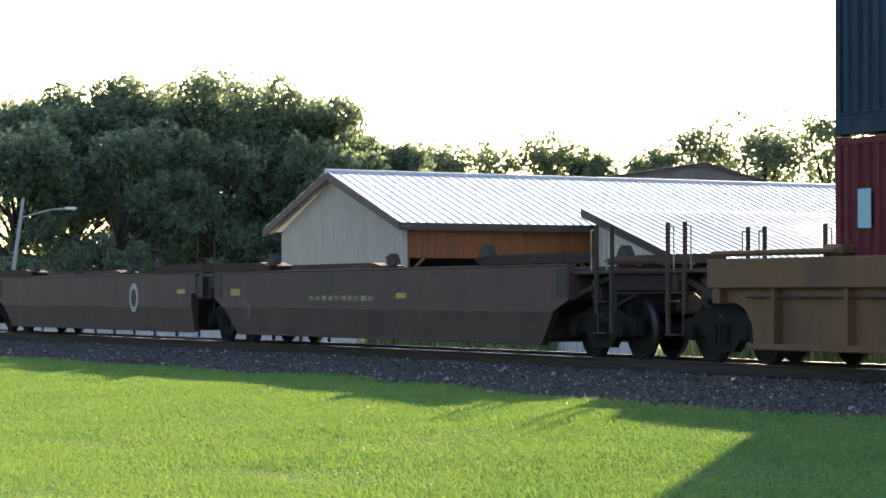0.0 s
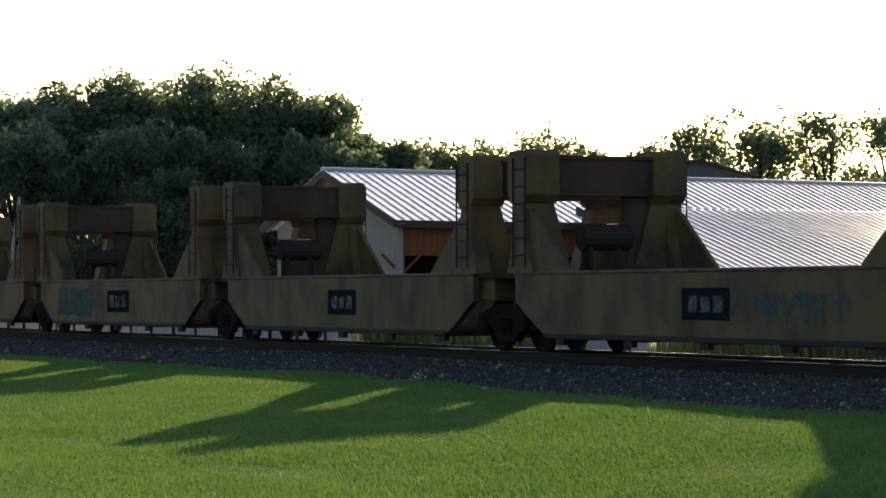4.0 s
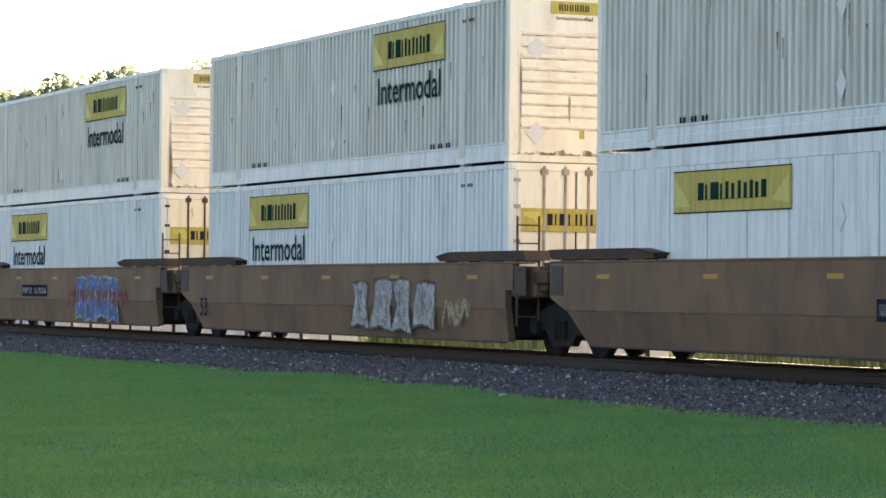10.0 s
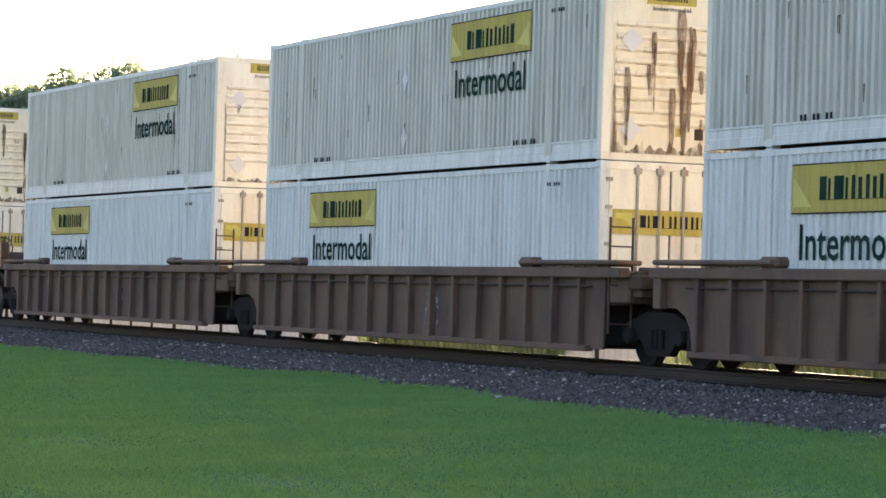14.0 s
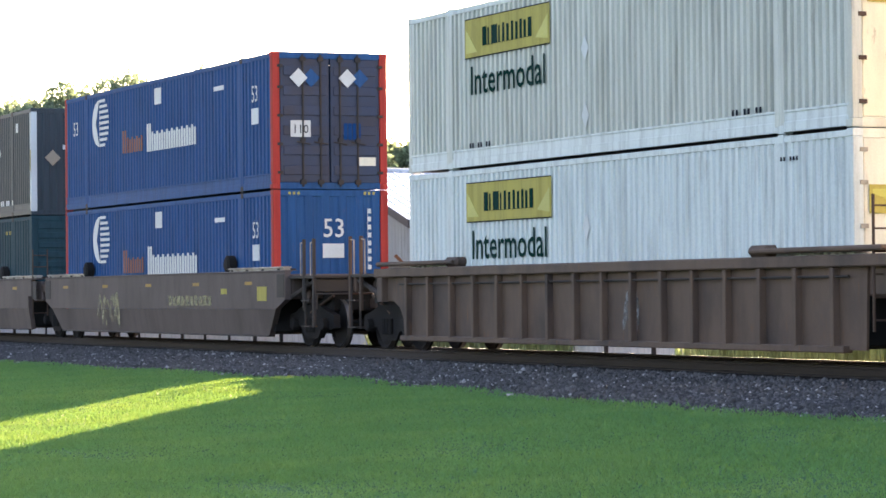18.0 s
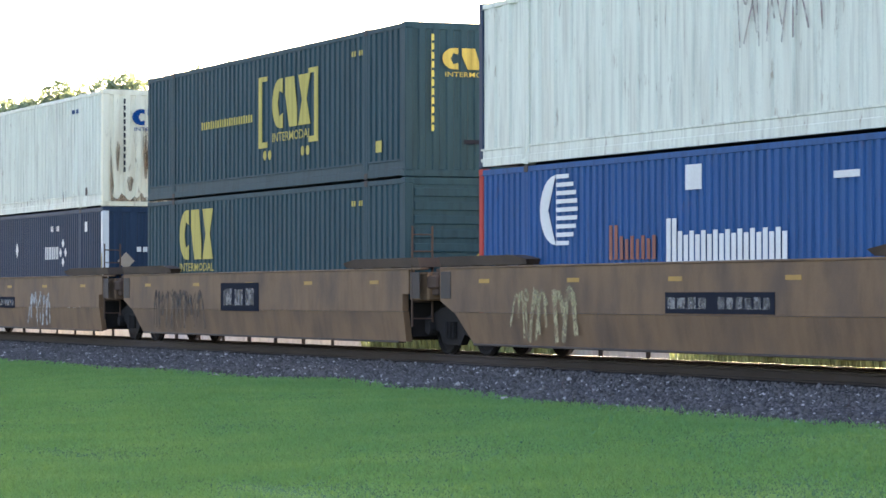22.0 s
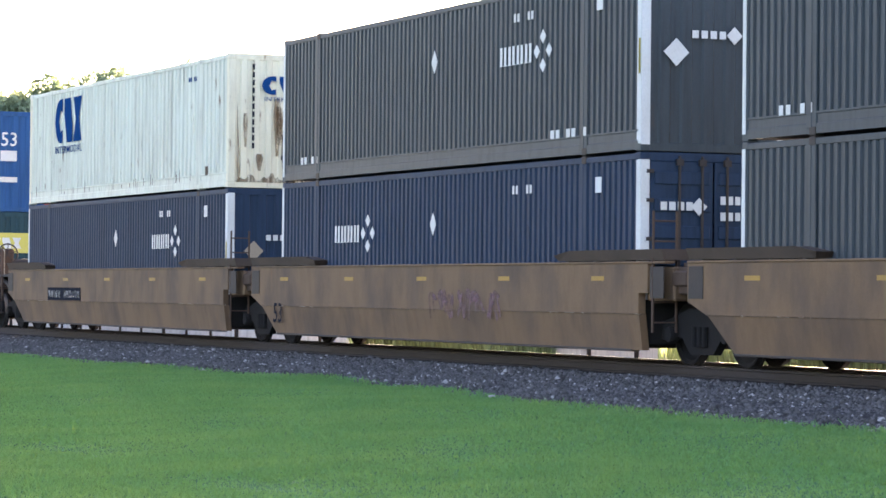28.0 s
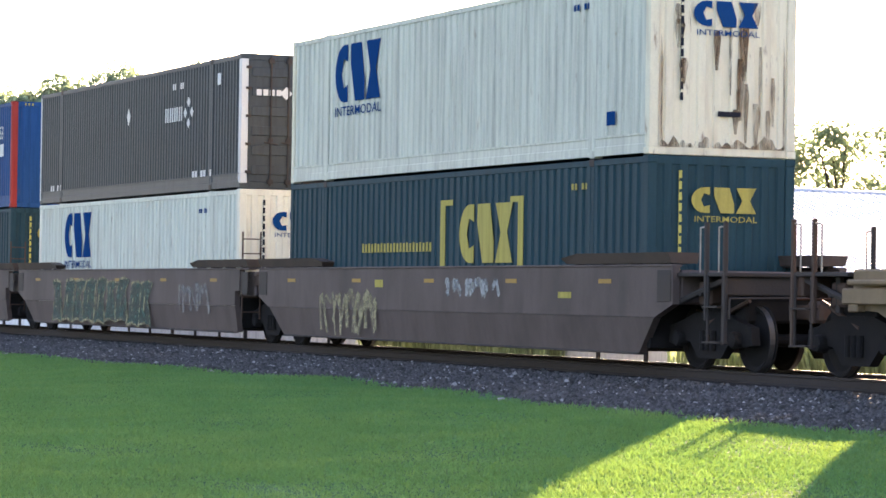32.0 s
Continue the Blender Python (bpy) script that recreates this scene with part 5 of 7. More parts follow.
def rib_well(u, label, paint, chord_paint, front, rear, pitch=1.63, chord=(1.38, 1.56), brake=False, marks=(), rod=True, low=0.2, group=""):
    car = ride(thing("well_car", label, "well car", group or "well cars of the train"), u)
    z0, z1 = chord
    key = "rib%.2f%.2f" % chord + "%.2f" % low
    if key not in MAKERS:
        maker(key, lambda: prism([(-9.2, 0.95), (-8.62, 0.93), (-8.34, 0.82), (-8.16, 0.62), (-8.1, low + 0.04), (8.1, low + 0.04), (8.16, 0.62), (8.34, 0.82), (8.62, 0.93), (9.2, 0.95), (9.2, z0 + 0.02), (-9.2, z0 + 0.02)], -1.40, -1.36))
        maker(key + "j", lambda: prism([(-9.2, 0.95), (-8.62, 0.93), (-8.34, 0.82), (-8.16, 0.62), (-8.1, low + 0.04), (8.55, low + 0.04), (8.6, z0 + 0.02), (-9.2, z0 + 0.02)], -1.40, -1.36))
        maker(key + "c", lambda: cbox(-9.35, 9.35, -1.53, -1.34, z0, z1, 0.02))
        maker(key + "b", lambda: cbox(-8.1, 8.1, -1.50, -1.34, low, low + 0.1, 0.015))
        maker(key + "rod", lambda: tube((-8.2, -1.46, z0 - 0.13), (8.2, -1.46, z0 - 0.13), 0.018, n=6))
        for sx, tag in ((1, "f"), (-1, "r")):
            maker(key + "s" + tag, lambda sx=sx: join(cbox(min(sx * 5.5, sx * 9.2), max(sx * 5.5, sx * 9.2), -1.55, -1.05, z1 + 0.04, z1 + 0.12, 0.03), cbox(min(sx * 5.4, sx * 5.95), max(sx * 5.4, sx * 5.95), -1.5, -1.2, z1, z1 + 0.17, 0.05)))
    two("side_plate", MAKERS[key if front else key + "j"], paint, car)
    two("top_chord", MAKERS[key + "c"], chord_paint, car)
    two("bottom_chord", MAKERS[key + "b"], paint, car)
    if rod:
        two("brake_rod", MAKERS[key + "rod"], STEEL, car)
    for sx, tag in ((1, "f"), (-1, "r")):
        two("end_slab", MAKERS[key + "s" + tag], STEEL if paint is SLATE else chord_paint, car, "raised end slab over the side")
    if paint is SLATE:
        for sx in (-1, 1):
            for sy in (-1, 1):
                part("stacking_cone", data(("slate_cone", sy), lambda: prism([(-0.2, z1 + 0.1), (0.22, z1 + 0.1), (0.16, z1 + 0.32), (0.04, z1 + 0.46), (-0.06, z1 + 0.32)], min(sy * 1.48, sy * 1.3), max(sy * 1.48, sy * 1.3)), STEEL), car, pose(sx * 5.65, 0, 0))
    n = int(16.6 / pitch)
    rib = data(("rib_piece", low, z0), lambda: cbox(-0.05, 0.05, -1.51, -1.39, low + 0.08, z0 + 0.01, 0.012), paint)
    for k in range(n + 1):
        part("rib", rib, car, pose(-n * pitch / 2 + k * pitch, 0, 0))
    part("far_ribs", data(("far_ribs", low, z0, pitch), lambda: join(*[box(-n * pitch / 2 + k * pitch - 0.05, -n * pitch / 2 + k * pitch + 0.05, 1.39, 1.51, low + 0.08, z0 + 0.01) for k in range(n + 1)]), paint), car)
    for sx in (-1, 1) if front else (-1,):
        two("end_post", MAKERS.setdefault("endpost%d%.2f" % (sx, z0), lambda sx=sx: cbox(min(sx * 8.95, sx * 9.2), max(sx * 8.95, sx * 9.2), -1.52, -1.38, 0.92, z0 + 0.01, 0.015)), paint, car)
    floor_beams(car, 8.0)
    end_gear(car, 1, paint, front, brake)
    end_gear(car, -1, paint, rear)
    if paint is SLATE:
        for x in (0.0, 5.75, 6.5, 7.0, 7.9, -5.75, -6.5, -7.0, -7.9):
            part("pale_strap", data("chord_strap", lambda: cbox(-0.018, 0.018, -1.552, -1.528, z0 + 0.02, z1 - 0.02, 0.006), PAINTS["grey"]), car, pose(x, 0, 0), "pale upright strap on the top chord")
        for x in (-8.6, -6.9, 0.02, 2.6, 6.1):
            part("reflector", data("chord_reflector", lambda: box(0, 0.36, -1.536, -1.528, z0 + 0.10, z0 + 0.24), REFLECTOR), car, pose(x, 0, 0), "worn orange reflector")
    for m in marks:                                     # on the chord's face, or on the plate between the ribs
        mark(car, *m, face=-1.534 if m[3] > z0 - 0.02 else -1.404)
    return car


def bulkhead_well(u, front, rear, marks=()):
    """A short well whose ends carry tall portal frames."""
    car = ride(thing("bulkhead_well_car", "faded yellow empty short well car with tall end portals", "well car", "well cars of the train"), u)
    h = 6.35
    if "bk" not in MAKERS:
        maker("bk", lambda: prism([(-h - 0.5, 0.9), (-h + 0.2, 0.55), (-h + 0.7, 0.32), (h - 0.7, 0.32), (h - 0.2, 0.55), (h + 0.5, 0.9), (h + 0.5, 1.40), (-h - 0.5, 1.40)], -1.50, -1.38))
        maker("bkc", lambda: cbox(-h - 0.5, h + 0.5, -1.52, -1.34, 1.36, 1.42, 0.015))
        maker("bkb", lambda: join(cbox(-5.6, 5.6, -1.53, -1.36, 0.27, 0.36, 0.012), *[box(-5.2 + 2.6 * k, -4.9 + 2.6 * k, -1.5, -1.4, 0.16, 0.28) for k in range(5)]))
        for sx, tag in ((1, "f"), (-1, "r")):
            maker("bkp" + tag, lambda sx=sx: join(prism_x([(-1.53, 1.4), (-0.60, 1.4), (-0.98, 2.72), (-1.53, 2.72)], min(sx * 6.42, sx * 6.84), max(sx * 6.42, sx * 6.84)), prism([(sx * 6.0, 1.4), (sx * 7.1, 1.4), (sx * 6.86, 2.0), (sx * 6.84, 2.7), (sx * 6.42, 2.7), (sx * 6.38, 2.0)], -1.545, -1.24)))
            maker("bkg" + tag, lambda sx=sx: prism([(sx * 4.75, 1.41), (sx * 6.1, 1.41), (sx * 6.37, 2.5), (sx * 6.2, 2.45)], -1.47, -1.39))
            maker("bkh" + tag, lambda sx=sx: prism([(sx * 6.24, 2.76), (sx * 6.36, 2.62), (sx * 6.88, 2.62), (sx * 7.0, 2.76), (sx * 7.0, 3.46), (sx * 6.92, 3.53), (sx * 6.34, 3.53), (sx * 6.24, 3.44)], -1.56, -0.92))
            maker("bkr" + tag, lambda sx=sx: join(*[tube((sx * (6.27 + 0.5 * q), -1.575, 1.5), (sx * (6.27 + 0.5 * q), -1.575, 3.4), 0.016, n=5) for q in (0, 1)], *[tube((sx * 6.27, -1.575, 1.7 + 0.3 * k), (sx * 6.77, -1.575, 1.7 + 0.3 * k), 0.014, n=5) for k in range(6)]))
    two("side_plate", MAKERS["bk"], OLD_YELLOW, car)
    two("top_chord", MAKERS["bkc"], OLD_YELLOW, car)
    two("bottom_chord", MAKERS["bkb"], STEEL, car)
    for sx, tag in ((1, "f"), (-1, "r")):
        two("portal_post", MAKERS["bkp" + tag], OLD_YELLOW, car, "tall tapering portal post")
        two("gusset", MAKERS["bkg" + tag], OLD_YELLOW, car)
        two("post_head", MAKERS["bkh" + tag], OLD_YELLOW, car)
        two("ladder", MAKERS["bkr" + tag], STEEL, car)
        part("portal_beam", data(("beam", sx), lambda: join(cbox(min(sx * 6.35, sx * 7.0), max(sx * 6.35, sx * 7.0), -1.0, 1.0, 2.78, 3.42, 0.03), box(min(sx * 6.3, sx * 7.1), max(sx * 6.3, sx * 7.1), -1.0, 1.0, 3.38, 3.44), box(min(sx * 6.3, sx * 7.1), max(sx * 6.3, sx * 7.1), -1.0, 1.0, 2.74, 2.80)), PORTAL), car, label="dark weathered beam across the portal")
        part("end_deck", data(("bk_deck", sx), lambda: cbox(min(sx * 7.0, sx * 8.1), max(sx * 7.0, sx * 8.1), -1.4, 1.4, 1.30, 1.42, 0.02), STEEL), car)
        part("end_sill", data(("bk_sill", sx), lambda: cbox(min(sx * 6.3, sx * 7.3), max(sx * 6.3, sx * 7.3), -1.3, 1.3, 0.9, 1.36, 0.03), OLD_YELLOW), car)
        part("stub_sill", data(("bk_stub", sx), lambda: cbox(min(sx * 7.3, sx * 7.95), max(sx * 7.3, sx * 7.95), -0.4, 0.4, 0.85, 1.2, 0.03), STEEL), car)
        part("hanging_bracket", data(("hang", sx), lambda: cbox(min(sx * 6.9, sx * 7.05), max(sx * 6.9, sx * 7.05), 0.72, 0.95, 2.58, 2.76, 0.02), PORTAL), car)
        if sx < 0 and not rear:
            part("brake_column", data("bk_column", lambda: join(cbox(-6.75, -6.5, 0.50, 0.95, 1.38, 2.76, 0.04), cbox(-6.9, -6.4, 0.3, 1.0, 1.38, 1.55, 0.03)), PORTAL), car, label="dark brake column under the beam")
            part("air_reservoir", data("bk_reservoir", lambda: tube((-6.45, -0.42, 2.02), (-6.45, 0.5, 2.02), 0.24, n=14), STEEL), car, label="black air reservoir")
            part("reservoir_cradle", data("bk_cradle", lambda: join(cbox(-6.62, -6.28, -0.34, -0.24, 1.38, 1.85, 0.02), cbox(-6.62, -6.28, 0.20, 0.30, 1.38, 1.85, 0.02), cbox(-6.62, -6.28, -0.4, 0.36, 1.36, 1.44, 0.01)), STEEL), car)
        elif sx < 0:
            part("brake_gear", data("bk_gear", lambda: join(cbox(-6.75, -6.4, -0.25, 0.72, 1.36, 2.0, 0.05), cbox(-6.7, -6.45, 0.1, 0.5, 1.95, 2.2, 0.04)), PORTAL), car, label="dark rusty brake gear on the end deck")
        for end, on in ((1, front), (-1, rear)):
            if on and end == sx:
                part("coupler", data(("bk_coupler", sx), lambda: cbox(min(sx * 7.9, sx * 9.6), max(sx * 7.9, sx * 9.6), -0.16, 0.16, 0.76, 1.02, 0.03), RUSTY), car)
                for y in (-1.40, 1.40):
                    for x in (7.45, 8.0):
                        part("stanchion", data("bk_stanchion", lambda: cbox(-0.04, 0.04, -0.03, 0.03, 0.6, 2.2, 0.01), STEEL), car, pose(sx * x, y, 0))
                if sx < 0:
                    part("brake_wheel", data("bk_brake_wheel", lambda: join(ring(0.28, 0.022), *[tube((0, 0, 0), (0, 0.28 * math.cos(a), 0.28 * math.sin(a)), 0.014, n=5) for a in (0.3, 1.55, 2.8, 4.06, 5.3)]), STEEL), car, pose(-6.35, -0.32, 2.12), "black spoked hand brake wheel")
    for k in range(5):
        part("cross_beam", data("cross_beam", lambda: box(-0.12, 0.12, -1.36, 1.36, 0.24, 0.37), STEEL), car, pose(-4.8 + 2.4 * k, 0, 0))
    for m in marks:
        mark(car, *m)
    return car


# ---- containers ----
W2, CH = 1.295, 2.896


def decal(c, name, x0, x1, z0, z1, material, y=-W2 - 0.004, label=""):
    part(name, data(("decal", round(x1 - x0, 3), round(z1 - z0, 3)), lambda: box(0, x1 - x0, 0, 0.006, 0, z1 - z0), material), c, pose(x0, y - 0.006, z0), label)


def front_decal(c, name, y0, y1, z0, z1, material, x, label=""):
    part(name, data(("fdecal", round(y1 - y0, 3), round(z1 - z0, 3)), lambda: box(0, 0.006, 0, y1 - y0, 0, z1 - z0), material), c, pose(x, y0, z0), label)


def diamond(c, x, z, s, material, front=None, tall=1.0):
    if front is None:
        part("diamond_mark", data(("diamond", s, tall), lambda: prism([(-s, 0), (0, -s * tall), (s, 0), (0, s * tall)], 0, 0.005), material), c, pose(x, -W2 - 0.009, z))
    else:
        part("diamond_mark", data(("fdiamond", s), lambda: prism_x([(-s, 0), (0, -s), (s, 0), (0, s)], 0, 0.005), material), c, pose(front + 0.004, x, z))


def word(c, w, x0, x1, z, size, material, y=-W2 - 0.009, front=None):
    me = text(w, size, material, size * 0.011 if w == "Intermodal" else 0.0)
    wide = max(v.co.x for v in me.vertices)
    if front is None:
        part("lettering", me, c, Matrix.LocRotScale((x0, y, z), None, ((x1 - x0) / wide, 1, 1)))
    else:
        part("lettering", me, c, Matrix.LocRotScale((front, x0, z), Euler((0, 0, radians(90))), ((x1 - x0) / wide, 1, 1)))


def shell(label, side, end, length=16.154, pitch=0.34, depth=0.052, rail=None, post=None, frontpost=None, plates=False, category="container", height=CH, inner=6.07):
    """The body common to all containers: walls, roof, floor, rails, posts and castings."""
    c = thing("intermodal_container", label, category, "containers on the train")
    h, rail, post = length / 2, rail or side, post or side
    L = (round(length, 1), height)
    for s, nm in ((-1, "near"), (1, "far")):
        if plates:
            wall = part("side_wall", data(("plates", L, s), lambda: box(-h + 0.12, h - 0.12, min(s * 1.255, s * 1.275), max(s * 1.255, s * 1.275), 0.2, height - 0.28), STEEL), c)
            for k in range(int((length - 0.2) / 1.22)):
                part("panel", data(("panel", height, s), lambda: cbox(0, 1.197, min(s * 1.27, s * 1.29), max(s * 1.27, s * 1.29), 0.2, height - 0.28, 0.006), side), wall, pose(-h + 0.14 + k * 1.22, 0, 0))
        else:
            part("side_wall", data(("sheet", L, s, pitch, depth), lambda: sheet(-h + 0.1, h - 0.1, 0.32, height - 0.1, s * (W2 - 0.004), s, pitch, depth), side), c)
        part("bottom_rail", data(("brail", L, s, plates), lambda: prism_x([(s * y, z) for y, z in ((1.2, 0.025), (1.297, 0.025), (1.297, 0.16), (1.284, 0.175), (1.284, 0.295), (1.297, 0.305), (1.297, 0.335), (1.2, 0.335))], -h + 0.1, h - 0.1), rail), c)
        part("top_rail", data(("trail", L, s, plates), lambda: cbox(-h + 0.1, h - 0.1, min(s * 1.2, s * 1.297), max(s * 1.2, s * 1.297), height - (0.3 if plates else 0.12), height - 0.02, 0.012), rail), c)
        for x in (-1, 1):
            part("corner_post", data(("post", L, s, x), lambda: cbox(min(x * h, x * (h - 0.16)), max(x * h, x * (h - 0.16)), min(s * 1.13, s * W2), max(s * 1.13, s * W2), 0.11, height - 0.11, 0.015), (frontpost or post) if x > 0 else post), c)
            for z in (0, height - 0.115):
                part("corner_casting", data(("casting", L, s, x, z), lambda: cbox(min(x * (h + 0.004), x * (h - 0.18)), max(x * (h + 0.004), x * (h - 0.18)), min(s * 1.13, s * 1.3), max(s * 1.13, s * 1.3), z, z + 0.115, 0.012), post), c)
            if inner and length > 13:
                part("lifting_post", data(("lpost", s, height), lambda: join(cbox(-0.16, -0.02, min(s * 1.2, s * 1.306), max(s * 1.2, s * 1.306), 0.1, height - 0.1, 0.01), cbox(-0.03, 0.10, min(s * 1.2, s * 1.299), max(s * 1.2, s * 1.299), 0.1, height - 0.1, 0.01)), side), c, pose(x * inner, 0, 0))
                for z in (-0.004, height - 0.13):
                    part("lifting_casting", data(("lcast", s, height), lambda: cbox(-0.09, 0.09, min(s * 1.14, s * 1.306), max(s * 1.14, s * 1.312), 0, 0.13, 0.012), rail if rail in (WHITE, OFF_WHITE, WHITE_WORN, IVORY) else STEEL), c, pose(x * inner, 0, z))
    part("roof", data(("roof", L), lambda: sheet_flat(-h + 0.1, h - 0.1, height), WHITE if side in (WHITE, WHITE_WORN, OFF_WHITE, GREY_WHITE) else side), c)
    part("floor", data(("floor", L), lambda: box(-h + 0.1, h - 0.1, -1.2, 1.2, 0.03, 0.17), STEEL), c)
    part("rear_end", data(("rear", L), lambda: box(-h + 0.03, -h + 0.09, -1.14, 1.14, 0.1, height - 0.08), end), c)
    for z in (0.0, height - 0.14):
        part("end_header", data(("header", L, z), lambda: cbox(h - 0.14, h - 0.02, -1.14, 1.14, z, z + 0.14, 0.012), end), c)
    return c


def sheet_flat(x0, x1, z):
    n = 26
    v, f = [], []
    for k in range(n + 1):
        x = x0 + (x1 - x0) * k / n
        for y in (-1.2, 1.2):
            v.append((x, y, z - (0.012 if k % 2 else 0.03)))
    return v, [(2 * k, 2 * k + 2, 2 * k + 3, 2 * k + 1) for k in range(n)]


def doors(c, paint, rods, h, band=None, ribs=False):
    """Two door leaves with hinges and lock rods, on the front end."""
    for s in (-1, 1):
        leaf = part("door", data(("door", s, ribs, h), lambda: cbox(h - 0.06, h - 0.02, min(s * 0.015, s * 1.12), max(s * 0.015, s * 1.12), 0.14, CH - 0.14, 0.012), paint), c)
        for k in range(6 if ribs else 0):
            part("door_rib", data(("door_rib", s), lambda: cbox(-0.005, 0.028, min(s * 0.08, s * 1.05), max(s * 0.08, s * 1.05), 0.3, 0.5, 0.02), paint), leaf, pose(h - 0.02, 0, 0.42 * k))
        for y in (0.22, 0.62):
            part("lock_rod", data("lock_rod", lambda: join(tube((0, 0, 0.05), (0, 0, CH - 0.05), 0.024, n=7), box(-0.03, 0.03, -0.06, 0.06, 0.1, 0.2), box(-0.03, 0.03, -0.06, 0.06, CH - 0.2, CH - 0.1), box(-0.03, 0.02, -0.05, 0.05, 1.0, 1.08)), rods), leaf, pose(h + 0.012, s * y, 0))
            part("lock_handle", data("lock_handle", lambda: tube((0, 0, 0), (0.02, 0.3, -0.05), 0.016, n=5), rods), leaf, pose(h + 0.03, s * y - 0.15, 1.0))
        for z in (0.35, 0.95, 1.55, 2.15, 2.6):
            part("hinge", data("hinge", lambda: box(-0.02, 0.02, -0.06, 0.06, -0.03, 0.03), rods), leaf, pose(h + 0.0, s * 1.13, z))
    if band:
        front_decal(c, "door_band", -1.05, 1.02, 1.72, 2.12, band, h + 0.004, "yellow band with dark bars")
        rows = [(a, b) for a, b in ((-0.56, -0.46), (-0.42, -0.39), (-0.33, -0.20), (-0.16, -0.13), (-0.03, 0.01), (0.06, 0.10), (0.17, 0.21), (0.26, 0.30), (0.37, 0.41), (0.46, 0.50), (0.56, 0.68))]
        part("band_mark", data(("band_mark", h), lambda: row_y(rows, 1.83, 2.03, h + 0.011), DARK_INK), c, label="dark bars on the band")
        for s in (0, 1):
            part("band_scroll", data(("scroll", s), lambda: prism_x([(-1.0, 2.06), (-0.72, 2.06), (-0.62, 1.90), (-0.70, 1.80), (-0.82, 1.94), (-1.0, 1.98)] if s == 0 else [(0.98, 1.78), (0.78, 1.78), (0.72, 1.92), (0.76, 2.04), (0.86, 1.90), (0.98, 1.86)], 0, 0.004), PALE_YELLOW), c, pose(h + 0.011, 0, 0))


def rust_runs(c, x, seed, strong):
    """Rust that has run down an end wall: thin tapering streaks, thickest about one seam."""
    r = random.Random(seed * 7 + 3)
    runs = []
    at = r.uniform(-0.1, 0.7)
    for k in range(16 if strong else 2):
        y = max(-1.08, min(1.04, r.gauss(at, 0.16) if strong and k % 2 else r.uniform(-1.08, 1.04)))
        top, long, w = r.uniform(0.7, 2.5), r.uniform(0.3, 1.3) * (1.0 if strong else 0.6), r.uniform(0.02, 0.07) * (1.4 if strong else 0.8)
        low = max(0.14, top - long)
        runs.append(prism_x([(y - w * 0.4, low), (y + w * 0.3, low), (y + w, top - 0.2 * (top - low)), (y + w * 0.5, top), (y - w * 0.8, top), (y - w, top - 0.3 * (top - low))], 0.0004 * k, 0.0004 * k + 0.003))
    foot = [(-1.12 + 2.2 * q / 44, 0.12 + (0.05 + 0.09 * abs(math.sin(q * 0.31 + seed))) * r.uniform(0.3, 1.6) * (1.0 if strong else 0.5)) for q in range(45)]
    runs.append(prism_x([(-1.12, 0.12), (1.08, 0.12)] + foot[::-1], 0, 0.0035))
    for y in (-1.1, 1.06):
        runs.append(prism_x([(y, 0.12), (y + 0.05, 0.12), (y + r.uniform(0.02, 0.09), 0.5), (y + 0.04, r.uniform(0.9, 1.6)), (y, 1.9)], 0, 0.003))
    tagged(part("rust_stain", data(("rust_runs", seed), lambda: join(*runs), RUST_RUN), c, pose(x, 0, 0), "dark rust that has run down the wall"), kind="stuff")


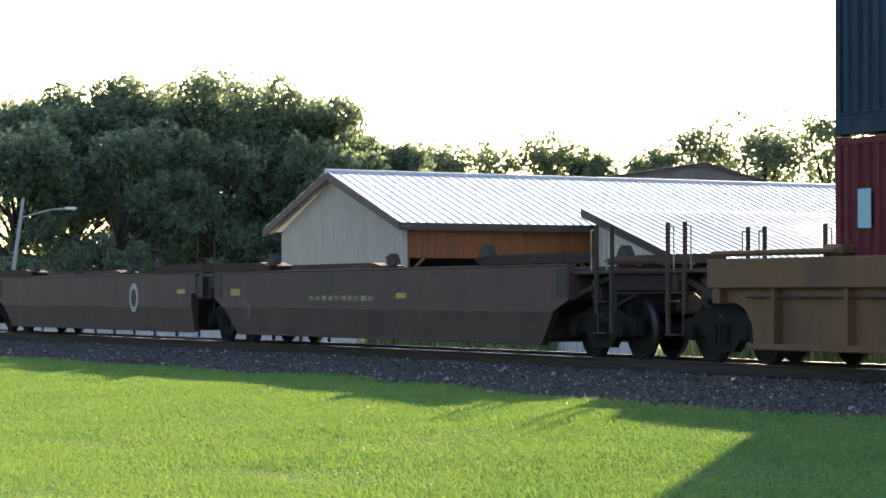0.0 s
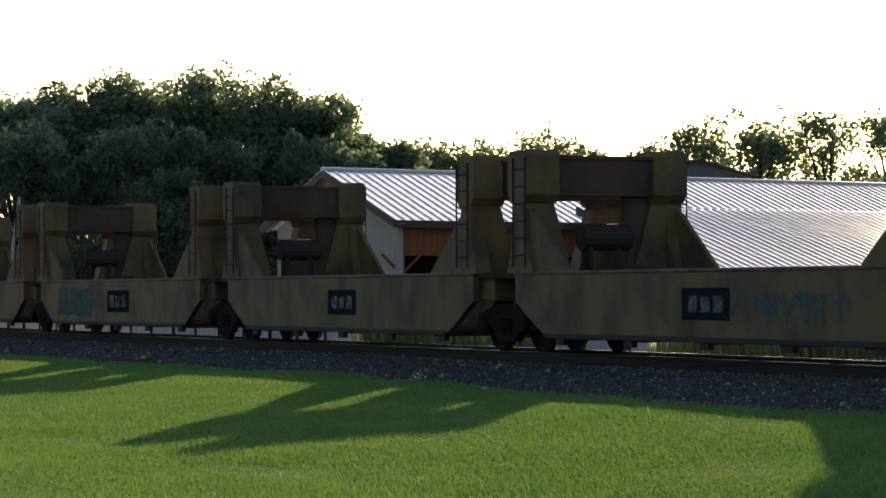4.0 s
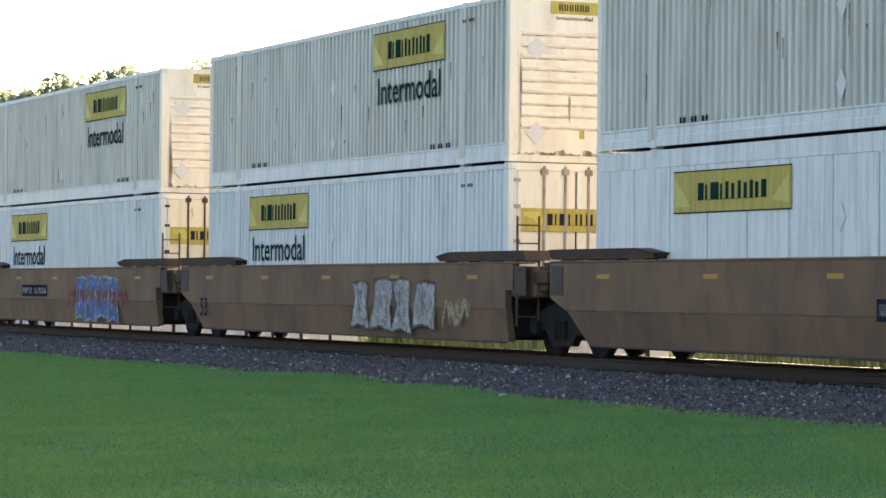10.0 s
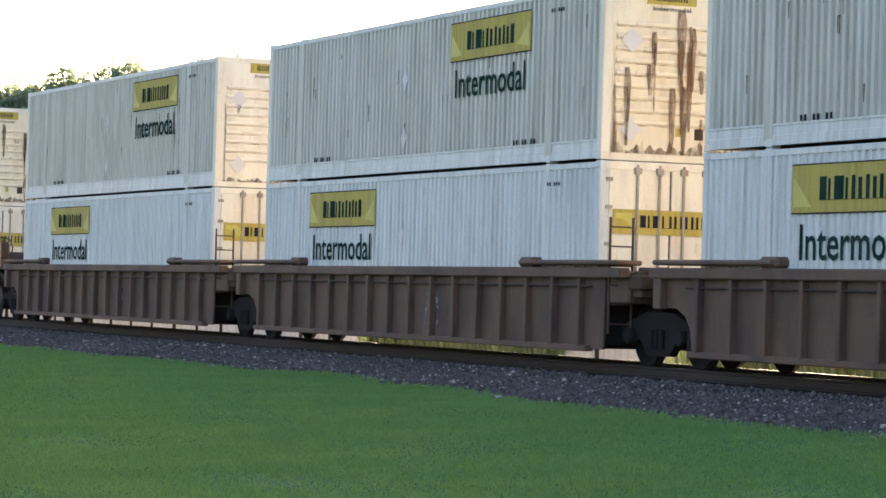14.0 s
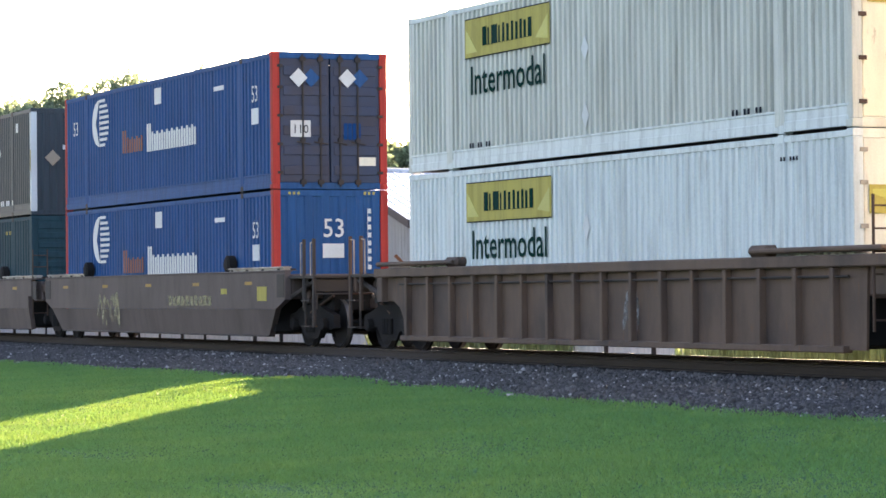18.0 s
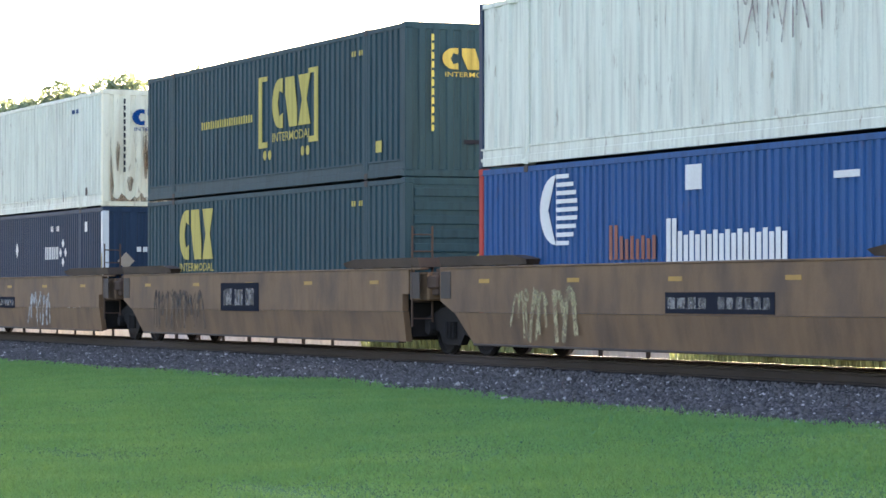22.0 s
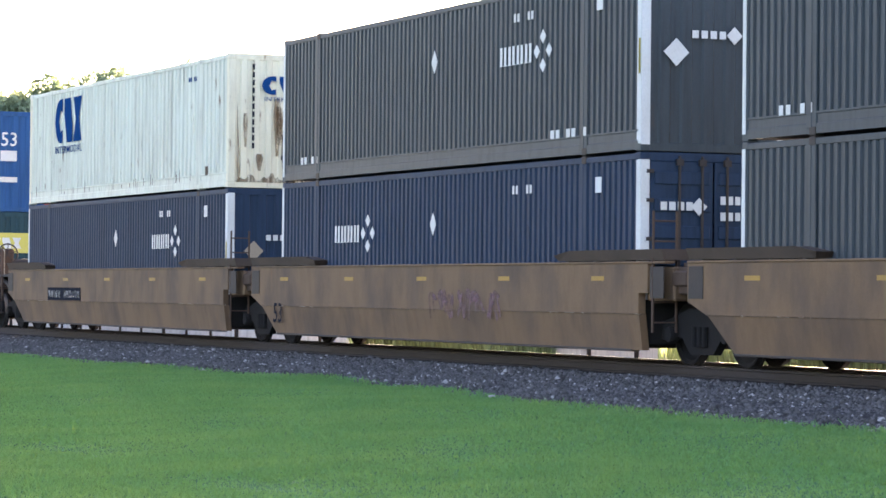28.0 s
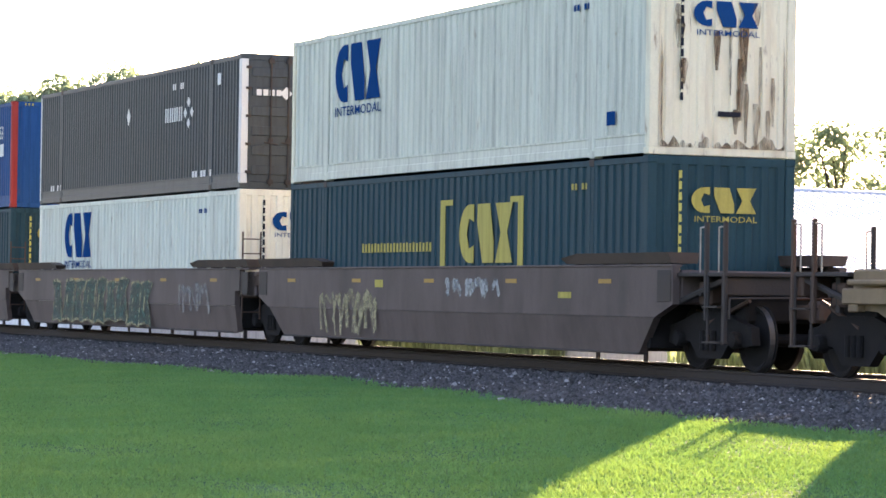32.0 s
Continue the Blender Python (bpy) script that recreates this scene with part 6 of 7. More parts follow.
def van_nose(c, paint, h, seed, band):
    """A front wall with level stiffening ribs, a sign band and small plates."""
    r = random.Random(seed)
    part("front_wall", data(("nose", h), lambda: cbox(h - 0.06, h - 0.025, -1.14, 1.14, 0.1, CH - 0.1, 0.01), paint), c, label="cream front wall, streaked with rust")
    for k in range(9):
        part("stiffening_rib", data("nose_rib", lambda: cbox(0, 0.035, -1.06, 1.02, -0.03, 0.03, 0.012), paint), c, pose(h - 0.03, 0, 0.62 + 0.2 * k))
        # shadow under the rib, drawn as a thin rust-coloured strip
        part("rib_seam", data("nose_gap", lambda: box(0, 0.004, -1.06, 1.02, -0.009, 0.009), RIB_SHADE_STAIN), c, pose(h - 0.024, 0, 0.572 + 0.2 * k))
    if band == "white":
        front_decal(c, "sign_band", -0.85, 0.72, 2.48, 2.74, DECAL, h - 0.02)
        part("sign_mark", data(("nose_bars", "white", h), lambda: row_y([(-0.5 + 0.18 * k + d, -0.5 + 0.18 * k + d + 0.11 * 0.36) for k in range(6) for d in (0, 0.11 * 0.7)], 2.54, 2.68, h - 0.012), DARK_INK), c)
    elif band == "wide":
        front_decal(c, "sign_band", -0.95, 0.95, 2.42, 2.78, YELLOW, h - 0.02, "yellow sign with dark bars")
        part("sign_mark", data(("nose_bars", "wide", h), lambda: row_y([(-0.45 + 0.18 * k + d, -0.45 + 0.18 * k + d + 0.11 * 0.36) for k in range(6) for d in (0, 0.11 * 0.7)], 2.51, 2.69, h - 0.012), DARK_INK), c)
    else:
        front_decal(c, "sign_band", -0.52, 0.38, 2.56, 2.78, YELLOW, h - 0.02, "yellow sign with dark bars")
        part("sign_mark", data(("nose_bars", "s", h), lambda: row_y([(-0.36 + 0.1 * k + d, -0.36 + 0.1 * k + d + 0.065 * 0.36) for k in range(6) for d in (0, 0.065 * 0.7)], 2.62, 2.73, h - 0.012), DARK_INK), c)
        word(c, "Intermodal", -0.42, 0.28, 2.46, 0.1, DARK_INK, front=h - 0.012)
    diamond(c, -0.78, 1.95, 0.2, DECAL, h + 0.006)
    diamond(c, -0.78 + r.uniform(-.05, .05), 0.5, 0.2, DECAL, h + 0.006)
    front_decal(c, "small_plate", 0.05, 0.14, 0.42, 0.56, YELLOW, h - 0.02)
    front_decal(c, "small_plate", 0.4, 0.56, 0.38, 0.56, STEEL, h - 0.02)
    rust_runs(c, h + 0.012, seed, paint is CREAM_RUSTY)
    part("document_box", data("docbox", lambda: cbox(0, 0.05, 0.74, 0.94, 0.32, 0.66, 0.02), paint), c, pose(h - 0.025, 0, 0))


def van(label, nose="small", rusty=False, plates=False, sign=1, words=True, door=False, seed=0):
    """A white corrugated domestic van container with yellow signs."""
    h = 8.077
    skin = WHITE if sign < 0 and seed != 25 else GREY_WHITE
    c = shell(label, skin, CREAM, pitch=0.2, depth=0.036 if skin is WHITE else 0.05, plates=plates, rail=WHITE, post=CREAM if not door else skin)
    x = (1.75, 5.25) if sign > 0 else (-5.35, -1.75)
    z = (1.95, 2.62) if sign > 0 or not plates else (1.9, 2.5)
    decal(c, "sign", x[0], x[1], z[0], z[1], YELLOW, label="yellow sign with dark bars")
    decal(c, "sign_rim", x[0], x[1], z[0] - 0.02, z[0], DARK_INK)
    decal(c, "sign_rim", x[0], x[1], z[1], z[1] + 0.02, DARK_INK)
    wide = x[1] - x[0]
    rows = [(x[0] + wide * a, x[0] + wide * b, z[0] + 0.17, z[1] - 0.17 - 0.03 * (k % 2)) for k, (a, b) in enumerate(((0.22, 0.27), (0.285, 0.30), (0.33, 0.40), (0.415, 0.43), (0.46, 0.485), (0.51, 0.535), (0.565, 0.59), (0.615, 0.64), (0.665, 0.69), (0.71, 0.735), (0.76, 0.80)))]
    part("sign_mark", data(("sign_mark", round(x[0], 2), round(z[0], 2)), lambda: comb(rows, -W2 - 0.018), INK), c, label="dark bars on the sign")
    for s in (0, 1):
        part("sign_wedge", data(("wedge", s), lambda: prism([(0, 0), (0.5, 0), (0.1, 0.35), (0, 0.42)] if s == 0 else [(0, 0), (-0.5, 0.05), (-0.1, 0.35), (0, 0.42)], 0, 0.005), PALE_YELLOW), c, pose(x[s] + (0.06 if s == 0 else -0.06), -W2 - 0.016, z[0] + 0.08))
    if words:
        word(c, "Intermodal", x[0] + 0.2, x[1] - 0.2, z[0] - 0.66, 0.72, INK)
    tiny = [(6.6 - 0.09 * k, 6.65 - 0.09 * k, 2.52, 2.58) for k in range(9) if k % 4] + [(q + 0.12 * k, q + 0.06 + 0.12 * k, 0.34, 0.43) for k in range(9) if k % 3 for q in (-5.3, 4.5)]
    tagged(part("small_mark", data("van_marks", lambda: rects(tiny, -W2 - 0.010), DARK_INK), c), "small dark marks", kind="stuff")
    if sign > 0:
        r = random.Random(seed + 40)
        scuffs = []
        for k in range(18):
            q, top, long = r.uniform(-7.6, 7.7), r.uniform(0.6, 2.7), r.uniform(0.06, 0.5)
            scuffs.append(prism([(q, top - long), (q + 0.02, top - long), (q + r.uniform(0.02, 0.05), top), (q - 0.01, top)], 0, 0.004))
        tagged(part("scuff", data(("scuffs", seed), lambda: join(*scuffs), RUST_RUN), c, pose(0, -W2 - 0.003, 0), "dark drips and scuffs"), kind="stuff")
    diamond(c, -0.4, 1.75, 0.14, DECAL, tall=1.5)
    diamond(c, -0.4, 0.65, 0.14, DECAL, tall=1.5)
    if door:
        doors(c, CREAM_RUSTY if rusty else CREAM, RUSTY if rusty else ROD, h, YELLOW)
    else:
        van_nose(c, CREAM_RUSTY if rusty else CREAM, h, seed, nose)
    return c


def plain_front(c, paint, h, pitch=0.3, vertical=True):
    if vertical:
        part("front_wall", data(("pfront", pitch), lambda: ([(y2, x2, z2) for x2, y2, z2 in sheet(-1.14, 1.14, 0.12, CH - 0.12, 0, 1, pitch, 0.03)[0]], sheet(-1.14, 1.14, 0.12, CH - 0.12, 0, 1, pitch, 0.03)[1]), paint), c, pose(h - 0.02, 0, 0))
    else:
        part("front_wall", data(("hfront", h), lambda: box(h - 0.06, h - 0.03, -1.14, 1.14, 0.1, CH - 0.1), paint), c)
        for k in range(10):
            part("stiffening_rib", data("level_rib", lambda: cbox(-0.005, 0.03, -1.1, 1.1, 0, 0.16, 0.02), paint), c, pose(h - 0.03, 0, 0.2 + 0.26 * k))


def foot_rust(c, h, seed):
    """Rust on the worn front wall of a container."""
    rust_runs(c, h + 0.0015, seed + 100, True)


def blocks(c, x0, x1, z0, z1, material, front=None, n=3):
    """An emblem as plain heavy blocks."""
    w = (x1 - x0) / n
    for k in range(n):
        a, b = x0 + k * w + 0.04 * w, x0 + (k + 1) * w - 0.06 * w
        mid, tall = (z0 + z1) / 2, z1 - z0
        if k == 0:                                      # a half moon
            shape = [(b - 0.1 * w, z0)] + [(b - 0.32 * w - 0.6 * w * math.sin(g), mid - 0.5 * tall * math.cos(g)) for g in [math.pi * j / 10 for j in range(11)]] + [(b - 0.1 * w, z1), (b - 0.1 * w, z1 - 0.3 * tall), (b - 0.36 * w, z1 - 0.24 * tall), (b - 0.5 * w, mid), (b - 0.36 * w, z0 + 0.24 * tall), (b - 0.1 * w, z0 + 0.3 * tall)]
        elif k == 1:                                    # a leaning slab
            shape = [(a + 0.3 * w, z0), (b, z0), (b, z0 + 0.35 * tall), (b - 0.22 * w, z1), (a, z1), (a, z1 - 0.35 * tall)]
        else:                                           # two wedges that touch
            shape = [(a, z0), (b, z0), (b - 0.28 * w, mid), (b, z1), (a, z1), (a + 0.28 * w, mid)]
        if front is None:
            part("emblem_block", data(("eb", round(x0, 2), round(x1, 2), round(z0, 2), round(z1, 2), k), lambda: prism(shape, 0, 0.006), material), c, pose(0, -W2 - 0.01, 0))
        else:
            part("emblem_block", data(("ebf", round(x0, 2), round(x1, 2), round(z0, 2), round(z1, 2), k), lambda: prism_x(shape, 0, 0.006), material), c, pose(front, 0, 0))


def freight_box(label, paint, ink, style="rear", front="plain", worn=False, end=None, number=False, pitch=0.28):
    """A corrugated container with a heavy block emblem over a small word."""
    h = 8.077
    c = shell(label, paint, end or paint, pitch=pitch, depth=0.03, post=end or paint)
    if style == "rear":
        blocks(c, -5.6, -3.15, 1.50, 2.62, ink)
        word(c, "INTERMODAL", -5.6, -3.15, 1.24, 0.26, ink)
    else:
        blocks(c, 0.7, 3.05, 1.25, 2.28, ink)
        word(c, "INTERMODAL", 0.7, 3.05, 0.98, 0.27, ink)
        for x, s in ((-0.15, 1), (3.45, -1)):
            part("bracket_mark", data(("bracket", s), lambda: prism([(0, 0), (s * 0.55, 0), (s * 0.55, 0.12), (s * 0.22, 0.12), (s * 0.22, 1.4), (s * 0.55, 1.4), (s * 0.55, 1.5), (0, 1.5)], 0, 0.005), ink), c, pose(x, -W2 - 0.01, 0.88))
        bars(c, "faded_bar", -4.0, -0.5, 1.47, 1.64, 22, ink, y=-W2 - 0.009, gap=0.45)
        for x in (0.25, 0.55, 2.55, 2.85):
            part("wheel_mark", data("dot", lambda: lathe([(0.10, 0.002), (0.10, -0.002)], 14), ink), c, pose(x, -W2 - 0.008, 0.72))
    tagged(part("small_mark", data(("freight_marks", pitch), lambda: rects([(5.2 + 0.13 * k, 5.28 + 0.13 * k, 2.42, 2.52) for k in range(7) if k % 3], -W2 - 0.010), ink), c), "small dark marks", kind="stuff")
    decal(c, "small_mark", 6.6, 6.9, 0.5, 0.72, ink) if not worn else decal(c, "rust_patch", 6.55, 6.72, 0.3, 0.5, RUSTY)
    if worn:
        r = random.Random(len(label))
        drops = [(x, x + r.uniform(0.015, 0.04), 0.2, 0.2 + r.uniform(0.05, 0.3)) for x in [r.uniform(-7.5, 7.6) for k in range(24)]]
        tagged(part("rust_streaks", data(("rust_streaks", len(label)), lambda: rects(drops, -W2 - 0.003, 0.002), RUSTY), c, label="rust streaks"), kind="stuff")
    if front == "plain":
        plain_front(c, end or paint, h, 0.27)
        if end is CREAM_RUSTY:
            foot_rust(c, h, len(label))
        blocks(c, -0.55, 0.62, 2.02, 2.42, ink, front=h + 0.004)
        word(c, "INTERMODAL", -0.5, 0.62, 1.88, 0.13, ink, front=h + 0.012)
        part("number_column", data("front_numbers", lambda: comb_x([(-0.765, -0.712, 0.85 + 0.17 * k, 0.97 + 0.17 * k) for k in range(11)], h + 0.004), DARK_INK if ink is not YELLOW else PALE_YELLOW), c)
        front_decal(c, "small_plate", -0.1, 0.3, 0.62, 0.7, DARK_INK, h + 0.004)
        if number:
            word(c, "53", -0.2, 0.3, 2.5, 0.42, DARK_INK, front=h + 0.012)
    elif front == "sign":
        plain_front(c, paint, h, 0.27)
        front_decal(c, "sign_plate", -0.62, 0.66, 1.72, 2.30, PALE_YELLOW, h + 0.004, "pale yellow sign plate")
        blocks(c, -0.42, 0.46, 1.85, 2.16, DECAL, front=h + 0.012)
    elif front == "level":
        plain_front(c, paint, h, vertical=False)
        blocks(c, 0.1, 1.0, 1.1, 1.5, ink, front=h + 0.004)
        word(c, "53", 0.55, 0.95, 2.0, 0.3, DECAL, front=h + 0.004)
    else:
        doors(c, end or paint, RUSTY, h)
        blocks(c, -0.85, 0.02, 1.95, 2.35, ink, front=h + 0.01)
    return c


def rounded_box(label, paint, front="plain", mark=1, tan_mark=True):
    """A dark corrugated container with white posts, a small white emblem and level word bars."""
    h = 8.077
    c = shell(label, paint, paint, pitch=0.20, depth=0.034, post=paint, frontpost=DECAL)
    decal(c, "white_post_edge", -8.07, -7.97, 0.1, CH - 0.1, DECAL)
    x = 2.75 if mark > 0 else -5.05
    part("word_mark", data(("umw", x), lambda: comb([(x + 0.34 * k + d, x + 0.09 + 0.34 * k + d, 1.64, 1.96) for k in range(4) for d in (0, 0.16)], -W2 - 0.012), DECAL), c)
    for ox, oz in ((0, 0.24), (0, -0.24), (-0.24, 0), (0.24, 0)):
        diamond(c, x + 1.72 + ox, 1.8 + oz, 0.12, DECAL)
    diamond(c, -0.15, 1.92, 0.14, DECAL, tall=1.5)
    tiny = [(3.3 + 0.14 * k, 3.38 + 0.14 * k, 2.36, 2.50) for k in range(8) if k % 4 < 2] + [(4.6 + 0.2 * k, 4.74 + 0.2 * k, 0.32, 0.46) for k in range(8) if k % 3] + [(-7.2 + 0.2 * k, -7.08 + 0.2 * k, 0.32, 0.46) for k in range(7) if k % 3]
    tagged(part("small_mark", data("dark_marks", lambda: rects(tiny, -W2 - 0.010), DECAL), c), "small dark marks", kind="stuff")
    decal(c, "small_mark", 6.5, 6.72, 2.3, 2.55, DECAL)
    if front == "plain":
        plain_front(c, paint, h, 0.38)
        diamond(c, -0.7, 1.55, 0.22, mat("bronze_decal", (0.34, 0.27, 0.2), 0.5) if tan_mark else DECAL, h + 0.012)
        for s in (-1, 1):
            front_decal(c, "post_face", min(s * 1.14, s * 1.29), max(s * 1.14, s * 1.29), 0.1, CH - 0.1, DECAL, h + 0.001)
            decal(c, "latch_strip", 7.99, 8.05, 1.2, 1.75, YELLOW)
        part("word_mark", data("umfw", lambda: join(*[box(h + 0.012, h + 0.017, -0.42 + 0.16 * k, -0.31 + 0.16 * k, 1.78, 1.9) for k in range(4)]), DECAL), c)
        diamond(c, 0.32, 1.84, 0.14, DECAL, h + 0.016)
        part("number_column", data("umfn", lambda: comb_x([(0.82, 0.92, 1.54 + 0.16 * k, 1.64 + 0.16 * k) for k in range(7)], h + 0.012), DECAL), c)
    else:
        doors(c, paint, STEEL, h, ribs=True)
        part("word_mark", data("umdw", lambda: join(*[box(h + 0.012, h + 0.017, -0.95 + 0.15 * k, -0.84 + 0.15 * k, 2.0, 2.13) for k in range(4)]), DECAL), c)
        diamond(c, -0.28, 2.06, 0.14, DECAL, h + 0.016)
        diamond(c, 0.72, 1.5, 0.19, DECAL, h + 0.03)
        part("number_mark", data("umdn", lambda: join(*[box(h + 0.012, h + 0.017, 0.1 + 0.13 * k, 0.19 + 0.13 * k, q, q + 0.13) for k in range(6) for q in (1.85, 2.1) if k < 4 or q < 2]), DECAL), c)
    return c


def stack_box(label, front="plain"):
    """A blue corrugated container with red posts, a striped disc and pale word bars."""
    h = 8.077
    c = shell(label, BLUE, BLUE, pitch=0.23, depth=0.03, post=RED, rail=BLUE)
    r = 0.62
    stripes = []
    for k in range(9):
        z = -r + (k + 0.5) * 2 * r / 9
        w = math.sqrt(max(0.0, r * r - z * z))
        stripes.append((-4.85, -4.65 + w, 2.1 + z - 0.035, 2.1 + z + 0.035))
    part("striped_disc", data("disc_stripes", lambda: comb_z(stripes, -W2 - 0.010), DECAL), c)
    part("half_disc", data("half_disc", lambda: prism([(-0.12, -0.58)] + [(-0.12 - 0.62 * math.sin(a), -0.58 * math.cos(a)) for a in [math.pi * j / 12 for j in range(1, 12)]] + [(-0.12, 0.58), (-0.42, 0.0)], 0, 0.005), DECAL), c, pose(-4.75, -W2 - 0.01, 2.1))
    part("orange_mark", data("orange_bars", lambda: comb([(-2.85 + 0.19 * k, -2.74 + 0.19 * k, 1.25, 1.62 - 0.05 * (k % 2) if k > 1 else 1.80) for k in range(9)], -W2 - 0.010), ORANGE), c)
    part("word_mark", data("word_bars", lambda: comb([(-0.85 + 0.19 * k, -0.71 + 0.19 * k, 1.20, 1.66 - 0.06 * (k % 2) if k > 1 else 1.86) for k in range(20)], -W2 - 0.010), DECAL), c)
    decal(c, "white_panel", -0.22, 0.3, 2.28, 2.66, DECAL)
    decal(c, "white_panel", 6.75, 7.2, 1.42, 1.76, DECAL)
    word(c, "53", 6.75, 7.15, 1.9, 0.5, DECAL)
    word(c, "53", -7.25, -6.8, 1.9, 0.5, DECAL) if front == "doors" else None
    decal(c, "small_mark", 4.2, 4.9, 2.3, 2.4, DECAL)
    if front == "plain":
        plain_front(c, BLUE, h, 0.38)
        word(c, "53", -0.2, 0.28, 1.9, 0.56, DECAL, front=h + 0.012)
        front_decal(c, "white_panel", -0.2, 0.28, 1.46, 1.76, DECAL, h + 0.012)
        front_decal(c, "white_panel", -0.22, 0.3, 0.85, 1.0, DECAL, h + 0.012)
        part("number_column", data("stfn", lambda: comb_x([(0.82, 0.9, 1.21 + 0.17 * k, 1.31 + 0.17 * k) for k in range(8)], h + 0.012), DECAL), c)
        for s in (-1, 1):
            front_decal(c, "red_post_face", min(s * 1.14, s * 1.29), max(s * 1.14, s * 1.29), 0.1, CH - 0.1, RED, h + 0.001)
        for k in range(3):
            for s in (-1, 1):
                front_decal(c, "stripe", s * 0.85 + 0.1 * k - 0.1, s * 0.85 + 0.1 * k - 0.05, CH - 0.1, CH - 0.04, YELLOW, h - 0.015)
    else:
        doors(c, mat("dull_blue_paint", (0.03, 0.045, 0.085), 0.5, dirt=(0.05, 0.035, 0.03), amount=0.6), STEEL, h, ribs=True)
        for y in (-0.72, 0.38):
            diamond(c, y, 2.35, 0.2, DECAL, h + 0.03)
            diamond(c, y + 0.28, 2.35, 0.2, BLUE, h + 0.026)
        front_decal(c, "placard", -0.9, -0.45, 1.1, 1.45, DECAL, h + 0.01)
        word(c, "110", -0.86, -0.5, 1.18, 0.26, DARK_INK, front=h + 0.02)
        for k in range(4):
            front_decal(c, "small_plate", 0.3 + 0.1 * k, 0.38 + 0.1 * k, 1.05, 1.4, LOGO_BLUE, h + 0.01)
        front_decal(c, "small_plate", 0.62, 1.02, 0.5, 0.68, CREAM, h + 0.01)
    return c


def blue_post_box(label):
    h = 8.077
    c = shell(label, WHITE_WORN, CREAM, pitch=0.62, depth=0.03, post=NAVY, frontpost=NAVY)
    scrawl(c, 1.5, 3.7, 1.35, 2.6, None, "lilac", 77, y=-W2 - 0.008, n=6)
    plain_front(c, CREAM_RUSTY, h, 0.42)
    foot_rust(c, h, 5)
    scrawl_front = [(-0.75 + 0.1 * k, random.Random(k).uniform(-.1, .1)) for k in range(14)]
    for k, (y, d) in enumerate(scrawl_front):
        front_decal(c, "paint_dab", y, y + 0.06, 2.35 + d, 2.52 + d, PAINTS["red"] if k % 3 else DARK_INK, h + 0.012)
    diamond(c, 0.45, 1.3, 0.19, DECAL, h + 0.014)
    front_decal(c, "small_plate", 0.3, 0.62, 0.3, 0.45, YELLOW, h + 0.012)
    return c


def forty(label, paint, u, z):
    c = shell(label, paint, paint, length=12.19, pitch=0.28, depth=0.036)
    plain_front(c, paint, 6.095, 0.28)
    if paint is RED_40:
        decal(c, "pale_panel", -5.45, -5.1, 1.6, 2.15, mat("pale_blue_decal", (0.3, 0.5, 0.58), 0.5))
    return ride(c, u, RAIL + z)


# ---- the train, from its head ----
LOW_Z, UP_Z = 0.39, 3.30


def load(u, upper, lower):
    ride(upper, u, RAIL + UP_Z)
    ride(lower, u, RAIL + LOW_Z)


def set_out(group, ends=None, half=9.7, end=9.73):
    """Trucks under a set of joined units: one at each joint, one under each end."""
    truck(group[0] + end)
    for a, b in zip(group, group[1:]):
        truck((a + b) / 2)
    truck(group[-1] - end)


W53 = "white corrugated 53-foot container with yellow signs, %s"
T_SMOOTH = "%s smooth-sided well car unit, %s"

# a single tan well with two short containers
rib_well(-29.2, "rusty tan ribbed well car carrying two short containers", TAN_DARK, TAN_DARK, True, True, pitch=2.1, chord=(1.15, 1.60), low=0.24)
forty("sea-blue corrugated short container, faded", BLUE_40, -29.0, UP_Z)
forty("dark red corrugated short container under a blue one", RED_40, -29.0, LOW_Z)
truck(-29.2 + 9.73)
truck(-38.9)

# three empty dark units
for k, (u, marks) in enumerate(((-52.9, [("yellow", 1.6, 2.1, 1.0, 1.1), ("yellow", -8.2, -7.6, 1.05, 1.2), ("53", -7.4, -6.4, 0.55, 0.95, 1), ("small", -3.2, 0.5, 0.95, 1.05)]), (-72.4, [("roundel", 3.6, 4.3, 0.7, 1.3), ("yellow", 7.4, 8.0, 1.1, 1.2)]), (-91.8, [("small", 1, 3.4, 1.3, 1.4), ("yellow", -8.3, -7.8, 1.0, 1.1)]))):
    smooth_well(u, T_SMOOTH % ("dark grey-brown", "empty, its rim dented"), DARK_CAR, k == 0, k == 2, False, marks, group="empty dark well units")
    cars = MOVING[-1][0]
    for sx in (-1, 1):
        part("stacking_cone", data("cone", lambda: join(prism([(-0.24, 1.715), (0.24, 1.715), (0.2, 1.82), (0.05, 1.96), (-0.05, 1.96), (-0.2, 1.82)], -1.46, -1.3)), STEEL), cars, pose(sx * 5.7, 0, 0))
        part("stacking_cone", data("cone2", lambda: join(prism([(-0.24, 1.715), (0.24, 1.715), (0.2, 1.82), (0.05, 1.96), (-0.05, 1.96), (-0.2, 1.82)], 1.3, 1.46)), STEEL), cars, pose(sx * 5.7, 0, 0))
set_out([-52.9, -72.4, -91.8])

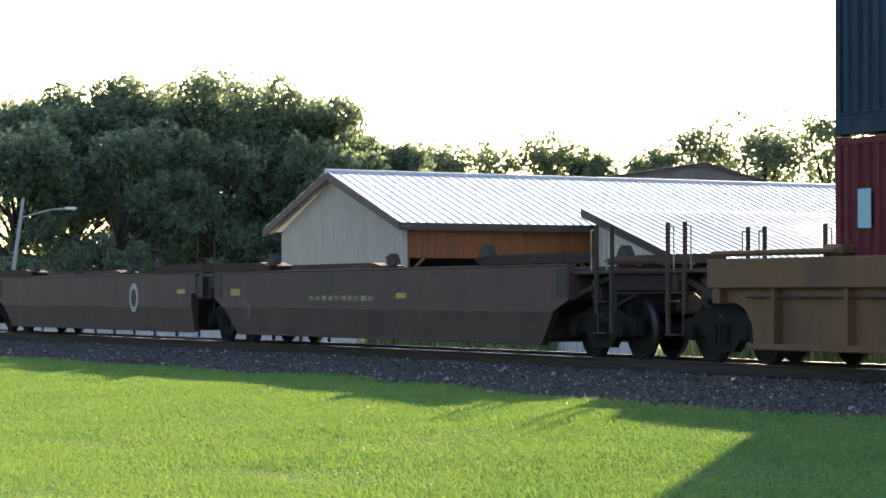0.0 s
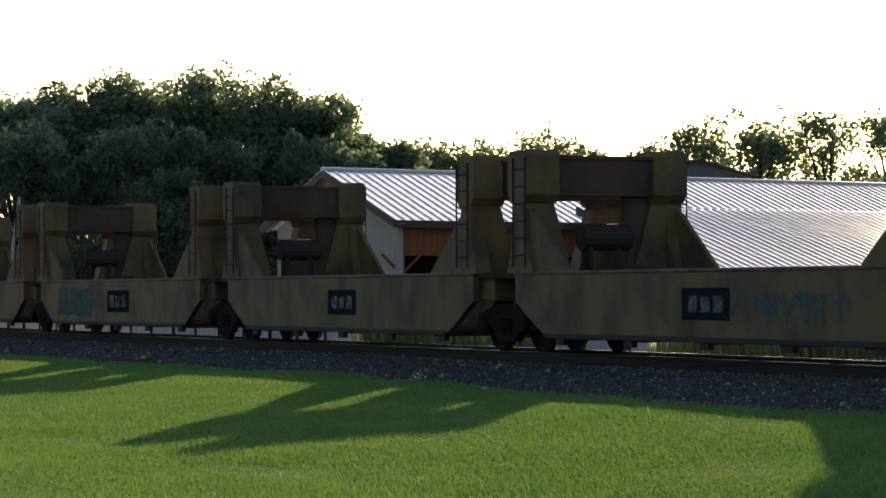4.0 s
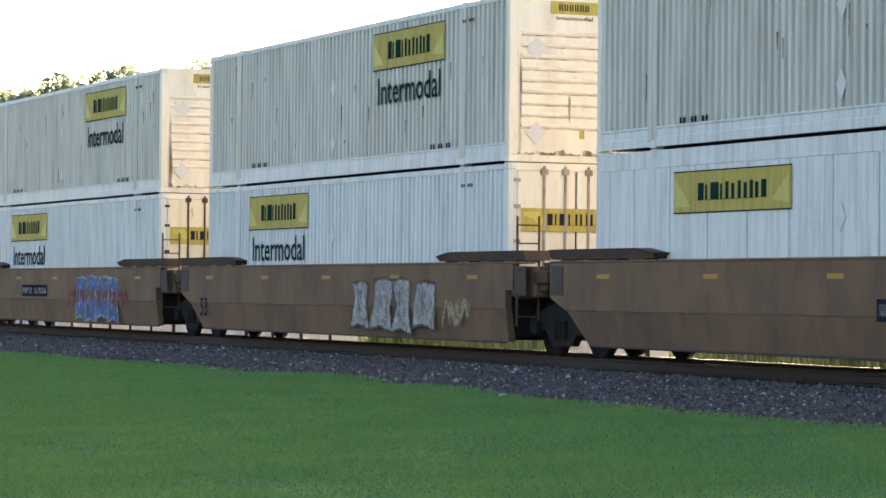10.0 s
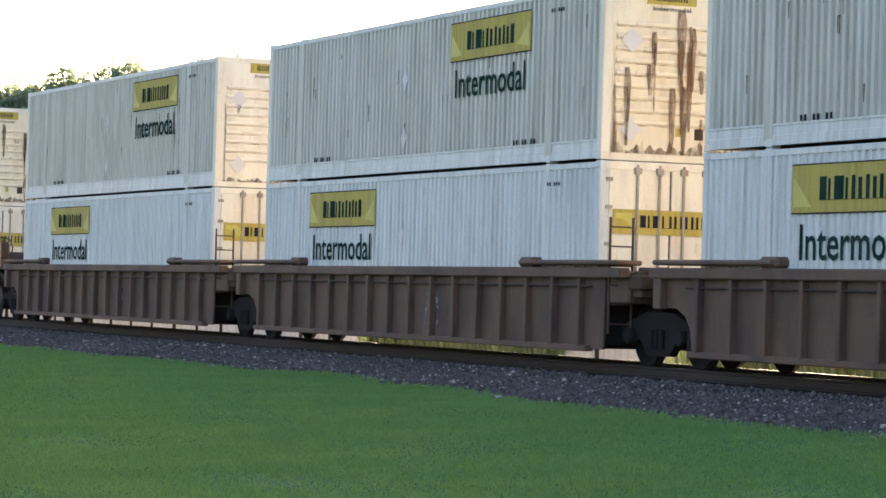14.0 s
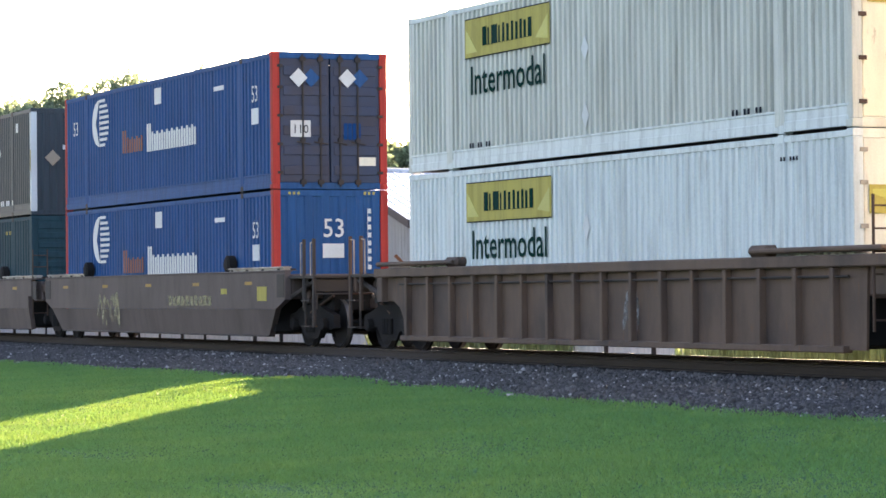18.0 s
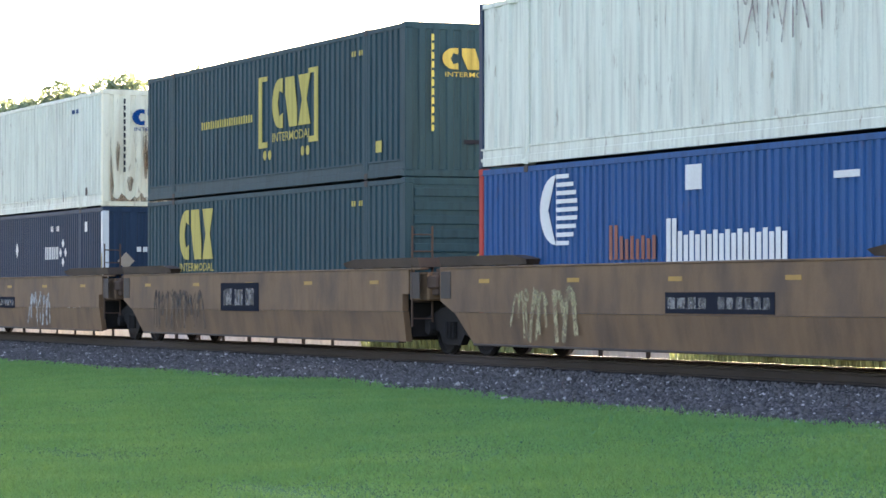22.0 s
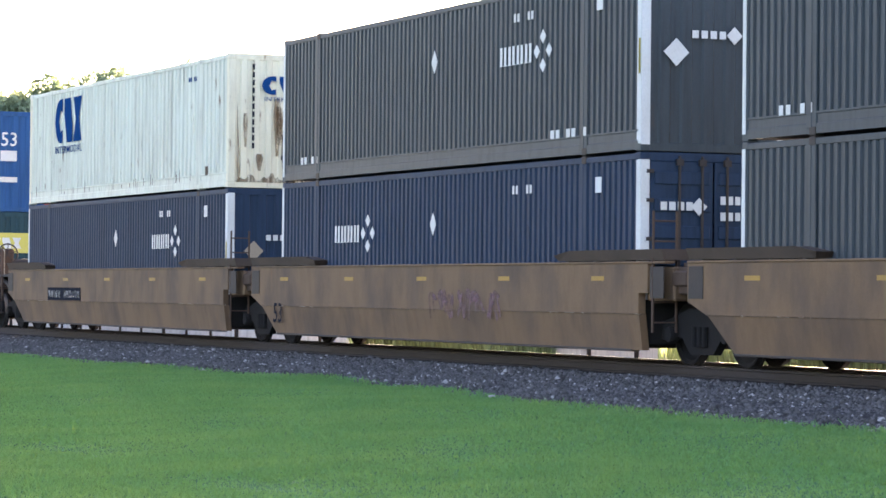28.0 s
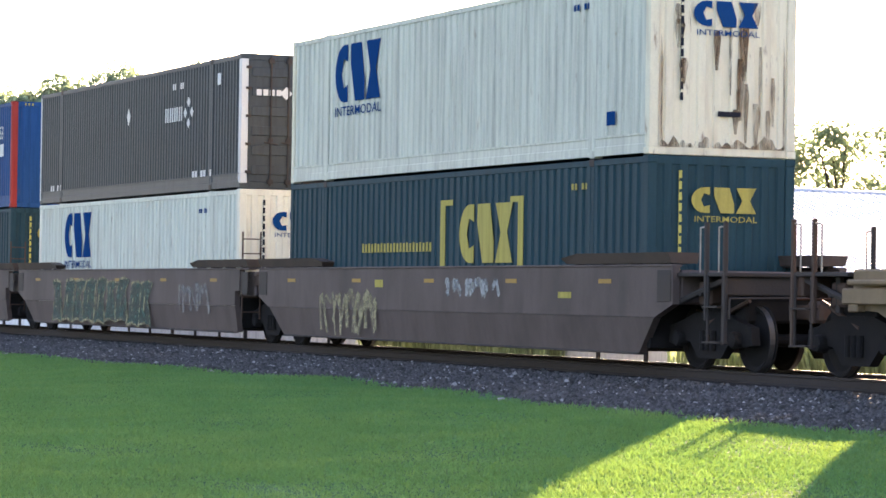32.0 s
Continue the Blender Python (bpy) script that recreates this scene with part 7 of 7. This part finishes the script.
# five short units with portals
SHORT = [-114.0, -129.45, -145.0, -160.7, -176.2]
SHORT_MARKS = [[("number", -5.3, -2.6, 0.68, 0.98), ("grey", -0.5, 5.6, 0.5, 1.3, None, 41)], [("plate", -0.55, 1.0, 0.62, 1.12), ("teal", 1.2, 4.4, 0.55, 1.15, None, 42)], [("plate", -0.55, 1.0, 0.62, 1.12)], [("plate", -0.55, 1.3, 0.60, 1.14), ("teal", -5.2, -2.0, 0.45, 1.25, "green", 43)], [("number", -5.3, -2.4, 0.66, 0.98)]]
for k, u in enumerate(SHORT):
    bulkhead_well(u + 0.4, k == 0, k == 4, SHORT_MARKS[k])
set_out(SHORT, end=7.7)

# loaded units
SETS = []
LOADS = {
    -198.0: (van(W53 % "its nose scuffed", "white", seed=1), van(W53 % "smooth panels and closed doors", plates=True, sign=-1, door=True, seed=2)),
    -217.8: (van(W53 % "its nose streaked with rust", rusty=True, seed=3), van(W53 % "closed doors to the front", sign=-1, door=True, seed=4)),
    -237.6: (van(W53 % "its nose streaked with rust", rusty=True, seed=5), van(W53 % "closed doors to the front", sign=-1, door=True, seed=6)),
    -261.5: (van(W53 % "its nose scuffed", seed=7), van(W53 % "smooth panels and closed doors", plates=True, sign=-1, words=False, door=True, seed=8)),
    -281.1: (van(W53 % "its nose clean", seed=9), van(W53 % "closed doors to the front", sign=-1, door=True, seed=10)),
    -300.8: (van(W53 % "its nose scuffed", seed=11), van(W53 % "rusty closed doors", rusty=True, sign=-1, door=True, seed=12)),
    -324.5: (van(W53 % "its nose scuffed", seed=13), van(W53 % "closed doors to the front", sign=-1, door=True, seed=14)),
    -348.2: (van(W53 % "its nose scuffed", seed=15), van(W53 % "closed doors to the front", sign=-1, door=True, seed=16)),
    -367.9: (van(W53 % "its nose streaked with rust", rusty=True, seed=17), van(W53 % "closed doors to the front", sign=-1, door=True, seed=18)),
    -387.5: (van(W53 % "its nose scuffed", seed=19), van(W53 % "closed doors to the front", sign=-1, door=True, seed=20)),
    -411.0: (van(W53 % "its nose stained", rusty=True, seed=21), van(W53 % "white doors to the front", sign=-1, door=True, seed=22)),
    -430.7: (van(W53 % "its nose stained with rust", "wide", rusty=True, seed=23), van(W53 % "smooth panels and closed doors", plates=True, sign=-1, words=False, door=True, seed=24)),
    -450.45: (van(W53 % "rusty doors to the front", sign=-1, rusty=True, door=True, seed=25), van(W53 % "closed doors to the front", sign=-1, door=True, seed=26)),
    -474.2: (stack_box("blue corrugated container with red posts, dull doors forward", "doors"), stack_box("blue corrugated container with red posts and pale marks")),
    -493.75: (rounded_box("black corrugated container with white posts, on a teal one", BLACK), freight_box("teal corrugated container with a yellow emblem", TEAL, YELLOW, front="level")),
    -513.15: (rounded_box("black corrugated container with white posts, on a blue one", BLACK), stack_box("blue corrugated container with red posts and pale marks")),
    -537.4: (blue_post_box("worn white container with navy posts and rusty front"), stack_box("blue corrugated container with red posts and pale marks")),
    -557.0: (freight_box("dark teal container with a bracketed yellow emblem", TEAL, YELLOW, "bracket"), freight_box("teal corrugated container with a yellow emblem", TEAL, YELLOW, front="level")),
    -576.9: (freight_box("white corrugated container with a blue emblem, rust-streaked", WHITE_WORN, LOGO_BLUE, worn=True, end=CREAM_RUSTY), rounded_box("navy corrugated container with white posts", NAVY)),
    -600.35: (freight_box("white corrugated container with a blue emblem, rust at its foot", OFF_WHITE, LOGO_BLUE, end=CREAM_RUSTY, worn=True), freight_box("white corrugated container with a blue emblem", OFF_WHITE, LOGO_BLUE, end=CREAM)),
    -620.05: (rounded_box("black corrugated container with white posts", BLACK), freight_box("white corrugated container with a black emblem", OFF_WHITE, DARK_INK, end=CREAM, number=True)),
    -639.4: (rounded_box("black corrugated container, ribbed doors forward", BLACK, "doors", -1), freight_box("ivory corrugated container with a blue emblem, doors forward", IVORY, LOGO_BLUE, front="doors", end=CREAM)),
    -663.1: (rounded_box("black corrugated container with white posts", BLACK, tan_mark=False), rounded_box("black corrugated container with white posts", BLACK, tan_mark=False)),
    -682.5: (rounded_box("black corrugated container with white posts", BLACK, tan_mark=False), rounded_box("navy corrugated container, ribbed doors forward", NAVY, "doors", -1)),
    -702.1: (freight_box("white corrugated container with a blue emblem, rust-streaked", WHITE_WORN, LOGO_BLUE, worn=True, end=CREAM_RUSTY), rounded_box("navy corrugated container with white posts", NAVY)),
    -725.5: (stack_box("blue corrugated container with red posts and pale marks"), freight_box("teal container with a bracketed yellow emblem and sign plate", TEAL, YELLOW, "bracket", "sign")),
    -749.3: (freight_box("white corrugated container with a black emblem, dirty front", WHITE_WORN, DARK_INK, end=CREAM_RUSTY, number=True), rounded_box("navy corrugated container, ribbed doors forward", NAVY, "doors", -1)),
    -773.0: (freight_box("white corrugated container with a blue emblem, rust-streaked front", OFF_WHITE, LOGO_BLUE, end=CREAM_RUSTY), freight_box("teal container with a bracketed yellow emblem", TEAL, YELLOW, "bracket")),
    -792.35: (rounded_box("black corrugated container, ribbed doors forward", BLACK, "doors", 1), freight_box("white corrugated container with a blue emblem, rust patch", WHITE_WORN, LOGO_BLUE, end=CREAM)),
    -811.5: (stack_box("blue corrugated container with red posts and pale marks"), freight_box("teal corrugated container with a yellow emblem", TEAL, YELLOW)),
}
for u, (top, bottom) in LOADS.items():
    load(u, top, bottom)

for k, u in enumerate((-198.0, -217.8, -237.6)):
    rib_well(u, "dark slate-blue ribbed well car unit, scribbled on", SLATE, SILL_BLUE, k == 0, k == 2, 1.383, (1.17, 1.53), k == 2,
             marks=[[("small", -4.0, -3.4, 0.55, 0.8), ("small", -1.1, -0.4, 0.6, 0.85), ("53", 1.9, 2.4, 0.55, 0.85, 1), ("grey", -3.2, 1.5, 1.24, 1.44, None, 60)],
                    [("white", -4.07, -2.85, 0.32, 1.15, "black", 61, "blob"), ("white", -4.3, -3.1, 1.2, 1.46, None, 67), ("red", -3.0, -2.1, 1.2, 1.48, "red", 68, "slabs"), ("grey", -5.4, -4.3, 0.5, 1.05, None, 64), ("white", -2.6, -2.35, 0.55, 0.95, None, 65), ("grey", 0.2, 1.2, 0.42, 0.62, None, 66), ("grey", -6.3, -5.85, 1.3, 1.48, None, 69)],
                    [("grey", -4.2, -0.2, 1.22, 1.46, "white", 62, "strokes"), ("teal", -5.5, -4.4, 1.24, 1.42, None, 59), ("53", 1.9, 2.4, 0.55, 0.95, 1), ("white", 2.95, 3.95, 0.55, 1.0, None, 58), ("small", 0.4, 1.1, 0.5, 0.62), ("small", 4.1, 4.7, 1.3, 1.44)]][k])
set_out([-198.0, -217.8, -237.6])
BROWN_MARKS = {
    -261.5: [("number", 0.9, 4.1, 0.72, 1.02), ("teal", 5.4, 6.6, 0.75, 1.2, None, 71)],
    -281.1: [("white", 1.2, 5.4, 0.3, 1.35, "black", 72, "slabs"), ("pale", 5.7, 6.9, 0.45, 1.0, None, 70), ("53", -8.0, -7.2, 0.5, 0.9)],
    -300.8: [("number", -3.4, -0.9, 0.85, 1.15), ("blue", 1.8, 5.6, 0.25, 1.42, "white", 73), ("red", 1.2, 6.2, 0.6, 1.1, None, 74)],
    -324.5: [("number", -5.7, -2.6, 0.77, 1.07), ("plate", 1.2, 3.75, 0.64, 1.21), ("53", -8.0, -7.0, 0.45, 0.9)],
    -474.2: [("small", 1.4, 4.6, 0.85, 1.08), ("yellow", 7.6, 8.2, 0.95, 1.25), ("yellow", 5.2, 5.6, 1.1, 1.22), ("pale", -4.5, -2.5, 0.35, 1.3, None, 75)],
    -493.75: [("pale", 2.0, 4.8, 0.3, 1.4, "red", 76, "blob"), ("lilac", -1.2, 1.6, 0.4, 1.3, None, 77), ("grey", -7.6, -0.5, 0.35, 1.3, None, 78), ("yellow", -8.1, -7.5, 1.1, 1.3)],
    -513.15: [("grey", -2.8, 3.6, 0.3, 1.35, None, 79), ("yellow", 5.0, 5.5, 1.1, 1.25)],
    -537.4: [("number", -0.5, 2.9, 0.8, 1.12), ("pale", -6.3, -3.7, 0.3, 1.4, None, 80)],
    -557.0: [("plate", -2.05, 0.45, 0.75, 1.35), ("black", -7.0, -3.3, 0.3, 1.4, None, 81, "strokes")],
    -576.9: [("number", -2.6, 0.4, 0.75, 1.05), ("white", 1.9, 4.0, 0.3, 1.35, None, 82)],
    -600.35: [("number", 0.5, 3.2, 0.75, 1.05), ("black", -7.2, -1.0, 0.3, 1.38, None, 83)],
    -620.05: [("plate", -1.7, 0.7, 0.72, 1.28), ("white", 5.3, 7.3, 0.3, 1.4, "black", 84, "blob"), ("black", -5.0, -2.6, 0.5, 1.3, None, 85, "strokes")],
    -639.4: [("green", -1.2, 4.6, 0.28, 1.42, "white", 86), ("teal", -6.2, -1.4, 0.3, 1.4, "black", 93), ("number", -5.4, -2.8, 0.8, 1.02), ("white", 4.6, 5.6, 0.3, 1.2, None, 87)],
    -663.1: [("number", -0.9, 2.3, 0.65, 0.95), ("small", 6.3, 7.2, 1.0, 1.08)],
    -682.5: [("lilac", 0.2, 3.4, 0.6, 1.2, None, 88), ("53", -8.0, -7.2, 0.45, 0.85)],
    -702.1: [("number", -5.4, -2.4, 0.8, 1.12)],
    -773.0: [("pale", -5.8, -2.6, 0.25, 1.3, None, 89), ("white", 0.5, 3.0, 1.05, 1.4, None, 90), ("yellow", -2.8, -2.4, 1.2, 1.34), ("yellow", 5.3, 5.8, 1.05, 1.15)],
    -792.35: [("green", -5.9, 2.6, 0.25, 1.4, "pale", 91), ("grey", 4.5, 6.6, 0.6, 1.35, None, 92)],
    -811.5: [],
}
for group, paint, name, state in (((-261.5, -281.1, -300.8), BROWN, "brown", "sprayed with tags"), ((-324.5,), BROWN, "brown", "with a dark name plate"), ((-474.2, -493.75, -513.15), GREY_BROWN, "grey-brown", "faded and tagged"),
                                  ((-537.4, -557.0, -576.9), BROWN, "brown", "scribbled and dusty"), ((-600.35, -620.05, -639.4), BROWN, "brown", "covered in sprayed paint"), ((-663.1, -682.5, -702.1), BROWN, "brown", "dusty and plain"),
                                  ((-773.0, -792.35, -811.5), GREY_BROWN, "grey-brown", "tagged along its side")):
    for k, u in enumerate(group):
        smooth_well(u, T_SMOOTH % (name, state), paint, k == 0, k == len(group) - 1, k == len(group) - 1, BROWN_MARKS[u], bar=state == "faded and tagged")
    set_out(group)
for group in ((-348.2, -367.9, -387.5), (-411.0, -430.7, -450.45)):
    for k, u in enumerate(group):
        rib_well(u, "weathered brown well car unit with upright ribs", RIB_BROWN, RIB_BROWN, k == 0, k == 2, 1.04, (1.38, 1.55), k == 0, marks=[("grey", 1.2, 1.7, 0.4, 1.2, None, 95 + k)])
    set_out(group)
rib_well(-725.5, "dark brown ribbed well car with yellow patches", RIB_BROWN, RIB_BROWN, True, True, 2.0, (1.36, 1.47), True, rod=False, low=0.16, marks=[("yellow", 5.2, 5.7, 1.38, 1.46), ("yellow", 7.9, 8.7, 1.38, 1.46), ("yellow", -7.2, -6.8, 1.38, 1.46)])
set_out([-725.5])
rib_well(-749.3, "tan low-sided well car with upright ribs", TAN, TAN, True, True, 1.8, (1.02, 1.24), True, rod=False, low=0.16)
set_out([-749.3])


# ---- what moves: the train rolls past at an even speed, its wheels turn ----
def motions():
    for ob, u, z in MOVING:
        walk(ob, [(0.0, pose(u, 0, z)), (32.0, pose(u + SPEED * 32, 0, z))])
    per_frame = math.degrees(SPEED / FPS / R_WHEEL)
    for ws, u, x in WHEELS:
        first, last = round((-96 - u) / SPEED * FPS), round((-24 - u) / SPEED * FPS)
        first, last = max(0, first), min(32 * FPS, last)
        rows = [(0.0, pose(x, 0, R_WHEEL))]
        turn = 0.0
        for k in range(first + 1, last + 1):
            turn = (turn + per_frame) % 360
            rows.append((k / FPS, pose(x, 0, R_WHEEL, 0, turn, 0)))
        if rows[-1][0] < 31.99:
            rows.append((32.0, pose(x, 0, R_WHEEL, 0, turn, 0)))
        walk(ws, rows)


motions()
